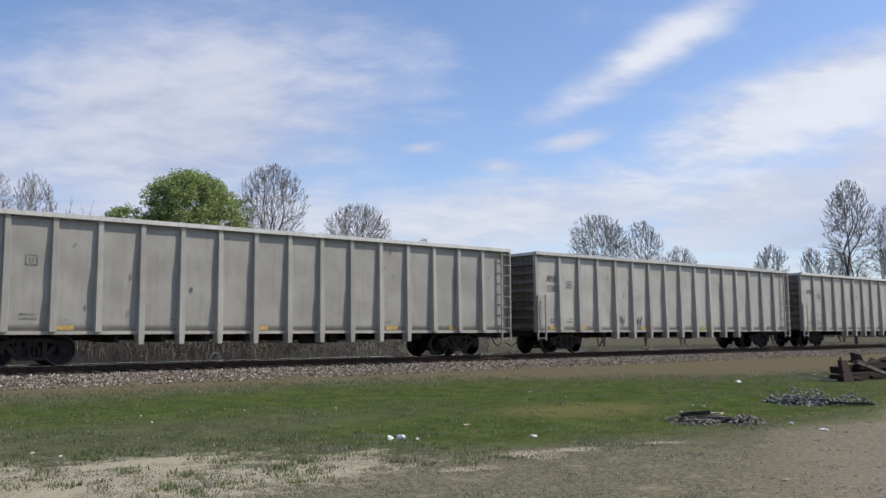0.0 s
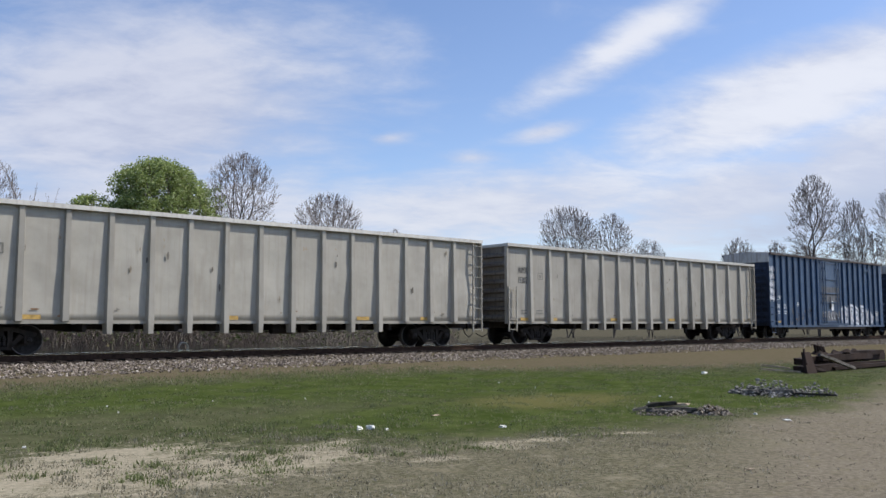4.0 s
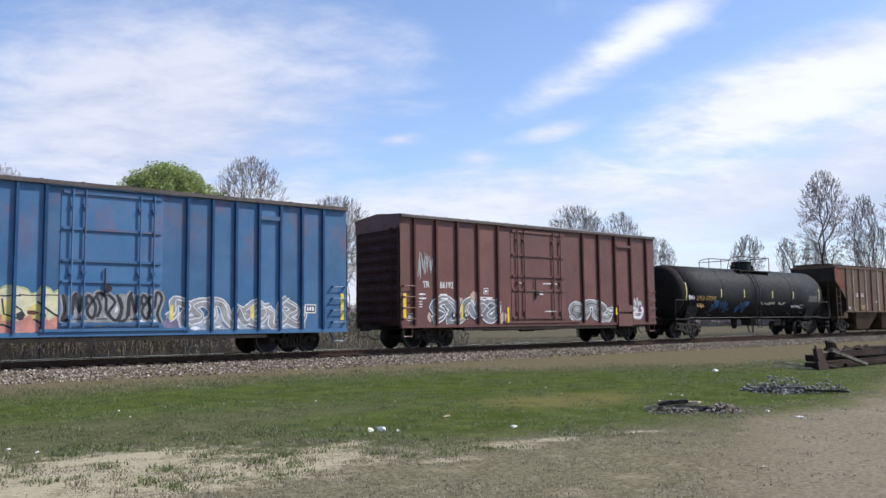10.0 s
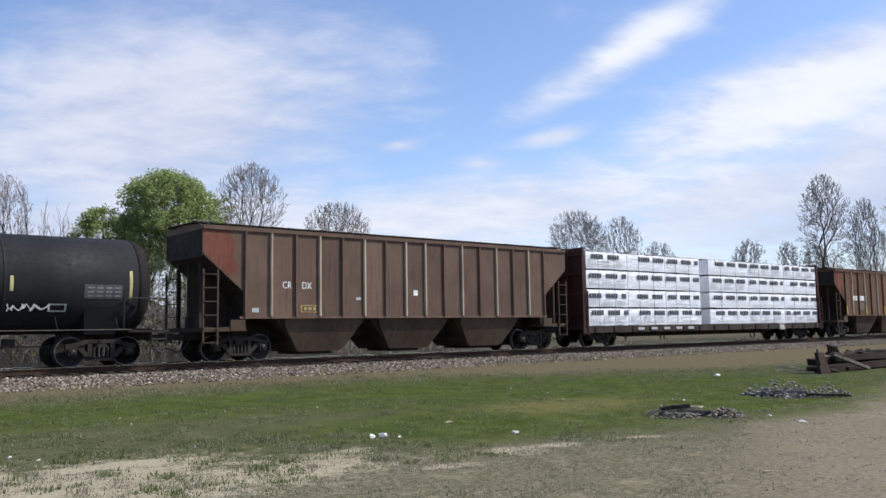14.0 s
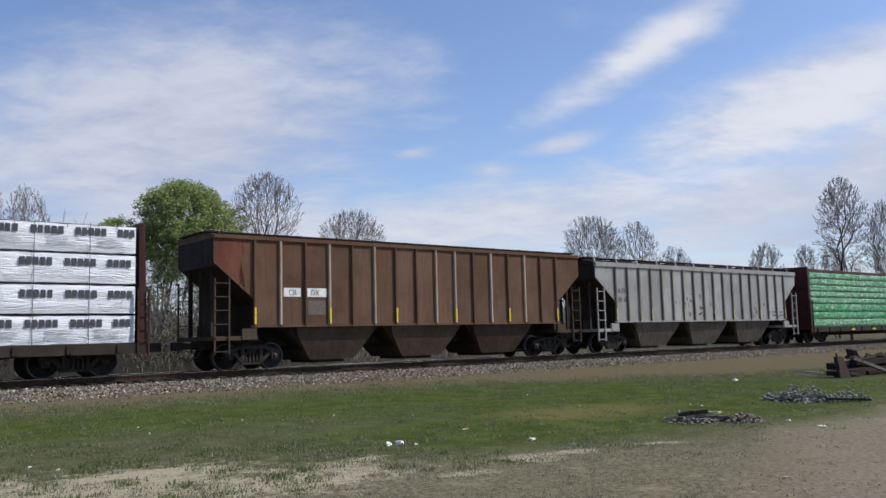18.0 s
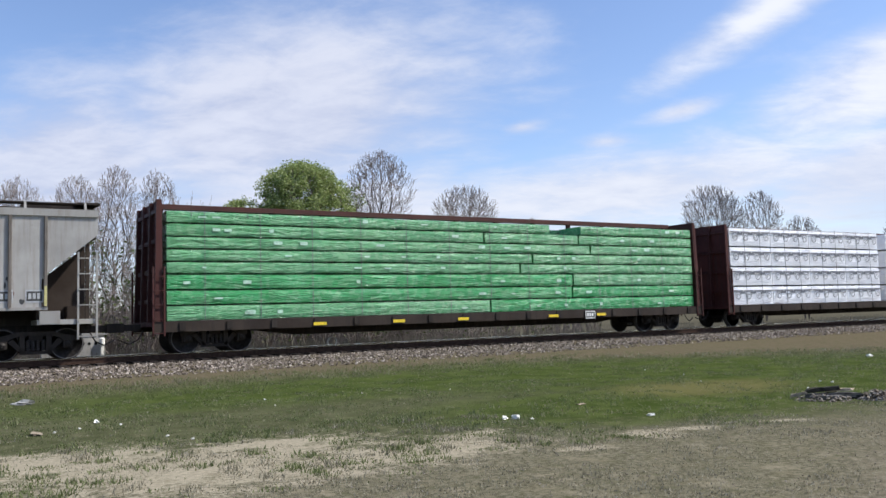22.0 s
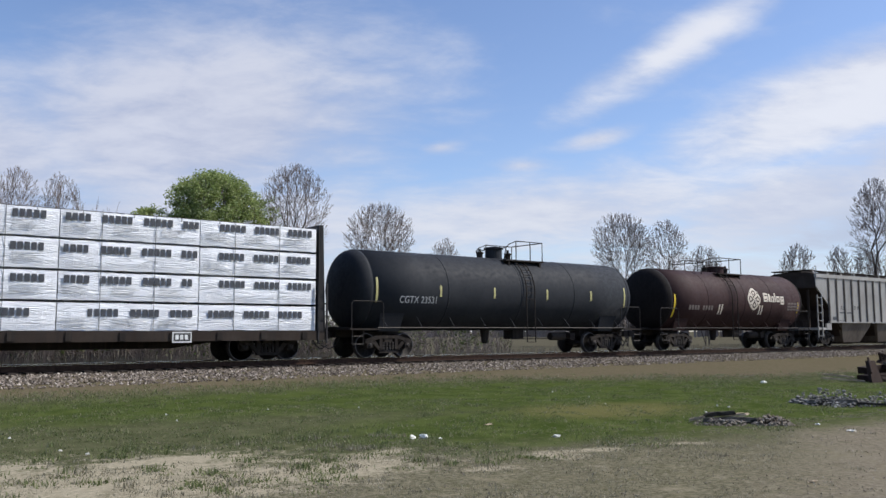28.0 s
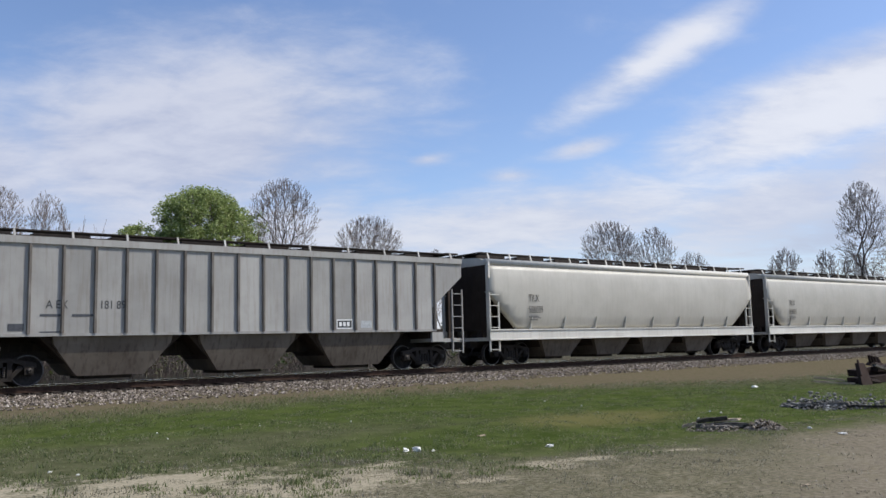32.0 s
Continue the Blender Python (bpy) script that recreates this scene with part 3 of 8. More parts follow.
def ballast_material(name, dark, mid, light):
    m, nt, b = surface(name)
    rnd = node(nt, "ShaderNodeNewGeometry").outputs["Random Per Island"]
    c = blend(nt, ramp(nt, rnd, 0.0, 0.6), dark, mid)
    c = blend(nt, ramp(nt, rnd, 0.8, 0.95), c, light)
    link(nt, c, b.inputs["Base Color"])
    b.inputs["Roughness"].default_value = 0.9
    b.inputs["Specular IOR Level"].default_value = 0.1
    return m


STONE_MAT = ballast_material("crushed_stone", (0.06, 0.049, 0.040), (0.235, 0.195, 0.16), (0.48, 0.42, 0.36))
# Stones between the ties, coloured dark for the shadow the train casts.
SHADOWED_STONE = ballast_material("oily_crushed_stone", (0.022, 0.019, 0.017), (0.05, 0.042, 0.037), (0.085, 0.072, 0.062))
ROCK_MAT = ballast_material("blue_grey_rock", (0.05, 0.048, 0.045), (0.17, 0.163, 0.15), (0.40, 0.385, 0.36))
PEBBLE = ballast_material("tan_pebbles", (0.14, 0.115, 0.088), (0.23, 0.195, 0.155), (0.36, 0.32, 0.27))


def stones(name, count, where, size, seed, label, category, material=None):
    """Many small broken stones as one object; where(rnd) gives a place."""
    rnd = random.Random(seed)
    verts, faces = [], []
    for _ in range(count):
        x, y, z = where(rnd)
        r = rnd.uniform(*size)
        base = len(verts)
        a = rnd.uniform(0, 6.28)
        for k in range(4):
            q = a + k * 1.5708 + rnd.uniform(-0.4, 0.4)
            verts.append((x + math.cos(q) * r, y + math.sin(q) * r, z + rnd.uniform(-0.4, 0.4) * r))
        verts.append((x + rnd.uniform(-0.4, 0.4) * r, y + rnd.uniform(-0.4, 0.4) * r, z + r * rnd.uniform(0.6, 1.0)))
        verts.append((x, y, z - r * 0.7))
        for k in range(4):
            j = (k + 1) % 4
            faces += [(base + k, base + j, base + 4), (base + j, base + k, base + 5)]
    me = bpy.data.meshes.new(name)
    me.from_pydata(verts, [], faces)
    me.materials.append(material or STONE_MAT)
    return tagged(new(name, me), label, category, kind="stuff")


def ballast_spot(rnd):
    u = -6 + 100 * rnd.random() ** 1.6
    n = rnd.uniform(22.9, 25.5) if rnd.random() < 0.85 else rnd.uniform(28.45, 30.3)
    if n < 23.6 and rnd.random() < 0.5:
        n += 0.7
    return u, n, rise(n) + rnd.uniform(0, 0.03)


def crib_spot(rnd):
    n = rnd.uniform(25.5, 28.4)
    return -6 + 100 * rnd.random() ** 1.4, n, rise(n) + rnd.uniform(-0.01, 0.02)


build_ground()
build_track()
ballast = stones("ballast", 34000, ballast_spot, (0.022, 0.05), 11, "grey and tan crushed stone along the track", "ballast")
ballast.matrix_world = TRACK
shadowed = stones("oily_ballast", 9000, crib_spot, (0.022, 0.05), 12, "dark shadowed crushed stone between the ties", "ballast", SHADOWED_STONE)
shadowed.matrix_world = TRACK
# ---- rolling stock ----
# In a car's own space x runs along the track, y across it (the near side is negative) and z up from the rail.
CARS = []      # things that ride along, with their place on the train
WHEELS = []
SHARED = {}


def shared(key, build, material, smooth=False):
    """One mesh for all alike parts."""
    if key not in SHARED:
        bm = bmesh.new()
        build(bm)
        bmesh.ops.recalc_face_normals(bm, faces=bm.faces)
        me = bpy.data.meshes.new(key)
        bm.to_mesh(me)
        bm.free()
        me.materials.append(material)
        if smooth:
            for p in me.polygons:
                p.use_smooth = True
        SHARED[key] = me
    return SHARED[key]


def wheel_shape(bm):
    for side in (-1, 1):
        y = side * 0.75
        turned(bm, [(y - side * 0.095, 0.475), (y - side * 0.065, 0.475), (y - side * 0.055, 0.452), (y + side * 0.055, 0.44), (y + side * 0.055, 0.38),
                    (y + side * 0.01, 0.34), (y + side * 0.02, 0.16), (y + side * 0.08, 0.13), (y + side * 0.08, 0.06)], "y", seg=28)
        rod(bm, (0, y + side * 0.08, 0), (0, y + side * 0.36, 0), 0.085, 10)
        for k in range(3):
            a = k * 2.094 + 0.4
            box(bm, math.cos(a) * 0.05 - 0.015, math.cos(a) * 0.05 + 0.015, y + side * 0.36 - 0.012, y + side * 0.36 + 0.012, math.sin(a) * 0.05 - 0.015, math.sin(a) * 0.05 + 0.015)
    rod(bm, (0, -0.75, 0), (0, 0.75, 0), 0.08, 10)
    rim_shape(bm)


def rim_shape(bm):
    for side in (-1, 1):
        y = side * 0.75
        turned(bm, [(y + side * 0.0565, 0.442), (y + side * 0.060, 0.440), (y + side * 0.060, 0.415), (y + side * 0.0565, 0.413)], "y", seg=28)


def frame_shape(bm):
    y0, y1 = -0.07, 0.07
    plate(bm, [(-1.02, 0.52), (-1.02, 0.66), (-0.7, 0.72), (-0.45, 0.80), (0.45, 0.80), (0.7, 0.72), (1.02, 0.66), (1.02, 0.52), (0.72, 0.52), (0.62, 0.62), (0.36, 0.69), (-0.36, 0.69), (-0.62, 0.62), (-0.72, 0.52)], y0, y1)
    for s in (-1, 1):
        plate(bm, [(s * 0.70, 0.53), (s * 0.56, 0.60), (s * 0.26, 0.22), (s * 0.36, 0.20)], y0, y1)
        plate(bm, [(s * 0.27, 0.24), (s * 0.40, 0.24), (s * 0.40, 0.71), (s * 0.27, 0.71)], y0, y1)
        box(bm, s * 0.825 - 0.12, s * 0.825 + 0.12, y0 - 0.03, y1 + 0.03, 0.34, 0.56)
    plate(bm, [(-0.42, 0.17), (0.42, 0.17), (0.36, 0.26), (-0.36, 0.26)], y0, y1)


def spring_shape(bm):
    turned(bm, [(0.27 + k * 0.03, 0.058 if k % 2 else 0.045) for k in range(11)], "z", seg=8)


def bolster_shape(bm):
    box(bm, -0.17, 0.17, -1.05, 1.05, 0.56, 0.74)
    box(bm, -0.3, 0.3, -0.35, 0.35, 0.62, 0.8)
    for s in (-1, 1):
        box(bm, s * 0.36 - 0.05, s * 0.36 + 0.05, -0.9, 0.9, 0.36, 0.44)


def bright_rims(me):
    """The worn edge of each tread shows bare steel."""
    if len(me.materials) < 2:
        me.materials.append(TREAD)
        for q in me.polygons:
            c = q.center
            if abs(abs(c.y) - 0.808) < 0.004 and math.hypot(c.x, c.z) > 0.39:
                q.material_index = 1


def add_truck(car, x):
    truck = part("truck", shared("truck", bolster_shape, GRIME), None, car, "grimy cast steel bogie")
    truck.location = (x, 0, 0)
    for y in (-1.0, 1.0):
        f = part("side_frame", shared("side_frame", frame_shape, GRIME), None, truck)
        f.location = (0, y, 0)
        for i in range(4):
            s = part("coil_spring", shared("coil_spring", spring_shape, STEEL), None, truck)
            s.location = (-0.2 + i * 0.133, y, 0)
    for dx in (-0.825, 0.825):
        w = part("wheelset", shared("wheelset", wheel_shape, STEEL, True), None, truck)
        bright_rims(w.data)
        w.location = (dx, 0, 0.44)
        WHEELS.append((w, dx))
    return truck


def add_coupler(car, x, s):
    bm = bmesh.new()
    box(bm, *sorted((x, x + s * 0.55)), -0.09, 0.09, 0.72, 0.92)
    solid(bm, [(x + s * 0.5, -0.16, 0.68), (x + s * 0.85, -0.12, 0.68), (x + s * 0.85, 0.05, 0.68), (x + s * 0.5, 0.14, 0.68)],
          [(x + s * 0.5, -0.16, 0.96), (x + s * 0.85, -0.12, 0.96), (x + s * 0.85, 0.05, 0.96), (x + s * 0.5, 0.14, 0.96)])
    part("coupler", bm, GRIME, car)
    bm = bmesh.new()
    pts = [(x, -0.42, 0.72), (x + s * 0.15, -0.42, 0.45), (x + s * 0.4, -0.36, 0.33), (x + s * 0.7, -0.28, 0.48)]
    for a, b in zip(pts, pts[1:]):
        rod(bm, a, b, 0.022, 6)
    part("brake_hose", bm, STEEL, car)


def ladder(car, x0, x1, z0, z1, y, material, step=0.42, name="ladder", foot=0.0):
    bm = bmesh.new()
    for x in (x0, x1):
        box(bm, x - 0.025, x + 0.025, y - 0.03, y + 0.03, z0 - foot, z1)
    z = z0 + 0.08 - foot
    while z < z1:
        box(bm, x0, x1, y - 0.055, y - 0.03, z - 0.014, z + 0.014)
        z += step
    return part(name, bm, material, car)


def begin(name, s0, s1, label, category):
    car = tagged(new(name), label, category, group="freight cars of the train")
    CARS.append((car, (s0 + s1) / 2))
    return car, (s1 - s0) / 2


def running_gear(car, half, inset=2.0, reach=None):
    for s in (-1, 1):
        add_truck(car, s * (half - inset))
        add_coupler(car, s * (half - 0.05 if reach is None else reach), s)
    bm = bmesh.new()
    box(bm, -half + 0.1, half - 0.1, -0.3, 0.3, 0.72, 1.0)
    part("centre_sill", bm, GRIME, car)


def brake_gear(car, x, y=-0.9):
    bm = bmesh.new()
    turned(bm, [(x - 0.45, 0.1), (x - 0.42, 0.17), (x + 0.42, 0.17), (x + 0.45, 0.1)], "x", (0, y, 0.72), 12)
    box(bm, x + 0.7, x + 1.0, y - 0.12, y + 0.12, 0.58, 0.86)
    rod(bm, (x - 2.4, y + 0.3, 0.62), (x + 2.4, y + 0.3, 0.62), 0.02, 6)
    part("brake_gear", bm, GRIME, car)


# -- high-sided gondolas --
def gondola(s0, s1, number, marks, seed):
    rnd = random.Random(seed)
    car, half = begin("gondola", s0, s1, "pale grey high-sided ribbed steel gondola on the track", "gondola car")
    running_gear(car, half, 2.35)
    zb, zt = 0.98, 4.24
    for side in (-1, 1):
        y = side * 1.45
        bm = bmesh.new()
        n, m = 80, 14      # sheets, slightly dished and dented between the ribs
        grid = []
        dents = [(rnd.uniform(-half, half), rnd.uniform(1.4, 3.6), rnd.uniform(-0.035, 0.03), rnd.uniform(0.16, 0.5)) for _ in range(60)]
        for j in range(m + 1):
            row = []
            for i in range(n + 1):
                x, z = -half + 0.05 + (2 * half - 0.1) * i / n, zb + (zt - zb) * j / m
                d = sum(a * math.exp(-((x - cx) ** 2 + (z - cz) ** 2) / (r * r)) for cx, cz, a, r in dents)
                row.append(bm.verts.new((x, y + d, z)))
            grid.append(row)
        for j in range(m):
            for i in range(n):
                bm.faces.new((grid[j][i], grid[j][i + 1], grid[j + 1][i + 1], grid[j + 1][i]))
        sheet = part("side_sheet", bm, GOND, car, smooth=True)
        thick = sheet.modifiers.new("thickness", "SOLIDIFY")
        thick.thickness, thick.offset = 0.02, 0
        for i in range(15):
            x = -half + 1.5 + i * (2 * half - 3.0) / 14
            low = 0.6 if 3 <= i <= 11 else 0.96

            def rib(bm, low=low, side=side):
                a, b = 1.455, 1.64
                solid(bm, [(-0.10, side * a, zt), (0.10, side * a, zt), (0.07, side * (a + 0.10), zt), (-0.07, side * (a + 0.10), zt)],
                      [(-0.13, side * a, zb), (0.13, side * a, zb), (0.09, side * b, zb), (-0.09, side * b, zb)])
                solid(bm, [(-0.13, side * 1.3, zb - 0.002), (0.13, side * 1.3, zb - 0.002), (0.09, side * b, zb - 0.002), (-0.09, side * b, zb - 0.002)],
                      [(-0.09, side * 1.3, low), (0.09, side * 1.3, low), (0.075, side * (b - 0.01), low), (-0.075, side * (b - 0.01), low)])
            r = part("side_rib", shared("gondola_rib_%d_%.2f" % (side, low), rib, GOND), None, car)
            r.location = (x, 0, 0)
        bm = bmesh.new()
        box(bm, -half, half, side * 1.62 if side < 0 else 1.40, -1.40 if side < 0 else side * 1.62, 4.23, 4.36)
        part("top_chord", bm, GOND_TOP, car)
        bm = bmesh.new()
        box(bm, -half + 0.1, half - 0.1, *sorted((side * 1.40, side * 1.50)), 0.90, 1.0)
        part("side_sill", bm, GOND, car)
        for e in (-1, 1):
            bm = bmesh.new()
            box(bm, *sorted((e * half, e * (half - 0.09))), *sorted((side * 1.40, side * 1.56)), 0.9, 4.23)
            part("corner_post", bm, GOND, car)
            ladder(car, *sorted((e * (half - 0.06), e * (half - 0.53))), 1.0, 2.5 if e < 0 else 4.2, side * 1.60, GOND, 0.43, foot=0.42)
    # End walls are coloured darker than the sides, as standing in shade.
    for e in (-1, 1):
        bm = bmesh.new()
        box(bm, *sorted((e * (half - 0.16), e * (half - 0.14))), -1.44, 1.44, zb, 4.23)
        part("end_sheet", bm, SHADE_GRIME_GREY, car)
        for k in range(8):
            z = 1.15 + k * 0.385

            def beam(bm, e=e):
                solid(bm, [(-e * 0.02, -1.40, -0.09), (-e * 0.02, 1.40, -0.09), (-e * 0.02, 1.40, 0.13), (-e * 0.02, -1.40, 0.13)],
                      [(e * 0.12, -1.40, -0.05), (e * 0.12, 1.40, -0.05), (e * 0.12, 1.40, 0.06), (e * 0.12, -1.40, 0.06)])
            b = part("end_rib", shared("gondola_end_rib_%d" % e, beam, SHADE_GRIME_GREY), None, car)
            b.location = (e * (half - 0.13), 0, z)
        bm = bmesh.new()
        box(bm, *sorted((e * half, e * (half - 0.2))), -1.40, 1.40, 4.23, 4.35)
        part("end_chord", bm, GOND_TOP, car)
    bm = bmesh.new()
    box(bm, -half + 0.15, half - 0.15, -1.42, 1.42, 1.0, 1.06)
    part("floor", bm, GRIME, car)
    for i in range(9):
        bm = bmesh.new()
        x = -half + 4.6 + i * (2 * half - 9.2) / 8
        plate(bm, [(x - 0.06, 0.66), (x + 0.06, 0.66), (x + 0.06, 1.0), (x - 0.06, 1.0)], -1.35, 1.35)
        part("cross_bearer", bm, GRIME, car)
    brake_gear(car, 1.2)
    words("AIMX", 0.40, -half + 0.75, 3.10, -1.475, BLACK_INK, car, stretch_x=0.62)
    words(number, 0.40, -half + 0.72, 2.66, -1.475, BLACK_INK, car, stretch_x=0.62)
    x = -half
    bars([(x + 2.0, x + 2.32, 2.85, 2.88), (x + 2.0, x + 2.32, 3.12, 3.15), (x + 2.0, x + 2.03, 2.85, 3.15), (x + 2.29, x + 2.32, 2.85, 3.15), (x + 2.1, x + 2.22, 2.93, 3.06)], -1.475, FADED_INK, car)
    bars([(x + 0.95, x + 1.3, 1.45, 1.50), (x + 0.95, x + 1.3, 1.33, 1.38), (x + 1.9, x + 2.3, 1.45, 1.50), (x + 1.9, x + 2.35, 1.33, 1.38)], -1.475, FADED_INK, car)
    for k in range(34):      # scrapes, smudges and rust along the sill
        low = k < 16
        px = rnd.uniform(-half + 0.9, half - 0.9)
        blot(car, (SMUDGE, FADED_INK, SPRAY_RUST)[k % 3] if low else (SMUDGE, SHADE_GRIME_GREY)[k % 2], px, rnd.uniform(1.05, 1.35) if low else rnd.uniform(1.4, 3.9), rnd.uniform(0.05, 0.3) if low else rnd.uniform(0.03, 0.10), rnd.uniform(0.03, 0.10) if low else rnd.uniform(0.08, 0.30), rnd, -1.488 - 0.0001 * k, "paint_smudge", sharp=k % 2 == 0)
    for gx in marks:
        bars([(x + gx, x + gx + 0.55, 1.03, 1.16)], -1.475, OCHRE, car, "reflective_strip")
    return car


# -- box cars --
POST_Y = 1.60


def door(car, x0, x1, zb, zt, paint_mat):
    """A plug door with its lock rods, rails and handle."""
    d = tagged(new("plug_door"), "closed plug door with lock rods")
    d.parent = car
    bm = bmesh.new()
    box(bm, x0, x1, -1.515, -1.48, zb, zt)
    part("door_panel", bm, paint_mat, d)
    w = x1 - x0
    for z in (zb + 0.10, zb + (zt - zb) * 0.33, zb + (zt - zb) * 0.48, zb + (zt - zb) * 0.71, zt - 0.12):
        bm = bmesh.new()
        box(bm, x0 + 0.05, x1 - 0.05, -1.565, -1.51, z - 0.04, z + 0.04)
        part("door_rail", bm, paint_mat, d)
    for f in (0.10, 0.22, 0.76, 0.90):
        bm = bmesh.new()
        x = x0 + w * f
        rod(bm, (x, -1.585, zb - 0.02), (x, -1.585, zt - 0.04), 0.028, 8)
        for z in (zb + 0.3, zb + 1.6, zt - 0.5):
            box(bm, x - 0.06, x + 0.06, -1.60, -1.51, z - 0.05, z + 0.05)
        part("lock_rod", bm, paint_mat, d)
    bm = bmesh.new()
    rod(bm, (x0 + w * 0.42, -1.57, zb + 0.9), (x0 + w * 0.42, -1.57, zb + 1.75), 0.025, 6)
    turned(bm, [(-1.60, 0.05), (-1.60, 0.11), (-1.57, 0.11), (-1.52, 0.05)], "y", (x0 + w * 0.45, 0, zb + 1.15), 12)
    part("door_handle", bm, STEEL, d)
    for z0, z1 in ((zb - 0.12, zb - 0.03), (zt + 0.02, zt + 0.10)):
        bm = bmesh.new()
        box(bm, x0 - 0.5, x1 + 0.9, -1.60, -1.48, z0, z1)
        part("door_track", bm, paint_mat, d)
    return d


def boxcar(s0, s1, body, ribs, doorway, label, end_mat, hood, seed, dark_grimy, zb=0.78, zt=5.12):
    car, half = begin("boxcar", s0, s1, label, "boxcar")
    mid = (s0 + s1) / 2
    running_gear(car, half, 1.95)
    d0, d1 = doorway[0] - mid, doorway[1] - mid
    post_mat = {BLUE_A: BLUE_A_POST, BLUE_B: BLUE_B_POST, OXIDE: OXIDE_POST}[body]
    for side in (-1, 1):
        spans = ((-half, d0, 1.46, 1.5), (d1, half, 1.46, 1.5), (d0, d1, 1.44, 1.47)) if side < 0 else ((-half, half, 1.46, 1.5),)
        for a, b, y0, y1 in spans:
            cuts = [a] + [q - mid for q in ribs if side < 0 and a < q - mid < b] + [b]
            for x0, x1 in zip(cuts, cuts[1:]):
                bm = bmesh.new()
                box(bm, x0, x1, *sorted((side * y0, side * y1)), zb, zt)
                part("side_sheet", bm, body, car)
        for s in ribs:
            def rib(bm, side=side):
                solid(bm, [(-0.055, side * 1.5, zb + 0.02), (0.055, side * 1.5, zb + 0.02), (0.04, side * POST_Y, zb + 0.02), (-0.04, side * POST_Y, zb + 0.02)],
                      [(-0.055, side * 1.5, zt - 0.05), (0.055, side * 1.5, zt - 0.05), (0.04, side * POST_Y, zt - 0.05), (-0.04, side * POST_Y, zt - 0.05)])
            r = part("side_post", shared("post_%s_%d" % (body.name, side), rib, post_mat), None, car)
            r.location = (s - mid, 0, 0)
        bm = bmesh.new()
        box(bm, -half, half, *sorted((side * 1.45, side * 1.625)), zt - 0.06, zt + 0.04)
        part("roof_rail", bm, ROOF_EDGE, car)
        bm = bmesh.new()
        box(bm, -half + 0.02, half - 0.02, *sorted((side * 1.40, side * 1.555)), zb - 0.10, zb + 0.03)
        part("side_sill", bm, body, car)
        bm = bmesh.new()
        box(bm, -half + 3.2, half - 3.2, *sorted((side * 1.38, side * 1.53)), zb - 0.24, zb - 0.10)
        part("lower_sill", bm, GRIME, car)
        for e in (-1, 1):
            for z in [zb + 0.25 + k * 0.42 for k in range(4)]:
                bm = bmesh.new()
                rod(bm, (e * (half - 0.1), side * 1.62, z), (e * (half - 0.62), side * 1.62, z), 0.016, 6)
                for x in (e * (half - 0.1), e * (half - 0.62)):
                    box(bm, x - 0.03, x + 0.03, *sorted((side * 1.5, side * 1.635)), z - 0.03, z + 0.03)
                part("grab_iron", bm, body, car)
            bm = bmesh.new()
            for x in (e * (half - 0.12), e * (half - 0.55)):
                rod(bm, (x, side * 1.5, zb - 0.05), (x, side * 1.5, zb - 0.42), 0.016, 6)
            rod(bm, (e * (half - 0.12), side * 1.5, zb - 0.42), (e * (half - 0.55), side * 1.5, zb - 0.42), 0.018, 6)
            part("sill_step", bm, body, car)
    # Ends take a separate paint, darkened for the shade between cars.
    for e in (-1, 1):
        bm = bmesh.new()
        box(bm, *sorted((e * (half - 0.06), e * (half - 0.02))), -1.47, 1.47, zb, zt - 0.02)
        part("end_sheet", bm, dark_grimy, car)
        for k in range(9):
            z = zb + 0.18 + k * 0.40

            def beam(bm, e=e):
                solid(bm, [(0, -1.36, -0.15), (0, 1.36, -0.15), (0, 1.36, 0.15), (0, -1.36, 0.15)],
                      [(e * 0.07, -1.22, -0.03), (e * 0.07, 1.22, -0.03), (e * 0.07, 1.22, 0.06), (e * 0.07, -1.22, 0.06)])
            b = part("end_rib", shared("end_rib_%s_%d" % (body.name, e), beam, dark_grimy), None, car)
            b.location = (e * (half - 0.025), 0, z)
        bm = bmesh.new()
        plate_pts = [(-1.5, zt - 0.5), (1.5, zt - 0.5), (1.5, zt + 0.06), (0, zt + 0.2), (-1.5, zt + 0.06)]
        solid(bm, [(e * (half - 0.03), y, z) for y, z in plate_pts], [(e * (half + 0.03), y, z) for y, z in plate_pts])
        part("end_hood", bm, end_mat if hood else body, car)
        bm = bmesh.new()
        for z in [zb + 0.3 + k * 0.42 for k in range(9)]:
            rod(bm, (e * (half + 0.07), -1.42, z), (e * (half + 0.07), -0.98, z), 0.015, 6)
        for y in (-1.42, -0.98):
            box(bm, *sorted((e * (half + 0.05), e * (half + 0.085))), y - 0.02, y + 0.02, zb + 0.2, zb + 3.8)
        bmesh.ops.remove_doubles(bm, verts=bm.verts, dist=0.0001)
        part("end_ladder", bm, dark_grimy, car)
    n = 14
    for i in range(n):
        bm = bmesh.new()
        x0, x1 = -half + 2 * half * i / n, -half + 2 * half * (i + 1) / n - 0.04
        solid(bm, [(x0, -1.58, zt + 0.07), (x0, 0, zt + 0.19), (x0, 1.58, zt + 0.07), (x0, 1.58, zt + 0.04), (x0, -1.58, zt + 0.04)],
              [(x1, -1.58, zt + 0.07), (x1, 0, zt + 0.19), (x1, 1.58, zt + 0.07), (x1, 1.58, zt + 0.04), (x1, -1.58, zt + 0.04)])
        part("roof_sheet", bm, ROOF_EDGE if hood else ROOF, car, "weathered steel roof")
        bm = bmesh.new()
        box(bm, x1 - 0.018, x1 + 0.058, -1.585, 1.585, zt + 0.03, zt + 0.092)
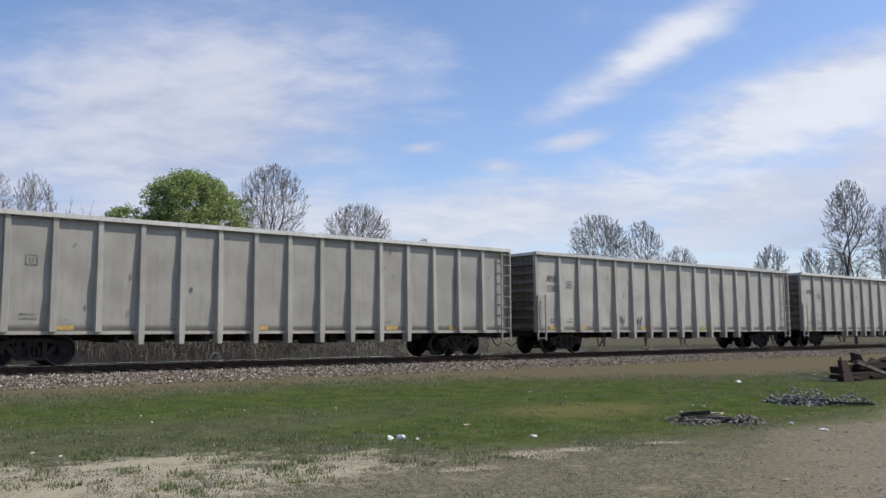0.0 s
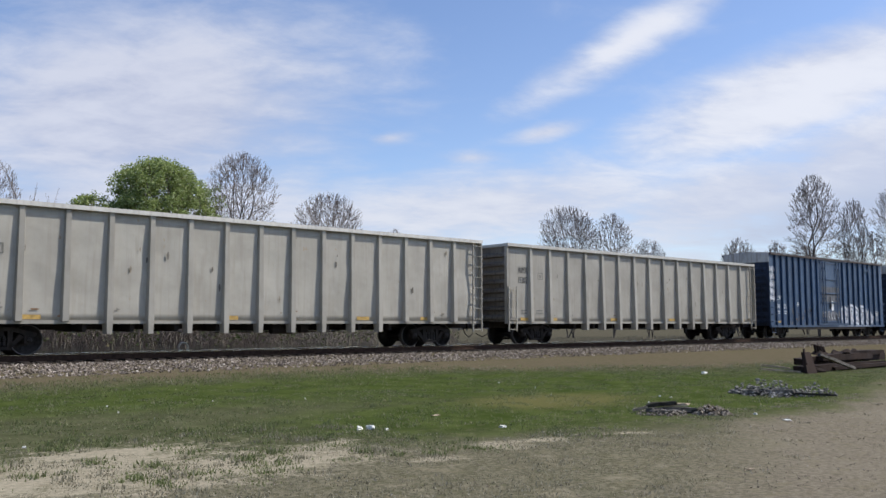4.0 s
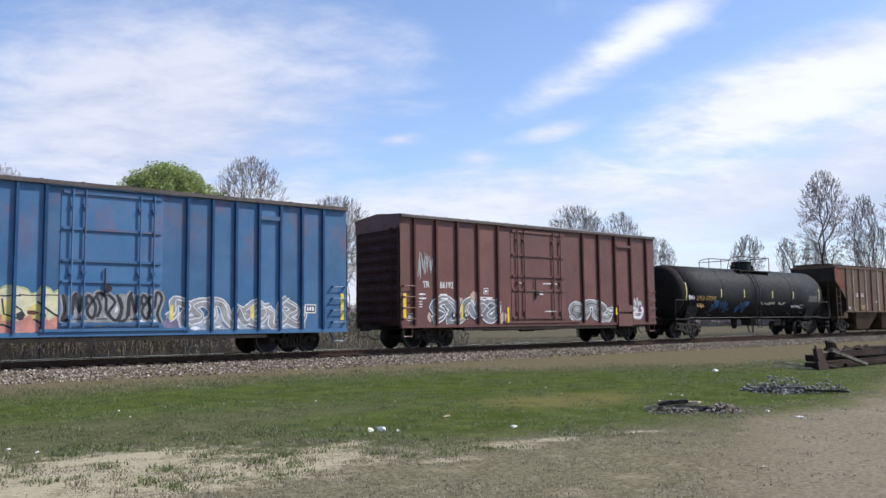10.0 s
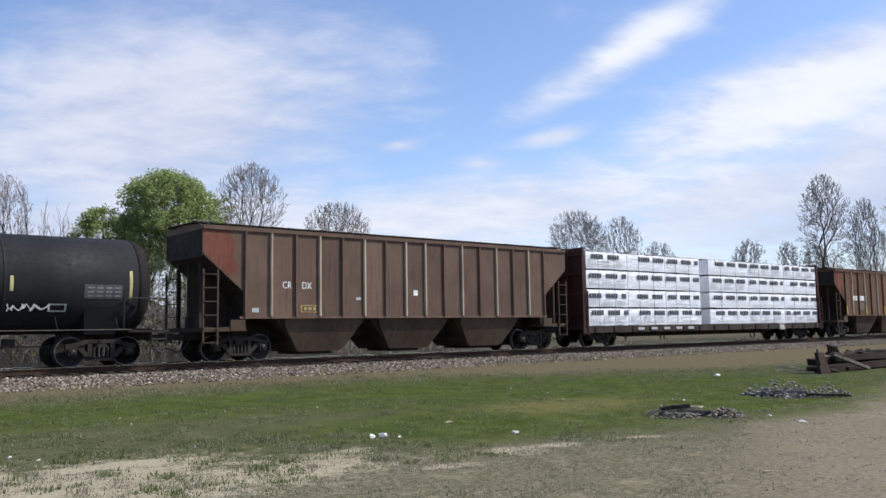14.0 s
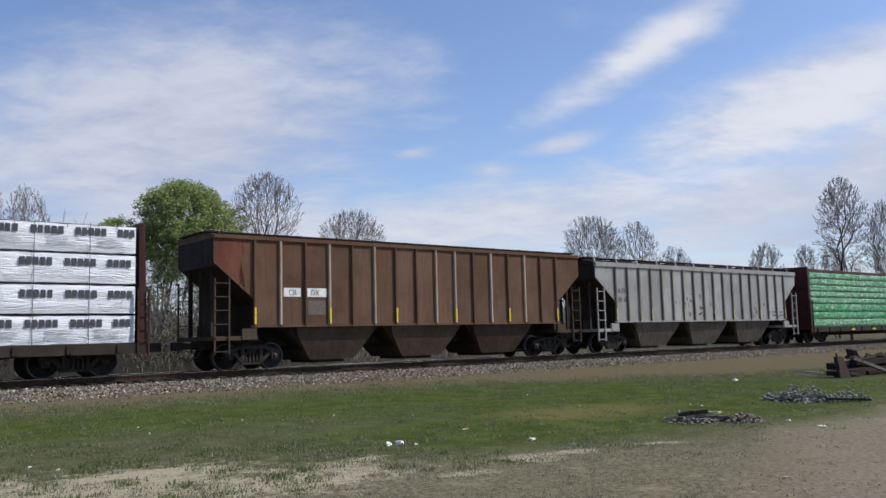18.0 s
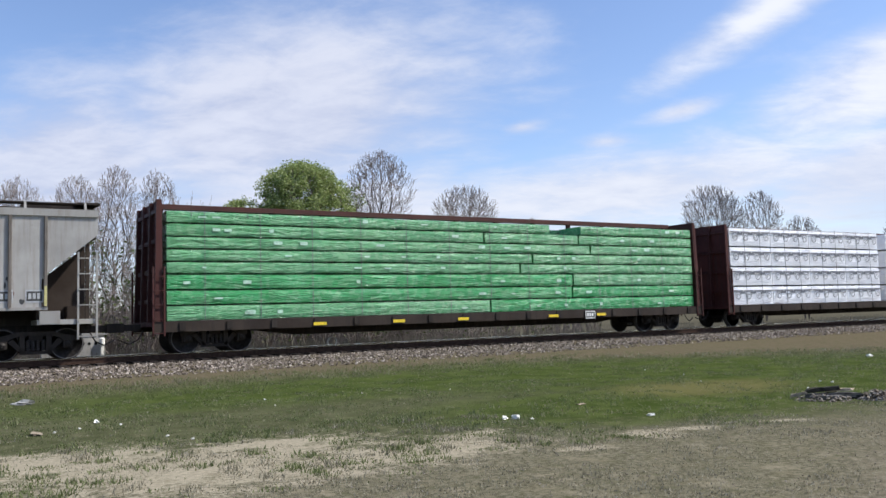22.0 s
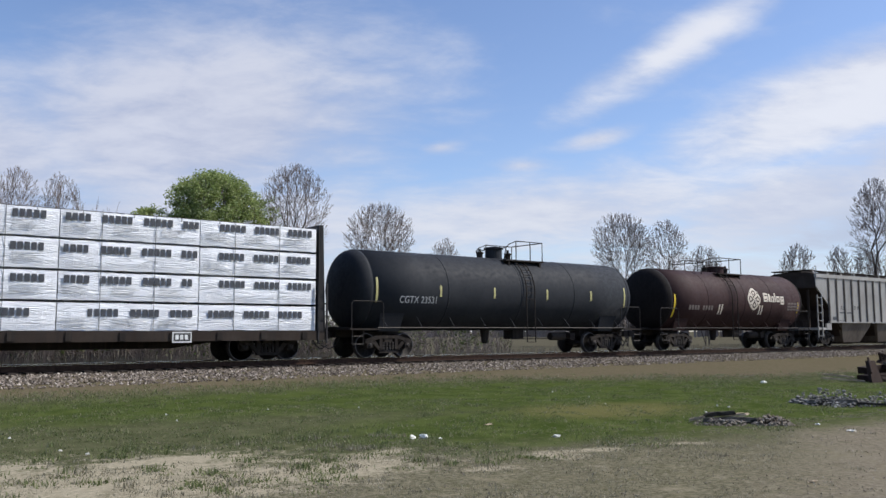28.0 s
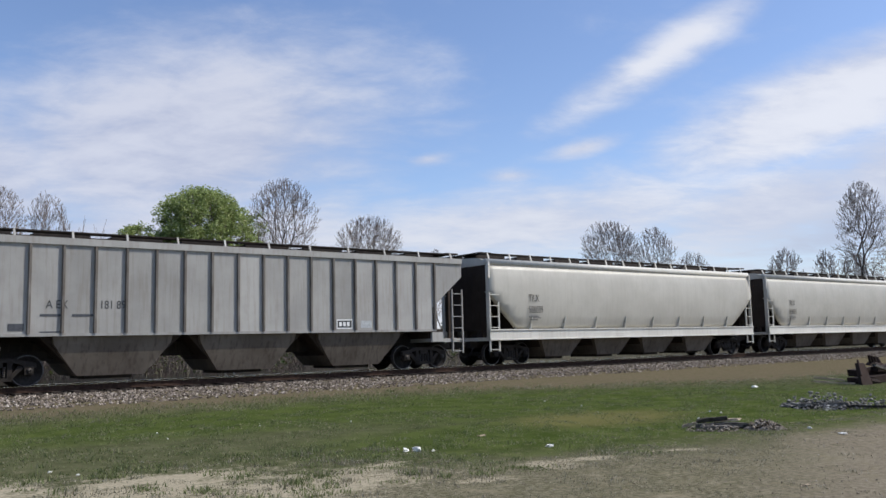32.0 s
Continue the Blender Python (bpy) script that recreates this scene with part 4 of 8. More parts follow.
        part("roof_seam", bm, ROOF_EDGE if hood else ROOF, car)
    door(car, d0, d1, zb + 0.16, zt - 0.12, body)
    bm = bmesh.new()
    box(bm, -half + 0.1, half - 0.1, -1.45, 1.45, zb - 0.02, zb + 0.1)
    part("floor", bm, GRIME, car)
    brake_gear(car, -0.6)
    return car, half, mid


def tag(car, x0, x1, z0, z1, mat, seed, y=-1.506, strokes=5, width=0.05, name="graffiti_stroke"):
    """A quick scrawl: each letter a jagged stroke with a hook or two."""
    rnd = random.Random(seed)
    w, h = (x1 - x0) / strokes, z1 - z0
    for k in range(strokes):
        bm = bmesh.new()
        cx = x0 + w * (k + 0.5)
        pts, up = [], rnd.random() < 0.5
        for i in range(rnd.choice((5, 6, 7))):
            up = not up
            q = (cx + w * (rnd.uniform(-0.55, 0.55) + 0.1 * (i - 3)), z0 + h * (rnd.uniform(0.65, 1.05) if up else rnd.uniform(-0.05, 0.4)))
            if pts:
                c = pts[-1]
                pts.append(((c[0] + q[0]) / 2 + w * rnd.uniform(-0.18, 0.18), (c[1] + q[1]) / 2))
            pts.append(q)
        ribbon(bm, pts, width, y - 0.0006 * k)
        part(name, bm, mat, car)


def blot(car, mat, cx, cz, w, h, rnd, y, name="graffiti_fill", sharp=False):
    """One ragged patch of spray paint."""
    n = rnd.choice((3, 4, 5)) if sharp else 9
    a0 = rnd.uniform(0, 6.28)
    bm = bmesh.new()
    bm.faces.new([bm.verts.new((cx + math.cos(a0 + 6.283 * i / n) * w / 2 * rnd.uniform(0.6, 1.15), y, cz + math.sin(a0 + 6.283 * i / n) * h / 2 * rnd.uniform(0.6, 1.15))) for i in range(n)])
    return part(name, bm, mat, car)


def mural(car, x0, x1, z0, z1, seed, ground, y=-1.504, halo=None, low=None, low_z=0.4, blots=(), strokes=(), humps=5, rough=0.16):
    """A crowded sprayed panel: a ragged ground with bulging tops, a second colour low down, patches and strokes.
    blots: (material, count, width, height, low, high, sharp); strokes: (material, count, stroke width, kind, low, high), heights as shares."""
    rnd = random.Random(seed)
    hgt, n = z1 - z0, humps * 7
    crest = [1 - rough * (1.2 - 1.1 * abs(math.sin(humps * math.pi * i / n + 0.6 * math.sin(i * 0.37 + seed)))) * rnd.uniform(0.75, 1.2) for i in range(n + 1)]
    xs = [x0 + (x1 - x0) * i / n for i in range(n + 1)]
    foot = [(px, z0 + hgt * rnd.uniform(0, 0.03)) for px in reversed(xs)]

    def sheet(top, mat, yy, name):
        bm = bmesh.new()
        bm.faces.new([bm.verts.new((px, yy, pz)) for px, pz in list(top) + foot])
        part(name, bm, mat, car)
    if halo:
        sheet([(px, z0 + hgt * c + 0.07 + rnd.uniform(-0.03, 0.04)) for px, c in zip(xs, crest)], halo, y + 0.0015, "graffiti_halo")
    sheet([(px, z0 + hgt * c) for px, c in zip(xs, crest)], ground, y, "graffiti_ground")
    seam = [z0 + hgt * (low_z + 0.07 * math.sin(i * 0.9 + seed) + rnd.uniform(-0.04, 0.04)) for i in range(n + 1)]
    if low:
        sheet(zip(xs, seam), low, y - 0.001, "graffiti_lower_fill")
    k = 0
    for mat, count, w, h, lo, hi, sharp in blots:
        for i in range(count):
            k += 1
            cx = x0 + (x1 - x0) * (i + rnd.uniform(0.2, 0.8)) / count
            blot(car, mat, cx, z0 + hgt * rnd.uniform(lo, hi), w * rnd.uniform(0.6, 1.3), h * rnd.uniform(0.6, 1.3), rnd, y - 0.0015 - 0.00008 * k, sharp=sharp)
    for mat, count, width, kind, lo, hi in strokes:
        for i in range(count):
            k += 1
            cx, w = x0 + (x1 - x0) * (i + 0.5) / count, (x1 - x0) / count
            za, zb2 = z0 + hgt * lo, z0 + hgt * hi
            if kind == "slash":
                pts = [(cx + w * rnd.uniform(-0.7, 0.2), zb2 - hgt * rnd.uniform(0, 0.15)), (cx + w * rnd.uniform(-0.2, 0.4), za + (zb2 - za) * rnd.uniform(0.3, 0.6)), (cx + w * rnd.uniform(0.0, 0.9), za + hgt * rnd.uniform(0, 0.12))]
            elif kind == "vert":
                q = cx + w * rnd.uniform(-0.4, 0.4)
                pts = [(q + rnd.uniform(-0.06, 0.06), zb2 - hgt * rnd.uniform(0, 0.25)), (q + rnd.uniform(-0.04, 0.04), (za + zb2) / 2), (q + rnd.uniform(-0.08, 0.08), za)]
            elif kind == "arc":
                a0, turn = rnd.uniform(0, 6.28), rnd.choice((-1, 1)) * rnd.uniform(3.0, 5.6)
                rr = rnd.uniform(0.75, 1.05)
                pts = [(cx + math.cos(a0 + turn * j / 12) * w * 0.5 * rr, (za + zb2) / 2 + math.sin(a0 + turn * j / 12) * (zb2 - za) * 0.5 * rr) for j in range(13)]
            elif kind == "peak":
                pts = [(cx - w * 0.5, zb2 - hgt * rnd.uniform(0.05, 0.2)), (cx - w * rnd.uniform(0.0, 0.2), zb2), (cx + w * 0.1, zb2 - hgt * rnd.uniform(0.08, 0.2)), (cx + w * 0.55, zb2 - hgt * rnd.uniform(0.0, 0.12))]
            else:
                zz = rnd.uniform(za, zb2)
                pts = [(cx + w * (j / 5 - 0.5) * 1.05, zz + rnd.uniform(-0.012, 0.012)) for j in range(6)]
            bm = bmesh.new()
            ribbon(bm, pts, width * rnd.uniform(0.75, 1.3), y - 0.0022 - 0.00008 * k)
            part("graffiti_stroke", bm, mat, car)


HOOKS = (      # loose loops and zigzags, no letters
    ((0.0, 0.2), (0.25, 0.95), (0.45, 0.3), (0.7, 0.85), (1.0, 0.5)),
    ((0.1, 0.9), (0.55, 0.65), (0.2, 0.3), (0.65, 0.05), (1.0, 0.45), (0.8, 0.8)),
    ((0.0, 0.55), (0.4, 0.1), (0.75, 0.5), (0.45, 0.9), (0.2, 0.6), (0.9, 0.15)),
    ((0.05, 0.1), (0.3, 0.6), (0.1, 0.95), (0.6, 0.85), (0.75, 0.25), (1.0, 0.05)),
    ((0.0, 0.8), (0.35, 0.5), (0.3, 0.05), (0.8, 0.2), (0.65, 0.7), (1.0, 1.0)),
)


def eased(pts, k=5):
    """A smooth curve through points (x, z)."""
    out = []
    for i in range(len(pts) - 1):
        a, b, c, d = (Vector(pts[max(i - 1, 0)]), Vector(pts[i]), Vector(pts[i + 1]), Vector(pts[min(i + 2, len(pts) - 1)]))
        for j in range(k):
            t = j / k
            out.append(0.5 * (2 * b + (c - a) * t + (2 * a - 5 * b + 4 * c - d) * t * t + (3 * b - a - 3 * c + d) * t ** 3))
    return out + [Vector(pts[-1])]


def piece(car, x0, x1, z0, z1, seed, letters, layers, y=-1.505):
    """A sprayed piece: loose hooked shapes, each in layers from the outer glow to the fill. layers: (material, stroke width, shift x, shift z)."""
    rnd = random.Random(seed)
    w = (x1 - x0) / letters
    for k in range(letters):
        hook = HOOKS[(seed + k * 2) % len(HOOKS)]
        flip, spin, tall = rnd.random() < 0.5, radians(rnd.uniform(-22, 22)), rnd.uniform(0.88, 1.04)
        pts = []
        for px, pz in hook:
            px, pz = (px - 0.5) * 1.5, ((1 - pz) if flip else pz) - 0.5
            pts.append((x0 + w * (k + 0.5) + (px * math.cos(spin)) * w - pz * math.sin(spin) * (z1 - z0) * 0.5, z0 + (z1 - z0) * (0.5 + pz * 0.84 * tall) + px * math.sin(spin) * w * 0.5))
        pts = eased([(min(max(a, x0), x1), min(max(b, z0 + 0.06), z1)) for a, b in pts])
        for j, (mat, width, dx, dz) in enumerate(layers):
            bm = bmesh.new()
            ribbon(bm, [(p.x + dx, p.y + dz) for p in pts], width, y - 0.0011 * j - 0.00009 * k)
            part("graffiti_letter" if j else "graffiti_glow", bm, mat, car)


def sign(car, x0, x1, z0, z1, y, frame_mat=WHITE_INK, back=BLACK_INK):
    """A small stencilled panel with writing too small to read."""
    bars([(x0, x1, z0, z1)], y, frame_mat, car, "stencil_panel")
    w, h = x1 - x0, z1 - z0
    bars([(x0 + 0.06 * w, x1 - 0.06 * w, z0 + 0.12 * h, z1 - 0.12 * h)], y - 0.003, back, car, "stencil_panel_field")
    bars([(x0 + w * (0.16 + 0.24 * i), x0 + w * (0.32 + 0.24 * i), z0 + 0.28 * h, z0 + 0.72 * h) for i in range(3)], y - 0.006, frame_mat, car)


# -- tank cars --
def tankcar(s0, s1, r, zc, body, label, dome, deck, posts, flank, inset=0.95, drum=(0.54, 0.52)):
    """s0 and s1 bound the straight barrel. dome, deck (two ends), posts of the rail and the flank's ladder are places along it."""
    car, half = begin("tank_car", s0, s1, label, "tank car")
    mid = (s0 + s1) / 2
    dome, flank = dome - mid, flank - mid
    deck, posts = [q - mid for q in deck], [q - mid for q in posts]
    bm = bmesh.new()
    turned(bm, [(-half + 2 * half * i / 6, r) for i in range(7)], "x", (0, 0, zc), 56)
    part("barrel", bm, body, car, smooth=True)
    dish = [(0.0, 1.0), (0.10, 0.992), (0.20, 0.972), (0.30, 0.935), (0.38, 0.88), (0.45, 0.79), (0.52, 0.64), (0.57, 0.42), (0.60, 0.2), (0.61, 0.03)]
    for s in (-1, 1):
        bm = bmesh.new()
        turned(bm, [(s * (half + dx), r * k) for dx, k in dish], "x", (0, 0, zc), 56)
        part("tank_head", bm, HEAD_DARK if body != TANK_GREY else TANK_GREY, car, "dark dished tank head", smooth=True)
    for x in (-half * 0.5, 0.35, half * 0.5):
        bm = bmesh.new()
        turned(bm, [(x - 0.03, r + 0.004), (x - 0.02, r + 0.012), (x + 0.02, r + 0.012), (x + 0.03, r + 0.004)], "x", (0, 0, zc), 56)
        part("weld_band", bm, body, car, smooth=True)
    for s in (-1, 1):
        add_truck(car, s * (half - inset))
        add_coupler(car, s * (half + 0.75), s)
        bm = bmesh.new()
        box(bm, *sorted((s * (half - 1.9), s * (half + 0.85))), -0.3, 0.3, 0.74, 1.12)
        part("stub_sill", bm, GRIME, car)
        bm = bmesh.new()
        c = half - inset
        solid(bm, [(s * (c - 0.5), -1.0, 0.95), (s * (c + 0.4), -1.0, 0.95), (s * (c + 0.4), 1.0, 0.95), (s * (c - 0.5), 1.0, 0.95)],
              [(s * (c - 0.6), -1.3, zc - 0.7), (s * (c + 0.5), -1.3, zc - 0.7), (s * (c + 0.5), 1.3, zc - 0.7), (s * (c - 0.6), 1.3, zc - 0.7)])
        part("saddle", bm, body, car)
        bm = bmesh.new()
        box(bm, *sorted((s * (half - 0.3), s * (half + 0.95))), -1.5, 1.5, 1.0, 1.06)
        part("end_platform", bm, GRIME, car)
        for y in (-1.48, 1.48):
            bm = bmesh.new()
            pipe(bm, [(s * (half - 0.45), y, 1.05), (s * (half - 0.45), y, 1.95), (s * (half - 0.35), y, 2.03), (s * (half + 0.8), y, 2.03), (s * (half + 0.88), y, 1.95), (s * (half + 0.88), y, 1.05)], 0.02)
            part("end_handrail", bm, STEEL, car)
            bm = bmesh.new()
            for z in (0.5, 0.78):
                rod(bm, (s * (half + 0.85), y, z), (s * (half + 0.4), y, z), 0.016, 6)
            for x in (0.4, 0.85):
                rod(bm, (s * (half + x), y, 0.5), (s * (half + x), y, 1.05), 0.016, 6)
            part("sill_step", bm, STEEL, car)
    for y in (-1.5, 1.5):
        bm = bmesh.new()
        rod(bm, (-half + 0.2, y, 1.08), (half - 0.2, y, 1.08), 0.024, 6)
        part("side_handrail", bm, STEEL, car)
        for i in range(9):
            bm = bmesh.new()
            x = -half + 0.6 + (2 * half - 1.2) * i / 8
            rod(bm, (x, y, 1.08), (x, y * 0.75, zc - r * 0.66), 0.016, 6)
            part("handrail_bracket", bm, body, car)
    # manway, its platform and rails
    top = zc + r
    deck_z = top - 0.17
    for y0, y1 in ((-1.02, -0.60), (0.60, 1.02)):
        bm = bmesh.new()
        box(bm, *deck, y0, y1, deck_z, deck_z + 0.05)
        part("top_platform", bm, GRIME, car)
        for x in (deck[0] + 0.2, deck[1] - 0.2):
            bm = bmesh.new()
            box(bm, x - 0.04, x + 0.04, y0 + 0.02, y1 - 0.02, deck_z - 0.25, deck_z)
            part("platform_bracket", bm, GRIME, car)
    bm = bmesh.new()
    q, tall = drum
    turned(bm, [(top - 0.1, q), (top + tall - 0.14, q), (top + tall - 0.12, q + 0.05), (top + tall - 0.05, q + 0.05), (top + tall - 0.03, q - 0.06), (top + tall, 0.15)], "z", (dome, 0, 0), 20)
    part("manway", bm, body, car)
    for x, y in ((dome - q - 0.3, 0.12), (dome + q + 0.35, -0.1)):
        bm = bmesh.new()
        turned(bm, [(top - 0.05, 0.12), (top + 0.16, 0.12), (top + 0.18, 0.16), (top + 0.24, 0.16), (top + 0.26, 0.06), (top + 0.38, 0.05)], "z", (x, y, 0), 10)
        part("valve", bm, GRIME, car)
    rail_z = top + 0.68
    for y in (-0.98, 0.98):
        bm = bmesh.new()
        pipe(bm, [(posts[0], y * 0.8, top - 0.35), (posts[0], y, rail_z - 0.3), (posts[0] + 0.14, y, rail_z - 0.16), (posts[1], y, rail_z), (posts[-1], y, rail_z), (posts[-1], y, deck_z)], 0.024)
        part("platform_rail", bm, STEEL, car)
        for x in posts[1:-1]:
            bm = bmesh.new()
            rod(bm, (x, y, deck_z), (x, y, rail_z), 0.022, 6)
            part("rail_post", bm, STEEL, car)
    for x in (posts[0], posts[-1]):
        bm = bmesh.new()
        rod(bm, (x, -0.98, rail_z - (0.3 if x == posts[0] else 0)), (x, 0.98, rail_z - (0.3 if x == posts[0] else 0)), 0.022, 6)
        part("end_rail", bm, STEEL, car)
    # the ladder over the barrel's flank
    arc = [(flank, -math.sin(a) * (r + 0.09), zc + math.cos(a) * (r + 0.09)) for a in [0.6 + i * 0.16 for i in range(8)]] + [(flank, -1.62, 0.5)]
    for dx in (0.0, 0.46):
        bm = bmesh.new()
        pipe(bm, [(p[0] + dx, p[1], p[2]) for p in arc], 0.026)
        part("ladder_rail", bm, GRIME, car)
    for p in arc[1:] + [(flank, -1.62, 0.8)]:
        bm = bmesh.new()
        rod(bm, p, (p[0] + 0.46, p[1], p[2]), 0.016, 6)
        part("ladder_rung", bm, GRIME, car)
    bm = bmesh.new()
    box(bm, 0.9, 1.5, -0.3, 0.3, 0.62, zc - r + 0.1)
    part("valve_box", bm, GRIME, car)
    bm = bmesh.new()
    turned(bm, [(0.45, 0.12), (0.62, 0.16), (zc - r + 0.05, 0.2)], "z", (-0.4, 0, 0), 12)
    part("outlet_valve", bm, GRIME, car)
    brake_gear(car, 3.2 if half > 6 else 2.2, -0.6)
    return car, half


def on_barrel(car, rows, r, zc, material, name):
    """Flat marks that follow the barrel's flank: rows of (x0, x1, z0, z1)."""
    if len(rows) > 1:
        return [on_barrel(car, [row], r, zc, material, name) for row in rows]
    bm = bmesh.new()
    for x0, x1, z0, z1 in rows:
        prev = None
        for i in range(7):
            z = z0 + (z1 - z0) * i / 6
            y = -math.sqrt(max((r + 0.006) ** 2 - (z - zc) ** 2, 0.01))
            cur = (bm.verts.new((x0, y, z)), bm.verts.new((x1, y, z)))
            if prev:
                bm.faces.new((prev[0], prev[1], cur[1], cur[0]))
            prev = cur
    return part(name, bm, material, car)


def barrel_words(body, size, x, z, r, zc, material, car, stretch_x=1.0):
    ob = words(body, size, x, z, 0.0, material, car, stretch_x=stretch_x)
    for v in ob.data.vertices:
        v.co.y += -math.sqrt((r + 0.008) ** 2 - (v.co.z - zc) ** 2)
    return ob


# -- covered hoppers --
def hopper_base(car, half, bin_mat, end_mat, step_mat, zside, bays, bottom=0.24):
    for s in (-1, 1):
        add_truck(car, s * (half - 1.55))
        add_coupler(car, s * (half - 0.05), s)
        # slope sheet under the body's end
        bm = bmesh.new()
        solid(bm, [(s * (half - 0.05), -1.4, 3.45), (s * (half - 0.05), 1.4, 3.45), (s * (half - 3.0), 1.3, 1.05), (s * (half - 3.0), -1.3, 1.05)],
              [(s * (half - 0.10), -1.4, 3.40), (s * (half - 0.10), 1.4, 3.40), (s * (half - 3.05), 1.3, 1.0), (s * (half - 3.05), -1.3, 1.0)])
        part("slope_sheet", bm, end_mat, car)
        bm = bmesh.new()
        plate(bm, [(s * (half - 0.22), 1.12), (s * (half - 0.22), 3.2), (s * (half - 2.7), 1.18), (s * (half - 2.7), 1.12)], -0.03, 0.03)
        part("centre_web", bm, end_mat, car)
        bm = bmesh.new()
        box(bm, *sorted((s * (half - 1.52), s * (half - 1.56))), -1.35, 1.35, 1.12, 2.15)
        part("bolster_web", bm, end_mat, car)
        bm = bmesh.new()
        box(bm, *sorted((s * half, s * (half - 1.55))), -1.5, 1.5, 0.98, 1.12)
        part("end_sill", bm, step_mat, car)
        bm = bmesh.new()
        box(bm, *sorted((s * half, s * (half - 3.0))), -0.32, 0.32, 0.7, 0.98)
        part("stub_sill", bm, GRIME, car)
        for y in (-0.9, 0.0, 0.9):
            bm = bmesh.new()
            solid(bm, [(s * (half - 0.25), y - 0.05, 1.1), (s * (half - 0.15), y - 0.05, 1.1), (s * (half - 0.15), y + 0.05, 1.1), (s * (half - 0.25), y + 0.05, 1.1)],
                  [(s * (half - 0.25), y - 0.05, 3.3), (s * (half - 0.15), y - 0.05, 3.3), (s * (half - 0.15), y + 0.05, 3.3), (s * (half - 0.25), y + 0.05, 3.3)])
            part("end_post", bm, end_mat, car)
        bm = bmesh.new()
        box(bm, *sorted((s * (half - 0.7), s * (half - 0.2))), -0.5, 0.3, 1.12, 1.5)
        part("brake_cylinder_box", bm, end_mat, car)
        for y in (-1.53, 1.53):
            ladder(car, *sorted((s * (half - 0.03), s * (half - 0.52))), 1.05, 3.0, y, step_mat, 0.44, foot=0.5)
            bm = bmesh.new()
            box(bm, *sorted((s * (half - 0.98), s * (half - 1.5))), *sorted((y, y * 0.93)), 1.0, 1.36)
            part("jack_pad", bm, step_mat, car)
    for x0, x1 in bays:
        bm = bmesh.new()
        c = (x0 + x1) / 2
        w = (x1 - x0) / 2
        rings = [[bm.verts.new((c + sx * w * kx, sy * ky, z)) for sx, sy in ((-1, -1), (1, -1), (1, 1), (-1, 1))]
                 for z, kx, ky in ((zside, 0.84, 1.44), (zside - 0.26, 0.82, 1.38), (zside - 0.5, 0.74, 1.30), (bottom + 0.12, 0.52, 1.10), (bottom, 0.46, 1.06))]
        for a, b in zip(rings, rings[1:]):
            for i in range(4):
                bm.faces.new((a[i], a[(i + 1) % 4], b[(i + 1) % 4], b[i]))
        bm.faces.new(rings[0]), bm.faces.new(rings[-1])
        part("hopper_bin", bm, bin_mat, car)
        # Dark saddle: its colour carries the shadow seen between the bins.
        bm = bmesh.new()
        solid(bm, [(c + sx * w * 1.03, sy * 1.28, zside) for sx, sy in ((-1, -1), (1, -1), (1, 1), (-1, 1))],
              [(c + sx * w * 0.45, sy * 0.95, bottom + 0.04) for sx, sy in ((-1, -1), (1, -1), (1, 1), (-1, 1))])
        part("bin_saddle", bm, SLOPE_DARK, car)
        bm = bmesh.new()
        box(bm, c - w * 0.34, c + w * 0.34, -0.8, 0.8, bottom - 0.1, bottom)
        part("outlet_gate", bm, GRIME, car)
    bm = bmesh.new()
    box(bm, -half + 1.6, half - 1.6, -0.25, 0.25, 0.75, 1.2)
    part("centre_sill", bm, GRIME, car)


def running_board(car, half, z, post_z, mat, posts, white):
    for y0, y1 in ((-1.2, -0.75), (0.75, 1.2)):
        for i in range(3):
            bm = bmesh.new()
            w = (y1 - y0 - 0.06) / 3
            box(bm, -half - 0.1, half + 0.1, y0 + i * (w + 0.03), y0 + i * (w + 0.03) + w, z, z + 0.035)
            part("running_board", bm, mat, car)
    for e in (-1, 1):
        bm = bmesh.new()
        box(bm, *sorted((e * (half - 0.5), e * (half + 0.1))), -1.2, 1.2, z + 0.036, z + 0.06)
        part("end_board", bm, mat, car)
    for i in range(posts):
        x = -half + 0.3 + (2 * half - 0.6) * i / (posts - 1)
        for y in (-1, 1):
            bm = bmesh.new()
            solid(bm, [(x - 0.03, y * 1.3, post_z), (x + 0.03, y * 1.3, post_z), (x + 0.03, y * 1.25, post_z), (x - 0.03, y * 1.25, post_z)],
                  [(x - 0.03, y * 1.2, z + 0.05), (x + 0.03, y * 1.2, z + 0.05), (x + 0.03, y * 1.15, z + 0.05), (x - 0.03, y * 1.15, z + 0.05)])
            part("board_bracket", bm, white, car)
    for i in range(8):
        bm = bmesh.new()
        x = -half + (i + 0.5) * half / 4
        box(bm, x - 0.8, x + 0.8, -0.4, 0.4, post_z + 0.02, z + 0.05)
        part("roof_hatch", bm, mat, car)


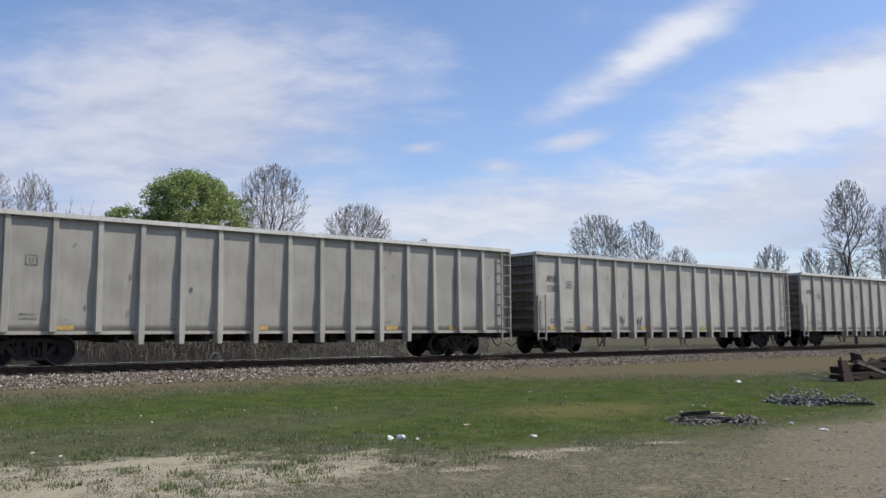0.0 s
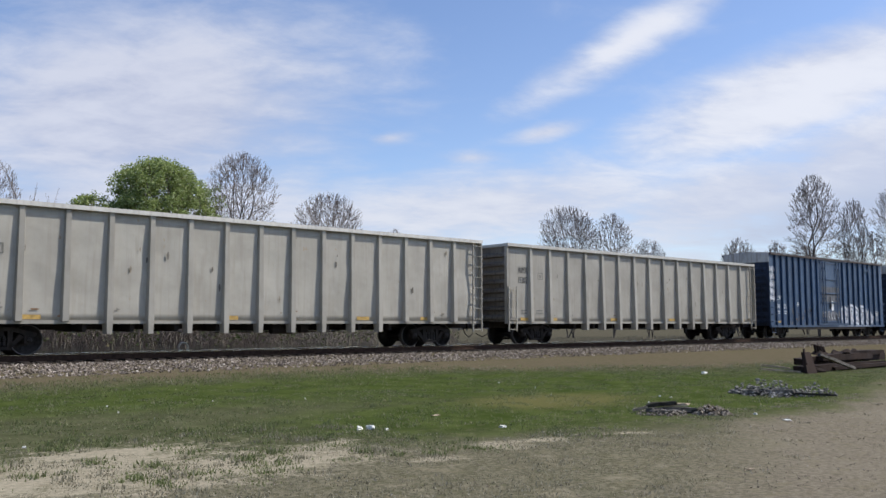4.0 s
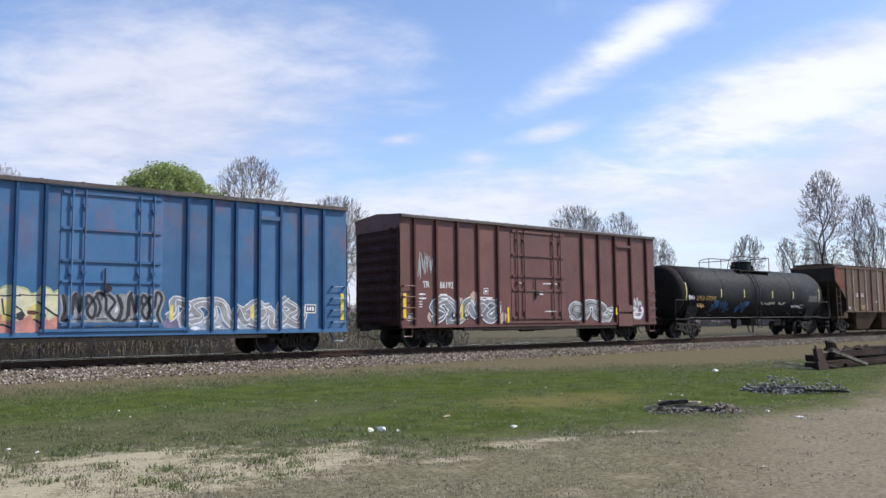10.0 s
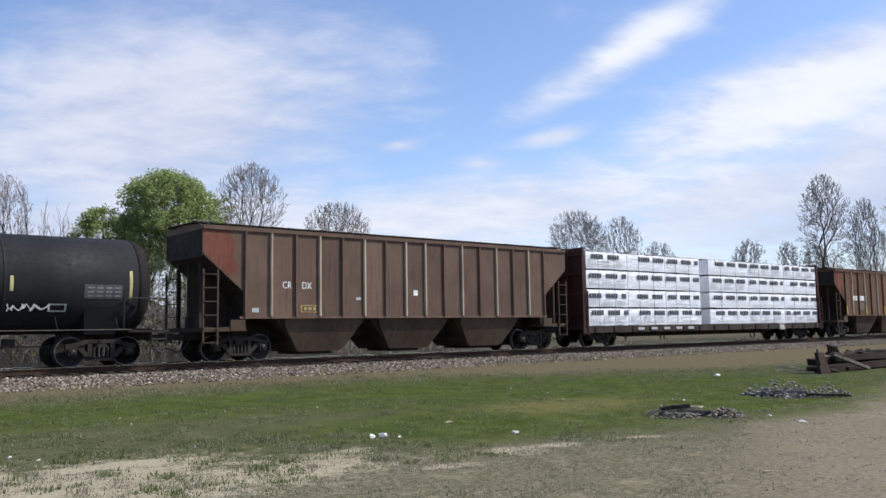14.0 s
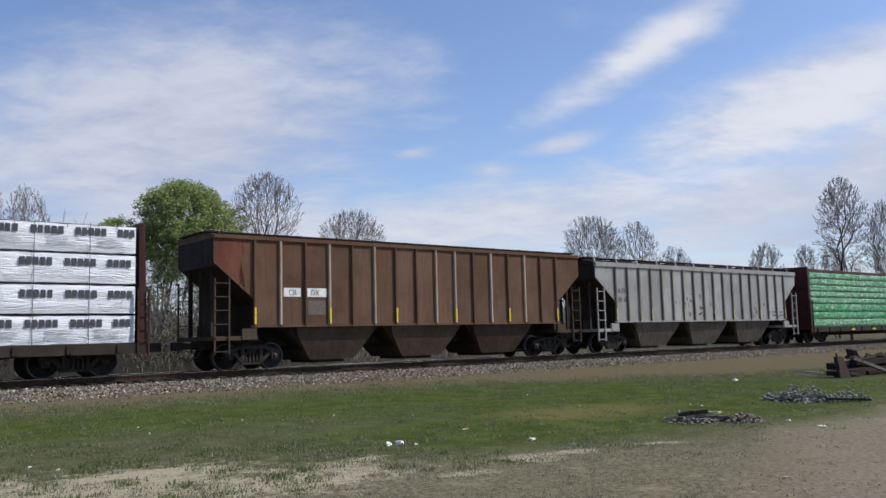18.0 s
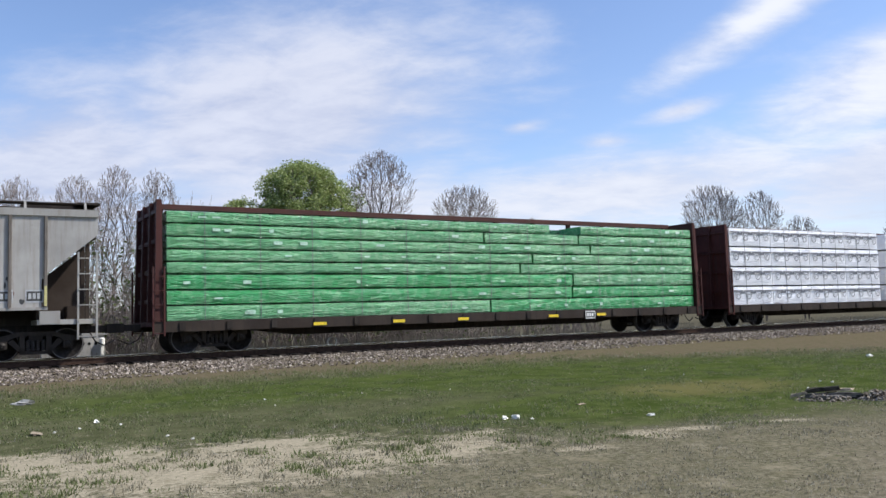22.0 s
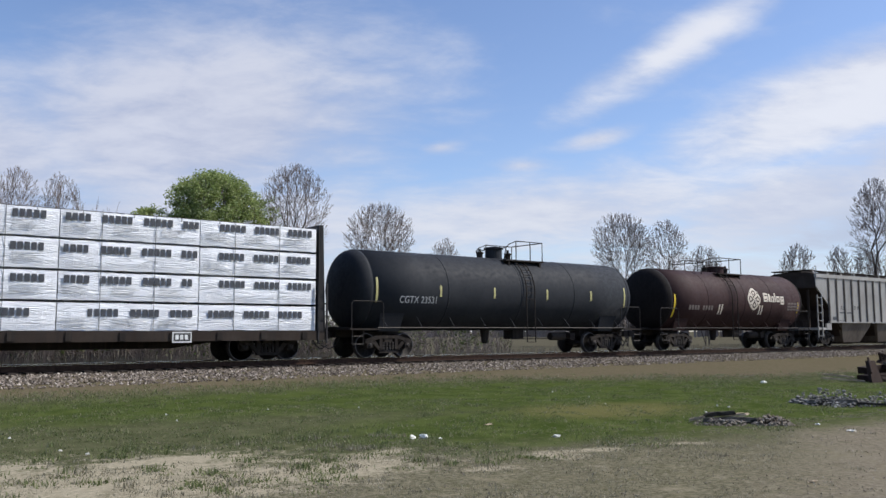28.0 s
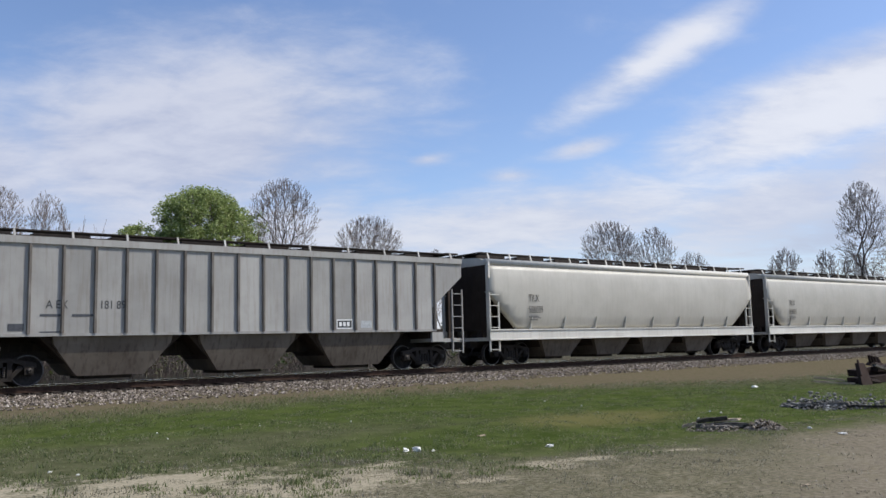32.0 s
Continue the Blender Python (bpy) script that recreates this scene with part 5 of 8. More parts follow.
def ribbed_hopper(s0, s1, first, pitch, count, body, light_ribs, rib_mat, label, bin_mat, step_mat, ztop, chord, boards, bays):
    car, half = begin("covered_hopper", s0, s1, label, "covered hopper")
    zs = 1.44
    for side in (-1, 1):
        outline = [(-half, ztop), (-half, 3.5), (-half + 1.45, 2.28), (-half + 1.45, zs), (half - 1.45, zs), (half - 1.45, 2.28), (half, 3.5), (half, ztop)]
        cuts = [-half + 1.45] + [-half + first + i * pitch for i in range(1, count - 1)] + [half - 1.45]
        for q in (outline[:3] + [(outline[2][0], ztop)], [(outline[5][0], ztop)] + outline[5:]):
            bm = bmesh.new()
            plate(bm, q, *sorted((side * 1.5, side * 1.47)))
            part("corner_sheet", bm, body, car)
        for x0, x1 in zip(cuts, cuts[1:]):
            bm = bmesh.new()
            box(bm, x0, x1, *sorted((side * 1.5, side * 1.47)), zs, ztop)
            part("side_panel", bm, body, car)
        bm = bmesh.new()
        box(bm, -half, half, *sorted((side * 1.42, side * 1.56)), ztop, ztop + chord)
        part("top_chord", bm, step_mat if boards else body, car)
        bm = bmesh.new()
        box(bm, -half + 1.3, half - 1.3, *sorted((side * 1.43, side * 1.54)), zs - 0.05, zs + 0.03)
        part("side_sill", bm, body, car)
        for i in range(count):
            x = -half + first + i * pitch
            light = i in light_ribs

            def rib(bm, side=side):
                solid(bm, [(-0.05, side * 1.5, zs + 0.03), (0.05, side * 1.5, zs + 0.03), (0.032, side * 1.58, zs + 0.03), (-0.032, side * 1.58, zs + 0.03)],
                      [(-0.05, side * 1.5, ztop - 0.01), (0.05, side * 1.5, ztop - 0.01), (0.032, side * 1.58, ztop - 0.01), (-0.032, side * 1.58, ztop - 0.01)])
            mat = rib_mat if light else body
            r = part("side_post", shared("hop_post_%s_%d_%.2f" % (mat.name, side, ztop), rib, mat), None, car)
            r.location = (x, 0, 0)
    top = ztop + chord
    bm = bmesh.new()
    sec = [(-1.5, top - 0.02), (-1.0, top + 0.10), (0, top + 0.14), (1.0, top + 0.10), (1.5, top - 0.02), (1.4, top - 0.12), (-1.4, top - 0.12)]
    solid(bm, [(-half, y, z) for y, z in sec], [(half, y, z) for y, z in sec])
    part("roof", bm, body if not boards else SLOPE_DARK, car)
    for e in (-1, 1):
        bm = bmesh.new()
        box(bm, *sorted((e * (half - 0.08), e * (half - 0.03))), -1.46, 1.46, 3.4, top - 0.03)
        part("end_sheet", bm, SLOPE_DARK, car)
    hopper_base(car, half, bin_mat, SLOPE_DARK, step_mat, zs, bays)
    running_board(car, half, top + (0.20 if boards else 0.10), top, GRIME, 12, step_mat if boards else GRIME)
    return car, half


def smooth_hopper(s0, s1, label, number):
    car, half = begin("covered_hopper", s0, s1, label, "covered hopper")
    prof = [(1.30, 1.42), (1.42, 1.60), (1.50, 2.0), (1.555, 2.5), (1.57, 3.0), (1.55, 3.5), (1.50, 3.85), (1.44, 4.05)]
    n = 48
    for side in (-1, 1):
        bm = bmesh.new()
        grid = []
        for i in range(n + 1):
            x = -half + 2 * half * i / n
            d = min(half - abs(x), 1.6) / 1.6
            row = []
            for y, z in prof:
                low = 1.42 + max(0.0, 1 - d) * 1.55          # the ends are cut back over the bogies
                row.append(bm.verts.new((x, side * y, max(z, low) if z < 3.2 else z)))
            grid.append(row)
        for a, b in zip(grid, grid[1:]):
            for j in range(len(prof) - 1):
                if (a[j].co - a[j + 1].co).length > 1e-4 or (b[j].co - b[j + 1].co).length > 1e-4:
                    bm.faces.new((a[j], b[j], b[j + 1], a[j + 1]))
        bmesh.ops.remove_doubles(bm, verts=bm.verts, dist=0.0005)
        sheet = part("side_sheet", bm, HOP_CREAM, car, smooth=True)
        t = sheet.modifiers.new("thickness", "SOLIDIFY")
        t.thickness, t.offset = 0.02, 0
        bm = bmesh.new()
        turned(bm, [(-half, 0.06), (-half, 0.14), (half, 0.14), (half, 0.06)], "x", (0, side * 1.38, 4.16), 12)
        part("top_roll", bm, CREAM_TRIM, car, smooth=True)
        bm = bmesh.new()
        sec = [(1.36, 1.44), (1.62, 1.44), (1.62, 1.39), (1.58, 1.38), (1.58, 1.05), (1.62, 1.04), (1.62, 1.00), (1.36, 1.00)]
        solid(bm, [(-half, side * y, z) for y, z in sec], [(half, side * y, z) for y, z in sec])
        part("side_sill", bm, CREAM_TRIM, car)
        for i in range(8):
            bm = bmesh.new()
            x = -half + 2.3 + i * (2 * half - 4.6) / 7
            solid(bm, [(x - 0.02, side * 1.5, 1.44), (x + 0.02, side * 1.5, 1.44), (x + 0.02, side * 1.34, 1.44), (x - 0.02, side * 1.34, 1.44)],
                  [(x + 0.05, side * 1.56, 1.95), (x + 0.09, side * 1.56, 1.95), (x + 0.09, side * 1.50, 1.95), (x + 0.05, side * 1.50, 1.95)])
            part("sill_gusset", bm, HOP_CREAM, car)
        for e in (-1, 1):
            bm = bmesh.new()
            box(bm, *sorted((e * half, e * (half - 0.08))), *sorted((side * 1.38, side * 1.56)), 1.0, 4.15)
            part("corner_post", bm, CREAM_TRIM, car)
    bm = bmesh.new()
    sec = [(-1.42, 4.18), (-0.9, 4.36), (0, 4.42), (0.9, 4.36), (1.42, 4.18), (1.3, 4.05), (-1.3, 4.05)]
    solid(bm, [(-half, y, z) for y, z in sec], [(half, y, z) for y, z in sec])
    part("roof", bm, HOP_CREAM, car)
    for e in (-1, 1):
        bm = bmesh.new()
        box(bm, *sorted((e * (half - 0.10), e * (half - 0.05))), -1.42, 1.42, 1.4, 4.1)
        part("end_sheet", bm, SLOPE_DARK, car)
    w = (2 * half - 5.4) / 4
    hopper_base(car, half, HOP_BIN, SLOPE_DARK, CREAM_TRIM, 1.36, [(-half + 2.7 + i * w, -half + 2.7 + (i + 1) * w - 0.15) for i in range(4)], 0.26)
    running_board(car, half, 4.52, 4.28, GRIME, 16, CREAM_TRIM)
    words("TILX", 0.42, -half + 2.15, 2.58, -1.60, BLACK_INK, car, stretch_x=0.7)
    words(number, 0.42, -half + 2.15, 2.1, -1.585, BLACK_INK, car, stretch_x=0.66)
    bars([(-half + 2.2, -half + 2.75, 1.95, 1.98), (-half + 2.2, -half + 2.85, 1.88, 1.91), (-half + 2.2, -half + 2.7, 1.80, 1.83)], -1.55, GREY_INK, car)
    return car, half


# -- centre-beam flat cars and their lumber --
def centrebeam(s0, s1, paint_mat, label):
    """s0 and s1 bound the load between the end bulkheads."""
    car, half = begin("centerbeam_flatcar", s0, s1, label, "flat car")
    for s in (-1, 1):
        add_truck(car, s * (half - 1.6))
        add_coupler(car, s * (half + 0.4), s)
        bm = bmesh.new()
        sec = [(-1.52, 0.95), (1.52, 0.95), (1.45, 4.62), (-1.45, 4.62)]
        solid(bm, [(s * (half + 0.06), y, z) for y, z in sec], [(s * (half + 0.12), y, z) for y, z in sec])
        part("bulkhead", bm, paint_mat, car)
        for y in (-1.46, -0.5, 0.5, 1.46):
            bm = bmesh.new()
            k = 0.96 if abs(y) > 1 else 1
            solid(bm, [(s * (half + 0.12), y - 0.06, 0.95), (s * (half + 0.12), y + 0.06, 0.95), (s * (half + 0.30), y + 0.06, 0.95), (s * (half + 0.30), y - 0.06, 0.95)],
                  [(s * (half + 0.12), y * k - 0.06, 4.62), (s * (half + 0.12), y * k + 0.06, 4.62), (s * (half + 0.22), y * k + 0.06, 4.62), (s * (half + 0.22), y * k - 0.06, 4.62)])
            part("bulkhead_post", bm, paint_mat, car)
        for z in (1.6, 2.5, 3.4, 4.3):
            bm = bmesh.new()
            box(bm, *sorted((s * (half + 0.12), s * (half + 0.2))), -1.42, 1.42, z - 0.06, z + 0.06)
            part("bulkhead_rail", bm, paint_mat, car)
        for y in (-1.55, 1.55):
            ladder(car, *sorted((s * (half + 0.02), s * (half + 0.34))), 1.0, 2.6, y, paint_mat, 0.42, foot=0.45)
    bm = bmesh.new()
    box(bm, -half - 0.35, half + 0.35, -1.5, 1.5, 0.82, 0.97)
    part("deck", bm, paint_mat, car)
    for y in (-1.54, 1.48):
        bm = bmesh.new()
        box(bm, -half - 0.35, half + 0.35, y, y + 0.06, 0.66, 0.975)
        part("side_sill", bm, SLOPE_DARK, car)
    for i in range(16):
        bm = bmesh.new()
        x = -half + 0.5 + i * (2 * half - 1) / 15
        box(bm, x - 0.09, x + 0.09, -1.58, -1.50, 0.70, 0.93)
        part("strap_winch", bm, GRIME, car)
    bm = bmesh.new()
    plate(bm, [(-half + 2.8, 0.66), (-half + 4.6, 0.42), (half - 4.6, 0.42), (half - 2.8, 0.66), (half - 2.8, 0.82), (-half + 2.8, 0.82)], -0.25, 0.25)
    part("centre_sill", bm, GRIME, car)
    bm = bmesh.new()
    box(bm, -half, half, -0.14, 0.14, 4.50, 4.66)
    for i in range(13):
        x = -half + 0.2 + i * (2 * half - 0.4) / 12
        box(bm, x - 0.08, x + 0.08, -0.06, 0.06, 0.97, 4.5)
    part("centre_beam", bm, paint_mat, car)
    return car, half


def load_for(mid, label):
    load = tagged(new("lumber_load"), label, "lumber load", group="lumber loads on the flat cars")
    CARS.append((load, mid))
    return load


def bundle(load, x0, x1, z0, z1, material, side=-1, seed=0, lift=0.075):
    """A wrapped pack of boards with soft, slightly slack faces."""
    rnd = random.Random(seed)
    bm = bmesh.new()
    y_out, y_in = side * 1.46, side * 0.10
    nx, nz = max(3, int((x1 - x0) / 0.35)), 4
    grid = []
    for j in range(nz + 1):
        row = []
        for i in range(nx + 1):
            x, z = x0 + 0.015 + (x1 - x0 - 0.03) * i / nx, z0 + 0.006 + (z1 - z0 - lift) * j / nz
            edge = i in (0, nx) or j in (0, nz)
            row.append(bm.verts.new((x, y_out - side * (0.025 if edge else rnd.uniform(-0.018, 0.010)), z + (rnd.uniform(-0.008, 0.008) if edge else 0.0))))
        grid.append(row)
    for j in range(nz):
        for i in range(nx):
            bm.faces.new((grid[j][i], grid[j][i + 1], grid[j + 1][i + 1], grid[j + 1][i]))
    rim = [grid[0][i] for i in range(nx + 1)] + [grid[j][nx] for j in range(1, nz + 1)] + [grid[nz][i] for i in range(nx - 1, -1, -1)] + [grid[j][0] for j in range(nz - 1, 0, -1)]
    back = [bm.verts.new((v.co.x, y_in, v.co.z)) for v in rim]
    for i in range(len(rim)):
        j = (i + 1) % len(rim)
        bm.faces.new((rim[i], rim[j], back[j], back[i]))
    bm.faces.new(back)
    return part("wrapped_lumber_pack", bm, material, load, smooth=False)


def straps(b, xs, z0, z1, side=-1, over=0.0):
    y = side * 1.474
    for x in xs:
        bm = bmesh.new()
        box(bm, x - 0.009, x + 0.009, *sorted((y, y + side * 0.006)), z0, z1 + over)
        part("strap", bm, STRAP, b)
# ---- the train, car by car ----
def gondolas():
    numbers = ("15390", "15388", "15369", "15302")
    for i, (s0, s1) in enumerate(((-171.06, -150.64), (-149.16, -128.74), (-127.26, -106.84), (-105.36, -84.95))):
        gondola(s0, s1, numbers[i], ((0.9, 2.8, 8.9, 14.2, 17.2) if i % 2 == 0 else (0.9, 2.7, 7.1, 11.9, 18.8)), 20 + i)
    b = CARS[1][0]
    for k, x in enumerate((-5.3, -4.0)):
        tag(b, x + 0.45, x + 1.0, 1.15, 1.7, BLACK_INK, 70 + k, -1.478, 3, 0.022)


def blue_boxcars():
    car, half, mid = boxcar(-83.05, -66.95, BLUE_A, (-82.40, -81.65, -80.90, -80.13, -79.36, -78.58, -77.80, -77.05, -73.35, -72.54, -71.72, -70.92, -70.10, -69.35, -68.50, -67.67),
                            (-76.6, -73.65), "dark blue ribbed steel boxcar with white graffiti", ROOF, True, 1, END_SHADE_BLUE)
    x = lambda s: s - mid
    words("LW", 0.38, x(-82.25), 2.34, -1.507, WHITE_INK, car, stretch_x=0.9)
    words("95", 0.38, x(-82.24), 1.82, -1.507, WHITE_INK, car, stretch_x=0.95)
    words("01", 0.38, x(-81.45), 1.82, -1.507, WHITE_INK, car, stretch_x=0.95)
    bars([(x(-82.2), x(-81.9), 1.62, 1.67), (x(-82.2), x(-81.95), 1.50, 1.55), (x(-81.42), x(-81.08), 1.62, 1.67), (x(-81.38), x(-81.1), 1.50, 1.55)], -1.507, WHITE_INK, car)
    bars([(x(-82.25), x(-81.85), 0.95, 1.07)], -1.507, OCHRE, car, "reflective_strip")
    for k in range(5):
        tag(car, x(-83.02), x(-82.45), 3.95 - k * 0.44, 4.4 - k * 0.44, SPRAY_WHITE, 30 + k, -1.507, 4, 0.05)
    bars([(x(-79.75), x(-79.5), 1.98, 2.0), (x(-79.75), x(-79.5), 2.2, 2.22), (x(-79.75), x(-79.73), 1.98, 2.22), (x(-79.52), x(-79.5), 1.98, 2.22), (x(-79.68), x(-79.57), 2.06, 2.15)], -1.507, WHITE_INK, car)
    mural(car, x(-73.6), x(-68.75), 0.82, 1.75, 5, SPRAY_PALE, humps=5, rough=0.5, blots=((SPRAY_WHITE, 9, 0.5, 0.5, 0.2, 0.7, False), (SPRAY_GREY, 6, 0.3, 0.3, 0.1, 0.6, True)))
    piece(car, x(-73.6), x(-68.8), 0.84, 2.18, 2, 5, ((SPRAY_GREY, 0.46, 0.0, 0.0), (SPRAY_WHITE, 0.40, 0.0, 0.0), (SPRAY_PALE, 0.14, 0.05, -0.02), (SPRAY_BLACK, 0.02, 0.1, 0.0)), -1.511)
    bars([(x(-74.2) + 0.62 * k, x(-74.2) + 0.62 * k + rx, 0.70, 0.79) for k, rx in enumerate((0.5, 0.34, 0.55, 0.3, 0.5, 0.42, 0.52, 0.36))], -1.558, SPRAY_PALE, car, "paint_on_sill")
    mural(car, x(-76.45), x(-73.75), 1.0, 1.75, 9, GRIMY_PRIMER, y=-1.518, humps=4, rough=0.2, blots=((SPRAY_SILVER, 5, 0.3, 0.25, 0.2, 0.8, True), (SPRAY_BLACK, 6, 0.3, 0.25, 0.2, 0.8, True)),
          strokes=((SPRAY_WHITE, 7, 0.03, "slash", 0.2, 0.95), (SPRAY_BLACK, 6, 0.04, "vert", 0.05, 0.9)))
    sign(car, x(-68.33), x(-67.85), 1.45, 1.75, -1.507)
    sign(car, x(-68.33), x(-67.85), 1.1, 1.38, -1.507, PALE_INK, BLUE_A)
    bars([(x(-76.35), x(-73.95), 2.2, 3.3)], -1.518, GRIMY_PRIMER, car, "primer_patch")
    bars([(x(-75.1), x(-74.8), 1.75, 2.2), (x(-75.05), x(-74.85), 2.28, 2.4)], -1.523, WHITE_INK, car, "placard")
    rnd = random.Random(12)
    for k in range(56):      # the worn remains of older paint
        cx = x(rnd.uniform(-81.0, -76.9))
        if min(abs(cx - x(s)) for s in (-80.90, -80.13, -79.36, -78.58, -77.80, -77.05)) > 0.08:
            blot(car, (GRIMY_PRIMER, SPRAY_BLACK, BLUE_A_POST, GRIMY_PRIMER, SPRAY_RUST if k % 25 == 4 else BLUE_A_POST)[k % 5], cx, rnd.uniform(0.88, 1.75), rnd.uniform(0.06, 0.26), rnd.uniform(0.1, 0.5), rnd, -1.503 - 0.00004 * k, "worn_paint", sharp=k % 2 == 0)
    bm = bmesh.new()
    box(bm, x(-70.1), x(-69.4), -1.58, -1.5, 4.55, 4.7)
    part("roof_step", bm, BLUE_A, car)

    car, half, mid = boxcar(-64.60, -48.50, BLUE_B, (-63.92, -63.2, -62.48, -61.75, -61.0, -60.25, -59.48, -58.72, -54.5, -53.66, -52.84, -52.0, -51.2, -50.35, -49.5),
                            (-58.3, -55.3), "faded blue boxcar with yellow and silver graffiti", ROOF, True, 2, END_SHADE_BLUE)
    x = lambda s: s - mid
    words("LW", 0.34, x(-63.82), 2.34, -1.507, WHITE_INK, car, stretch_x=0.9)
    words("90", 0.36, x(-63.68), 1.82, -1.507, WHITE_INK, car, stretch_x=0.9)
    words("57", 0.36, x(-62.9), 1.82, -1.507, WHITE_INK, car, stretch_x=0.9)
    bars([(x(-63.65), x(-63.3), 1.62, 1.67), (x(-63.65), x(-63.35), 1.48, 1.53), (x(-62.95), x(-62.6), 1.62, 1.67), (x(-62.9), x(-62.58), 1.48, 1.53)], -1.507, WHITE_INK, car)
    tag(car, x(-64.55), x(-63.85), 2.55, 3.35, SPRAY_WHITE, 41, -1.507, 4, 0.05)
    bars([(x(-64.42), x(-64.28), 1.15, 2.1), (x(-48.75), x(-48.62), 1.1, 2.05)], -1.508, YELLOW, car, "reflective_strip")
    bars([(x(-63.75), x(-63.25), 0.88, 1.05)], -1.508, OCHRE, car, "reflective_strip")
    mural(car, x(-62.35), x(-58.32), 0.80, 2.1, 13, SPRAY_CREAM, halo=SPRAY_LIME, low=SPRAY_PINK, low_z=0.36, humps=5,
          blots=((SPRAY_YELLOW, 4, 0.42, 0.6, 0.4, 0.62, False), (SPRAY_BLACK, 6, 0.26, 0.3, 0.36, 0.5, True), (SPRAY_MAROON, 3, 0.45, 0.3, 0.42, 0.6, True)),
          strokes=((SPRAY_BLACK, 4, 0.035, "line", 0.80, 0.83), (SPRAY_BLACK, 7, 0.05, "slash", 0.25, 0.75), (SPRAY_BLACK, 4, 0.06, "slash", 0.02, 0.32)))
    mural(car, x(-58.25), x(-55.35), 0.95, 1.98, 15, SPRAY_SILVER, y=-1.518, humps=4, rough=0.3, blots=((SPRAY_WHITE, 8, 0.4, 0.3, 0.1, 0.85, True), (SPRAY_MAUVE, 4, 0.4, 0.3, 0.4, 0.9, True)),
          strokes=((SPRAY_BLACK, 4, 0.04, "line", 0.08, 0.12), (SPRAY_BLACK, 4, 0.035, "line", 0.2, 0.24)))
    piece(car, x(-58.2), x(-55.3), 1.0, 2.1, 3, 9, ((SPRAY_SILVER, 0.2, 0.0, 0.0), (SPRAY_BLACK, 0.09, 0.0, 0.0)), -1.5235)
    mural(car, x(-55.15), x(-50.2), 0.82, 1.45, 17, SPRAY_PALE, humps=7, rough=0.5, blots=((SPRAY_MAUVE, 6, 0.5, 0.4, 0.2, 0.6, False), (SPRAY_WHITE, 7, 0.4, 0.14, 0.05, 0.15, True)))
    piece(car, x(-55.1), x(-50.3), 0.86, 1.86, 4, 7, ((SPRAY_WHITE, 0.32, 0.0, 0.0), (SPRAY_SILVER, 0.25, 0.0, 0.0), (SPRAY_WHITE, 0.035, 0.06, 0.03)), -1.511)
    bars([(x(-55.05), x(-54.93), 1.15, 1.6), (x(-52.3), x(-52.16), 1.2, 1.6)], -1.516, SPRAY_YELLOW, car, "graffiti_block")
    bars([(x(-62.9), x(-62.65), 0.82, 1.05), (x(-63.1), x(-62.9), 0.82, 1.1)], -1.506, SPRAY_WHITE, car, "graffiti_block")
    sign(car, x(-50.22), x(-49.78), 1.35, 1.66, -1.512)
    bm = bmesh.new()
    box(bm, x(-52.0), x(-51.2), -1.58, -1.5, 4.5, 4.65)
    part("roof_step", bm, BLUE_B, car)


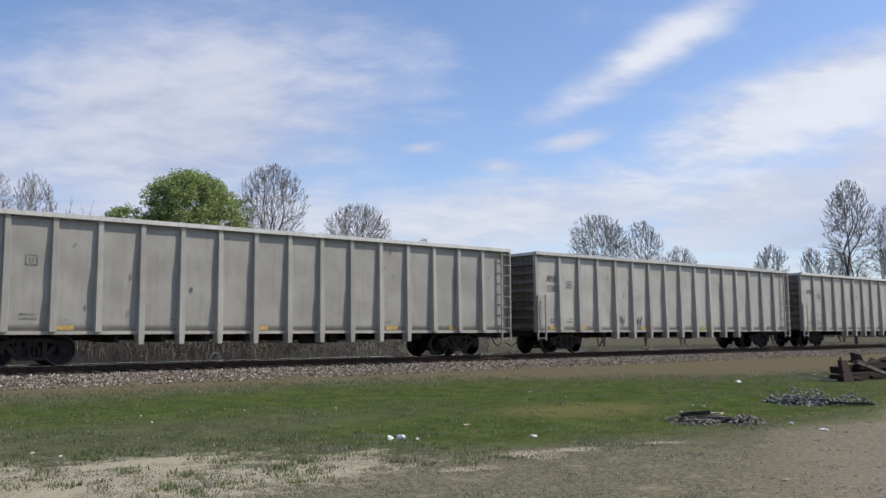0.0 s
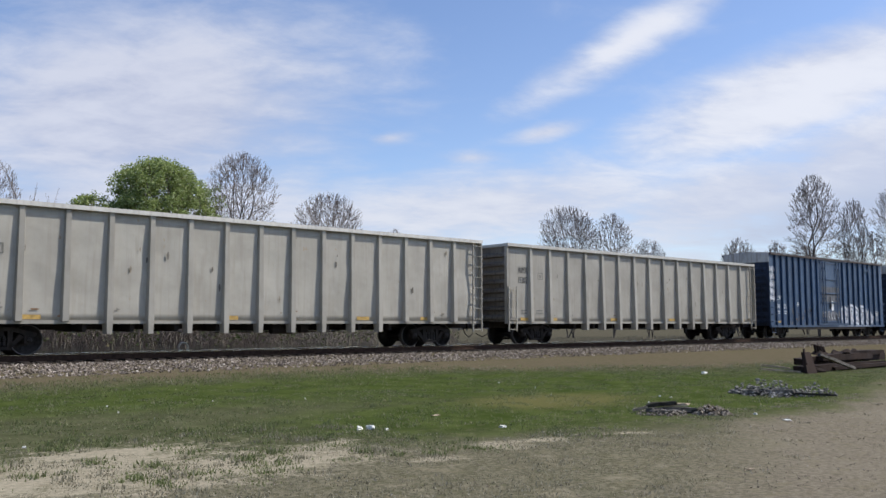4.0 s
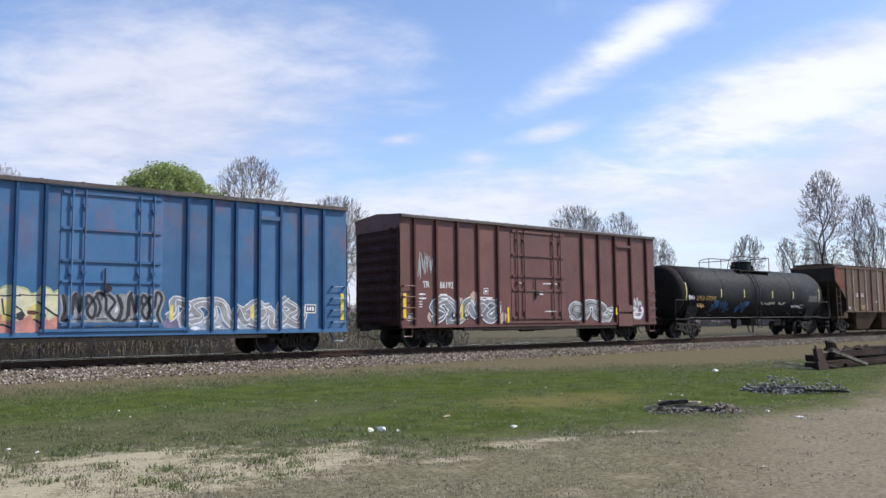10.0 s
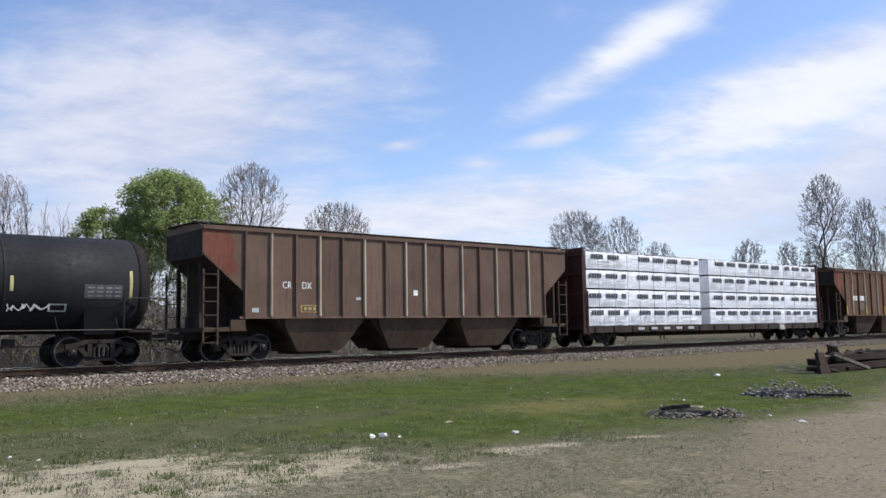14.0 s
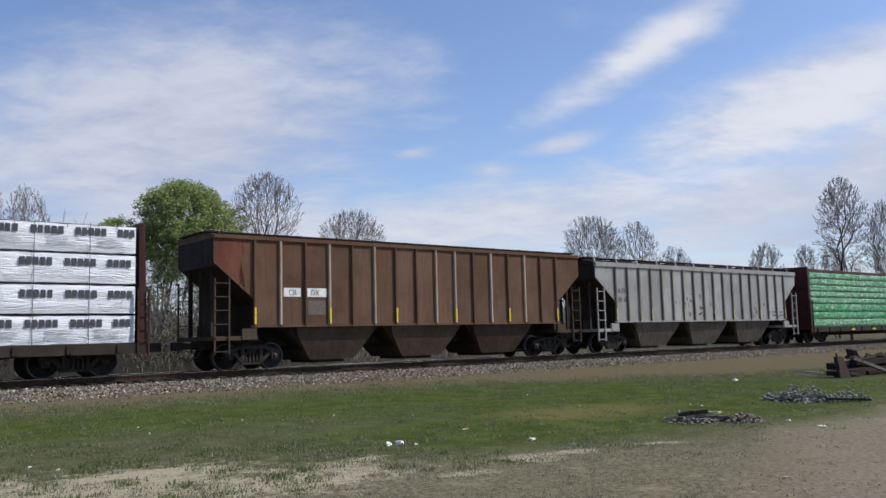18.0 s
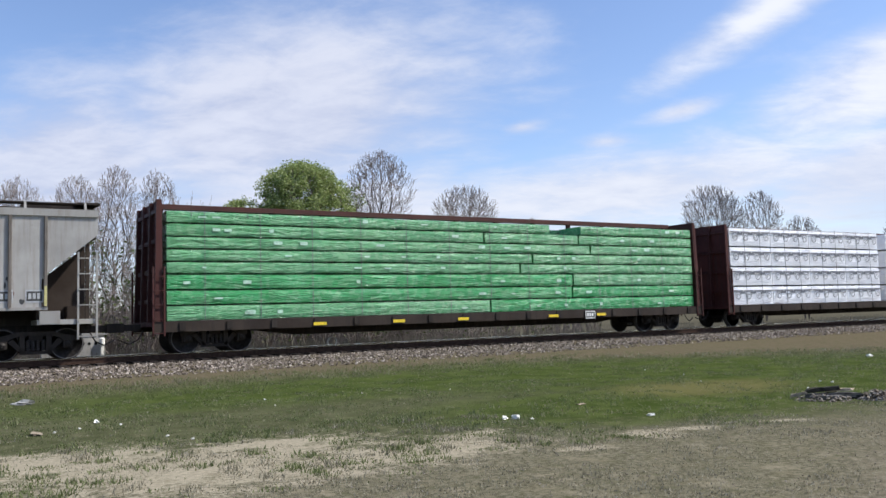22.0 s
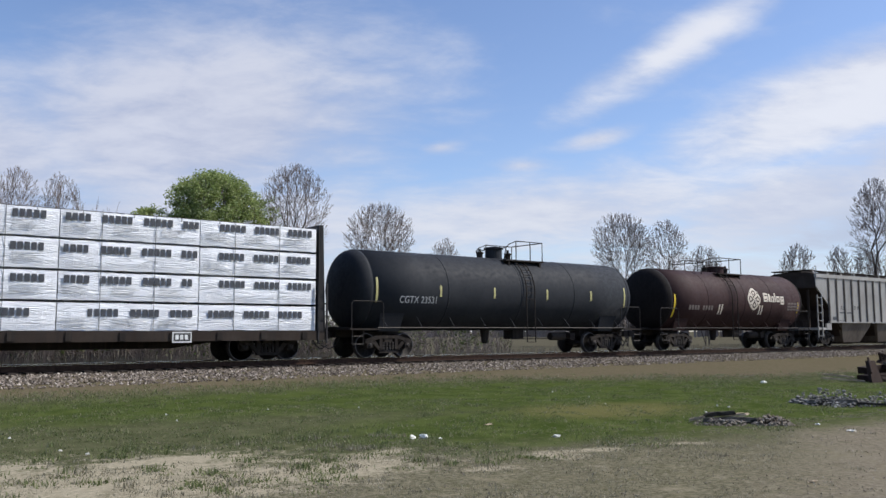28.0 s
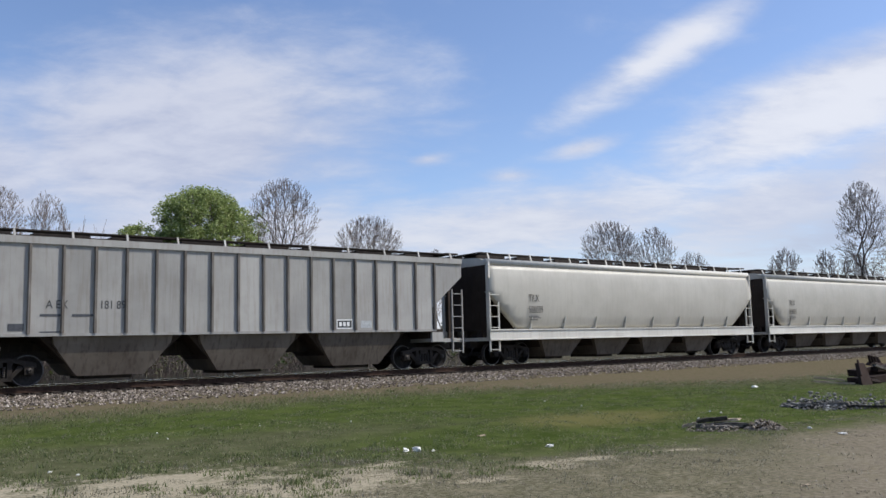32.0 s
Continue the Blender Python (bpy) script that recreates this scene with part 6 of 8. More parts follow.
def red_boxcar():
    car, half, mid = boxcar(-46.05, -30.05, OXIDE, (-45.4, -44.3, -43.2, -42.07, -40.95, -35.55, -34.4, -33.2, -32.0, -30.75),
                            (-40.15, -36.75), "oxide red ribbed boxcar with silver graffiti", OXIDE, False, 3, END_SHADE_RED, zb=0.88, zt=5.1)
    x = lambda s: s - mid
    words("TR", 0.36, x(-44.98), 2.34, -1.507, WHITE_INK, car, stretch_x=0.8)
    words("86192", 0.36, x(-44.1), 2.34, -1.507, WHITE_INK, car, stretch_x=0.78)
    bars([(x(-45.15), x(-44.85), 2.06, 2.11), (x(-45.15), x(-44.8), 1.9, 1.95), (x(-44.1), x(-43.75), 2.06, 2.11), (x(-44.05), x(-43.7), 1.9, 1.95), (x(-45.15), x(-45.0), 1.78, 1.81), (x(-45.15), x(-45.0), 1.68, 1.71), (x(-45.15), x(-45.0), 1.58, 1.61)], -1.507, WHITE_INK, car)
    bars([(x(-41.75), x(-41.5), 2.13, 2.15), (x(-41.75), x(-41.5), 2.36, 2.38), (x(-41.75), x(-41.73), 2.13, 2.38), (x(-41.52), x(-41.5), 2.13, 2.38), (x(-41.68), x(-41.58), 2.2, 2.3), (x(-41.95), x(-41.25), 1.98, 2.01), (x(-41.95), x(-41.25), 1.9, 1.93)], -1.507, WHITE_INK, car)
    tag(car, x(-45.25), x(-44.5), 2.7, 3.75, PALE_INK, 51, -1.507, 4, 0.03)
    rnd = random.Random(29)
    for cx, cz, w in ((-44.55, 1.2, 0.5), (-44.35, 1.05, 0.45), (-43.1, 1.85, 0.4), (-42.3, 2.0, 0.45), (-41.0, 1.25, 0.5), (-40.75, 1.05, 0.55), (-40.6, 1.2, 0.4), (-41.3, 1.1, 0.4)):
        blot(car, SPRAY_TAN, x(cx), cz, w, w, rnd, -1.503 - 0.0002 * w, sharp=False)
    piece(car, x(-44.5), x(-40.85), 0.93, 1.98, 1, 4, ((SPRAY_BLACK, 0.48, -0.03, -0.03), (SPRAY_WHITE, 0.42, 0.0, 0.0), (SPRAY_GREY, 0.33, 0.0, 0.0), (SPRAY_WHITE, 0.035, 0.1, 0.0)), -1.506)
    for cx in (-42.75, -41.9, -43.4):
        blot(car, SPRAY_BLACK, x(cx), 1.25, 0.32, 0.32, rnd, -1.5115 + 0.0001 * cx / 40, sharp=False)
        blot(car, SPRAY_WHITE, x(cx) + 0.02, 1.27, 0.14, 0.14, rnd, -1.513, sharp=False)
    piece(car, x(-36.4), x(-33.6), 0.95, 1.9, 2, 3, ((SPRAY_BLACK, 0.46, 0.0, -0.02), (SPRAY_WHITE, 0.40, 0.0, 0.0), (SPRAY_SILVER, 0.32, 0.0, 0.0), (SPRAY_OLIVE, 0.04, 0.08, 0.0)), -1.506)
    piece(car, x(-32.0), x(-31.1), 1.0, 1.8, 6, 1, ((SPRAY_SILVER, 0.22, 0.0, 0.0), (SPRAY_WHITE, 0.12, 0.0, 0.0)), -1.506)
    tag(car, x(-31.75), x(-31.15), 1.55, 2.1, SPRAY_WHITE, 27, -1.507, 3, 0.04)
    bars([(x(-31.8), x(-31.1), 1.35, 1.40), (x(-31.8), x(-31.1), 1.27, 1.29)], -1.507, WHITE_INK, car)
    bars([(x(-46.0), x(-45.86), 1.15, 2.1), (x(-43.1), x(-43.0), 1.1, 1.7), (x(-40.5), x(-40.4), 0.95, 1.6), (x(-33.3), x(-33.2), 1.25, 1.6)], -1.606, YELLOW, car, "reflective_strip")
    bars([(x(-39.3), x(-37.4), 2.28, 2.33), (x(-38.7), x(-38.2), 2.15, 2.2), (x(-39.9), x(-39.5), 2.62, 2.66), (x(-38.2), x(-37.3), 2.62, 2.66), (x(-38.1), x(-37.4), 1.4, 1.44)], -1.52, WHITE_INK, car)
    sign(car, x(-33.7), x(-33.35), 1.3, 1.6, -1.507)
    sign(car, x(-45.75), x(-45.45), 1.05, 1.35, -1.507, PALE_INK, OXIDE)
    bm = bmesh.new()
    box(bm, x(-33.1), x(-32.05), -1.60, -1.5, 4.5, 4.62)
    part("roof_step", bm, OXIDE, car)
    for z0, z1 in ((1.4, 1.72), (0.72, 1.3)):
        bm = bmesh.new()
        box(bm, x(-33.1), x(-32.05), -1.62, -1.5, z0, z1)
        part("step_box", bm, OXIDE, car)


def tank_cars():
    r, zc = 1.48, 2.46
    s0, s1 = -27.4, -12.5
    car, half = tankcar(s0, s1, r, zc, TANK_BLACK, "black tank car with yellow marks and blue graffiti", -19.25, (-21.3, -17.85), (-22.25, -21.2, -19.9, -17.87), -20.55)
    m = (s0 + s1) / 2
    marks = ((-27.25, 2.0, 2.95), (-23.95, 2.2, 2.65), (-21.6, 2.2, 2.65), (-18.5, 2.2, 2.62), (-16.05, 2.2, 2.62), (-12.75, 2.0, 2.85))
    [on_barrel(car, [(s - m - 0.04, s - m + 0.05, z0, z1)], r, zc, PALE_YELLOW, "reflective_strip") for s, z0, z1 in marks]
    barrel_words("UTLX 679295", 0.34, -26.3 - m, 2.02, r, zc, OCHRE, car, 0.95)
    tag(car, -27.05 - m, -26.45 - m, 2.02, 2.32, SPRAY_WHITE, 61, -1.492, 3, 0.03)
    tag(car, -26.2 - m, -25.6 - m, 1.62, 1.85, OCHRE, 62, -1.40, 3, 0.05)
    rnd = random.Random(64)
    for c, w, n in ((-23.8, 0.85, 20), (-21.65, 0.5, 13)):
        for k in range(n):
            x, z = c - m + rnd.uniform(-w, w), rnd.uniform(1.5, 1.95)
            on_barrel(car, [(x - rnd.uniform(0.06, 0.2), x + rnd.uniform(0.06, 0.2), z - rnd.uniform(0.05, 0.16), z + rnd.uniform(0.04, 0.14))], r + 0.0006 * k, zc, (SPRAY_BLUE, SPRAY_BLUE_DULL)[k % 2], "graffiti_fill")
    on_barrel(car, [(-14.1 - m, -13.0 - m, 2.0, 2.42)], r, zc, GREY_INK, "stencil_panel")
    on_barrel(car, [(-14.0 - m + i * 0.26, -13.82 - m + i * 0.26, 2.06 + 0.12 * j, 2.11 + 0.12 * j) for i in range(4) for j in range(3)], r + 0.004, zc, FADED_INK, "stencil")
    on_barrel(car, [(-15.05 - m, -14.55 - m, 1.62, 1.85)], r, zc, PALE_INK, "stencil_panel")
    on_barrel(car, [(-15.0 - m, -14.6 - m, 1.66, 1.81)], r + 0.003, zc, TANK_BLACK, "stencil_panel_field")
    tag(car, -16.2 - m, -15.1 - m, 1.62, 1.85, PALE_INK, 65, -1.36, 4, 0.03)
    tag(car, -19.9 - m, -17.0 - m, 1.78, 2.0, FADED_INK, 63, -1.44, 6, 0.03)

    r, zc = 1.52, 2.50
    s0, s1 = 145.95, 159.6
    car, half = tankcar(s0, s1, r, zc, TANK_GREY, "charcoal grey tank car with yellow marks", 152.9, (152.7, 154.85), (152.75, 153.3, 154.1, 154.8), 153.3, drum=(0.36, 0.5))
    m = (s0 + s1) / 2
    marks = ((146.1, 2.0, 2.9), (148.97, 2.25, 2.68), (151.65, 2.25, 2.68), (154.55, 2.25, 2.68), (157.2, 2.25, 2.68), (159.4, 2.0, 2.9))
    [on_barrel(car, [(s - m - 0.04, s - m + 0.05, z0, z1)], r, zc, PALE_YELLOW, "reflective_strip") for s, z0, z1 in marks]
    barrel_words("CGTX 23531", 0.36, 147.1 - m, 2.0, r, zc, PALE_INK, car, 0.88)

    r, zc = 1.54, 2.50
    s0, s1 = 162.85, 174.1
    car, half = tankcar(s0, s1, r, zc, TANK_BROWN, "dark brown tank car with a cream emblem", 168.45, (167.3, 169.4), (166.1, 167.2, 168.3, 169.35), 167.55, 1.0, (0.45, 0.34))
    m = (s0 + s1) / 2
    on_barrel(car, [(163.0 - m - 0.05, 163.0 - m + 0.06, 1.6, 2.7)], r, zc, YELLOW, "reflective_strip")
    on_barrel(car, [(173.85 - m - 0.05, 173.85 - m + 0.05, 1.9, 2.5)], r, zc, YELLOW, "reflective_strip")
    for c in (166.55, 166.77, 170.1, 170.32):
        on_barrel(car, [(c - m, c + 0.1 - m, 1.78, 2.28)], r, zc, EMBLEM_CREAM, "consolidation_mark")
    on_barrel(car, [(164.15 - m + i * 0.22, 164.3 - m + i * 0.22, 1.98, 2.2) for i in range(4)] + [(165.25 - m + i * 0.22, 165.4 - m + i * 0.22, 1.98, 2.2) for i in range(4)], r, zc, FADED_CREAM, "stencil")

    # the emblem: a four-lobed cream badge with brown loops, and a word as plain bars
    def curved(bm, lift):
        for v in bm.verts:
            v.co.y = -math.sqrt((r + lift) ** 2 - (v.co.z - zc) ** 2)
    ex, ez = 169.62 - m, 2.6
    bm = bmesh.new()
    hub = bm.verts.new((ex, 0, ez))
    rings = [[bm.verts.new((ex + math.cos(i * 0.1309) * q * k, 0, ez + math.sin(i * 0.1309) * q * k)) for i, q in enumerate([0.60 - 0.075 * abs(math.sin(2 * (j * 0.1309 + 0.7854))) ** 0.7 + 0.06 * math.cos(4 * j * 0.1309) for j in range(48)])] for k in (0.33, 0.66, 1.0)]
    for i in range(48):
        j = (i + 1) % 48
        bm.faces.new((hub, rings[0][i], rings[0][j]))
        for a, b in zip(rings, rings[1:]):
            bm.faces.new((a[i], a[j], b[j], b[i]))
    curved(bm, 0.010)
    part("emblem", bm, EMBLEM_CREAM, car, "cream clover emblem")
    for k in range(4):
        a0 = k * 1.5708
        bm = bmesh.new()
        ca, sa = math.cos(a0), math.sin(a0)
        pts = [(0.06, 0.02), (0.2, 0.05), (0.34, 0.15), (0.42, 0.08), (0.44, -0.03), (0.38, -0.13), (0.26, -0.12), (0.16, -0.02)]
        ribbon(bm, [(ex + x * ca - z * sa, ez + x * sa + z * ca) for x, z in pts], 0.075, 0.0)
        curved(bm, 0.016)
        part("emblem_line", bm, TANK_BROWN, car)
        bm = bmesh.new()
        ribbon(bm, [(ex + x * ca - z * sa, ez + x * sa + z * ca) for x, z in ((0.26, 0.27), (0.33, 0.33), (0.40, 0.32))], 0.05, 0.0)
        curved(bm, 0.017)
        part("emblem_line", bm, TANK_BROWN, car)
    for a0, w, z0, z1 in ((170.5, 0.4, 2.48, 2.95), (170.96, 0.16, 2.48, 2.92), (171.18, 0.3, 2.48, 2.8), (171.54, 0.11, 2.48, 2.97), (171.72, 0.3, 2.48, 2.8), (172.1, 0.34, 2.36, 2.8)):
        on_barrel(car, [(a0 - m, a0 - m + w, z0, z1)], r + 0.002, zc, EMBLEM_CREAM, "emblem_word_bar")
        if w > 0.2:
            on_barrel(car, [(a0 - m + 0.09, a0 - m + w - 0.08, z0 + 0.1, z0 + 0.16), (a0 - m + 0.09, a0 - m + w - 0.08, z1 - 0.16, z1 - 0.1)], r + 0.006, zc, TANK_BROWN, "word_bar_gap")
    on_barrel(car, [(172.8 - m + i * 0.3, 173.05 - m + i * 0.3, 2.05 + 0.16 * j, 2.15 + 0.16 * j) for i in range(4) for j in range(3)], r, zc, FADED_CREAM, "stencil")


def rust_corner(car, half, seed):
    """Red rust that has eaten the paint over a slope sheet."""
    rnd = random.Random(seed)
    bm = bmesh.new()
    edge = [(-half + 0.02, 3.56), (-half + 0.02, 4.28)] + [(-half + 1.0 + rnd.uniform(-0.12, 0.3), 4.28 - i * 0.16) for i in range(11)]
    bm.faces.new([bm.verts.new((x, -1.503, max(z, 2.36 + max(0.0, (-half + 1.42 - x)) * 0.86))) for x, z in edge])
    part("rust_patch", bm, RED_RUST, car, "red rust patch")


def brown_hoppers():
    bays = [(-5.9, -2.1), (-1.95, 1.95), (2.1, 5.9)]
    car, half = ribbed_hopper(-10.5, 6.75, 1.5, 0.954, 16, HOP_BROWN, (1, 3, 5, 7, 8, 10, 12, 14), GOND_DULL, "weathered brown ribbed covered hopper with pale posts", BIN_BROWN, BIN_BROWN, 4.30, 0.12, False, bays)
    m = (-10.5 + 6.75) / 2
    words("CR", 0.34, -7.62 - m, 2.42, -1.507, WHITE_INK, car, stretch_x=0.8)
    words("DX", 0.34, -6.86 - m, 2.42, -1.507, WHITE_INK, car, stretch_x=0.8)
    sign(car, -6.9 - m, -6.15 - m, 1.6, 1.85, -1.507, OCHRE, BLACK_INK)
    bars([(-1.95 - m, -1.75 - m, 2.25, 2.45)], -1.507, WHITE_INK, car)
    rust_corner(car, half, 90)
    bars([(-4.6 - m, -4.4 - m, 2.05, 2.15), (-8.75 - m, -8.5 - m, 1.6, 1.75)], -1.507, PALE_INK, car)

    car, half = ribbed_hopper(32.77, 50.05, 1.42, 0.957, 16, HOP_RUST, (1, 3, 5, 8, 9, 11, 13), GOND_DULL, "rusty red-brown ribbed covered hopper with yellow marks", BIN_BROWN, BIN_BROWN, 4.30, 0.12, False, bays)
    m = (32.77 + 50.05) / 2
    bars([(35.27 - m, 35.92 - m, 2.42, 2.72), (36.14 - m, 36.95 - m, 2.42, 2.72)], -1.507, WHITE_INK, car, "stencil_panel")
    words("CR", 0.28, 35.45 - m, 2.47, -1.512, BLACK_INK, car, stretch_x=0.85)
    words("DX", 0.28, 36.3 - m, 2.47, -1.512, BLACK_INK, car, stretch_x=0.85)
    bars([(-half + 1.42 + 0.957 * i - 0.03, -half + 1.42 + 0.957 * i + 0.04, 1.5, 2.05) for i in (0, 3, 6, 9, 12, 15)], -1.584, YELLOW, car, "reflective_strip")
    rust_corner(car, half, 93)
    bars([(36.2 - m, 36.9 - m, 1.8, 2.3)], -1.507, PRIMER, car, "repainted_patch")


def grey_hoppers():
    bays = [(-6.3, -2.2), (-2.0, 2.0), (2.2, 6.3)]
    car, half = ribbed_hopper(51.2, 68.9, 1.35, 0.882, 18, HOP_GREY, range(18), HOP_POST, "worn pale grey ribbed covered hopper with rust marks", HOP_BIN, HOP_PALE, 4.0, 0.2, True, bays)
    m = (51.2 + 68.9) / 2
    words("A EX", 0.34, 52.75 - m, 2.78, -1.507, BLACK_INK, car, stretch_x=0.8)
    words("181 60", 0.34, 52.72 - m, 2.35, -1.507, BLACK_INK, car, stretch_x=0.7)
    rnd = random.Random(8)
    for k in range(46):      # flaked and rusted spots between the posts
        cx, cz = (rnd.gauss(58.9, 0.6) - m, rnd.uniform(1.6, 2.9)) if k < 26 else (rnd.uniform(64, 67) - m, rnd.uniform(1.55, 2.3))
        blot(car, RED_RUST if k % 3 == 0 else BLACK_INK, cx, cz, rnd.uniform(0.05, 0.16), rnd.uniform(0.08, 0.3), rnd, -1.503 - 0.00005 * k, "paint_flake")
    bars([(-half + 1.35 + 0.882 * i - 0.035, -half + 1.35 + 0.882 * i + 0.035, 1.5, 2.05) for i in (0, 3, 6, 9, 11, 14, 17)], -1.584, PALE_YELLOW, car, "reflective_strip")
    sign(car, 66.2 - m, 66.75 - m, 1.6, 1.95, -1.507, PALE_INK, BLACK_INK)
    sign(car, 67.05 - m, 67.5 - m, 1.6, 1.95, -1.507, PALE_INK, BLACK_INK)
    car, half = ribbed_hopper(175.88, 193.6, 1.35, 0.884, 18, HOP_PALE, range(18), HOP_POST, "pale grey ribbed covered hopper with dark stencils", HOP_BIN, HOP_PALE, 4.0, 0.2, True, bays)
    m = (175.88 + 193.6) / 2
    words("A EX", 0.34, 178.55 - m, 2.18, -1.507, BLACK_INK, car, stretch_x=0.8)
    words("181 89", 0.34, 180.0 - m, 2.18, -1.507, BLACK_INK, car, stretch_x=0.8)
    bars([(178.4 - m, 179.0 - m, 1.95, 2.02), (179.25 - m, 179.9 - m, 1.95, 2.02), (178.4 - m, 179.0 - m, 1.5, 1.53), (177.6 - m, 178.0 - m, 1.55, 1.75)], -1.507, GREY_INK, car)
    sign(car, 187.95 - m, 188.6 - m, 1.52, 1.85, -1.507)
    bars([(188.95 - m, 189.4 - m, 1.55, 1.8)], -1.507, PALE_INK, car)
    smooth_hopper(194.95, 213.45, "cream smooth-sided covered hopper", "586039")
    smooth_hopper(215.0, 233.5, "cream smooth-sided covered hopper", "586031")


def flat_cars():
    tiers = (0.985, 1.86, 2.75, 3.66, 4.53)
    # white packs with a grey printed word
    for s0, s1, gap0, gap1, paint_mat, lab, seed in ((8.2, 30.35, 17.5, 18.35, DECK_RED, "centre-beam flat car with dark red bulkheads", 300),
                                                     (120.35, 143.7, 130.1, 131.3, DECK_BLACK, "centre-beam flat car with black bulkheads", 400)):
        car, half = centrebeam(s0, s1, paint_mat, lab)
        m = (s0 + s1) / 2
        load = load_for(m, "white wrapped lumber packs with grey printing, strapped four high")
        rnd = random.Random(seed)
        if seed == 400:
            bars([(-half - 0.06, -half + 0.02, 1.2, 2.0)], -1.55, YELLOW, car, "reflective_strip")
        bars([(124.0 - 120.35 - half + i * 1.05, 124.0 - 120.35 - half + i * 1.05 + 0.5, 0.76, 0.88) for i in range(5)], -1.585, PALE_INK, car)
        sign(car, half - 5.0, half - 4.4, 0.62, 0.95, -1.588)
        for side in (-1, 1):
            for a, b in ((s0 + 0.05, gap0), (gap1, s1 - 0.03)):
                n = 3
                for j in range(4):
                    for i in range(n):
                        x0, x1 = a + (b - a) * i / n - m, a + (b - a) * (i + 1) / n - m
                        k = bundle(load, x0, x1, tiers[j], tiers[j + 1], WRAP_WHITE, side, rnd.randint(0, 9999))
                        if side < 0:
                            if i == 0:
                                word, zz = x0 + rnd.uniform(0.05, 0.7), tiers[j] + 0.44 + rnd.uniform(-0.03, 0.06)
                            while word + 0.4 < x1:
                                if word > x0 - 0.3:
                                    for q in range(5):
                                        w = rnd.uniform(0.13, 0.155)
                                        bars([(max(word + q * 0.18, x0 + 0.02), min(word + q * 0.18 + w, x1 - 0.02), zz, zz + 0.225)], -1.487, GREY_INK, k, "printed_block") if x0 < word + q * 0.18 < x1 - 0.2 else None
                                word += 1.2
                            if rnd.random() < 0.55:      # fine printed rules under the word
                                bars([(max(x0 + 0.05, q) if q < x0 + 0.05 else q, min(q + rnd.uniform(0.5, 0.8), x1 - 0.05), zz - 0.08 - 0.045 * i2, zz - 0.068 - 0.045 * i2) for q in (x0 + 0.1, x0 + (x1 - x0) * 0.36, x0 + (x1 - x0) * 0.7) for i2 in range(6)], -1.487, PALE_INK, k, "fine_print")
                            straps(k, [x0 + (x1 - x0) * f for f in (0.28, 0.66)], tiers[j], tiers[j + 1])
                            if j == 3:
                                straps(k, [x0 + (x1 - x0) * f for f in (0.15, 0.5, 0.85)], tiers[j] + 0.7, tiers[j + 1] - 0.07)
        if seed == 400:      # the torn wrap
            bm = bmesh.new()
            x = 126.2 - m
            bm.faces.new([bm.verts.new(p) for p in ((x - 0.75, -1.492, 1.92), (x + 0.75, -1.492, 1.9), (x + 0.62, -1.492, 2.14), (x + 0.1, -1.492, 2.24), (x - 0.3, -1.492, 2.08))])
            part("torn_wrap_hole", bm, DARK_BOARDS, load, "torn wrap showing dark boards")
            bm = bmesh.new()
            a, b, c = bm.verts.new((x - 0.8, -1.495, 1.98)), bm.verts.new((x - 0.1, -1.495, 2.22)), bm.verts.new((x - 0.15, -1.58, 2.06))
            bm.faces.new((a, b, c))
            bm.faces.new((a, c, bm.verts.new((x - 0.7, -1.57, 1.90))))
            part("torn_wrap_flap", bm, WRAP_WHITE, load)
            bm = bmesh.new()
            bm.faces.new([bm.verts.new(p) for p in ((x + 0.78, -1.495, 1.92), (x + 0.6, -1.495, 2.2), (x + 1.0, -1.56, 2.0))])
            part("torn_wrap_flap", bm, WRAP_WHITE, load)
    # green packs of long boards, eight high
    s0, s1 = 70.75, 93.1
    car, half = centrebeam(s0, s1, DECK_RED, "centre-beam flat car with dark red bulkheads and yellow tags")
    m = (s0 + s1) / 2
    load = load_for(m, "green wrapped long lumber packs stacked eight high")
    bars([(x - m, x - m + 0.45, 0.72, 0.82) for x in (75.4, 78.3, 80.9, 85.0, 87.4)], -1.585, YELLOW, car, "reflective_strip")
    sign(car, half - 6.3, half - 5.8, 0.62, 0.92, -1.588)
    zs = (0.985, 1.47, 1.93, 2.41, 2.79, 3.17, 3.55, 3.95, 4.33)
    cuts = ((82.4,), (86.3,), (86.35,), (83.8,), (84.4,), (87.3,), (82.2, 86.7), (85.3,))
    rnd = random.Random(77)
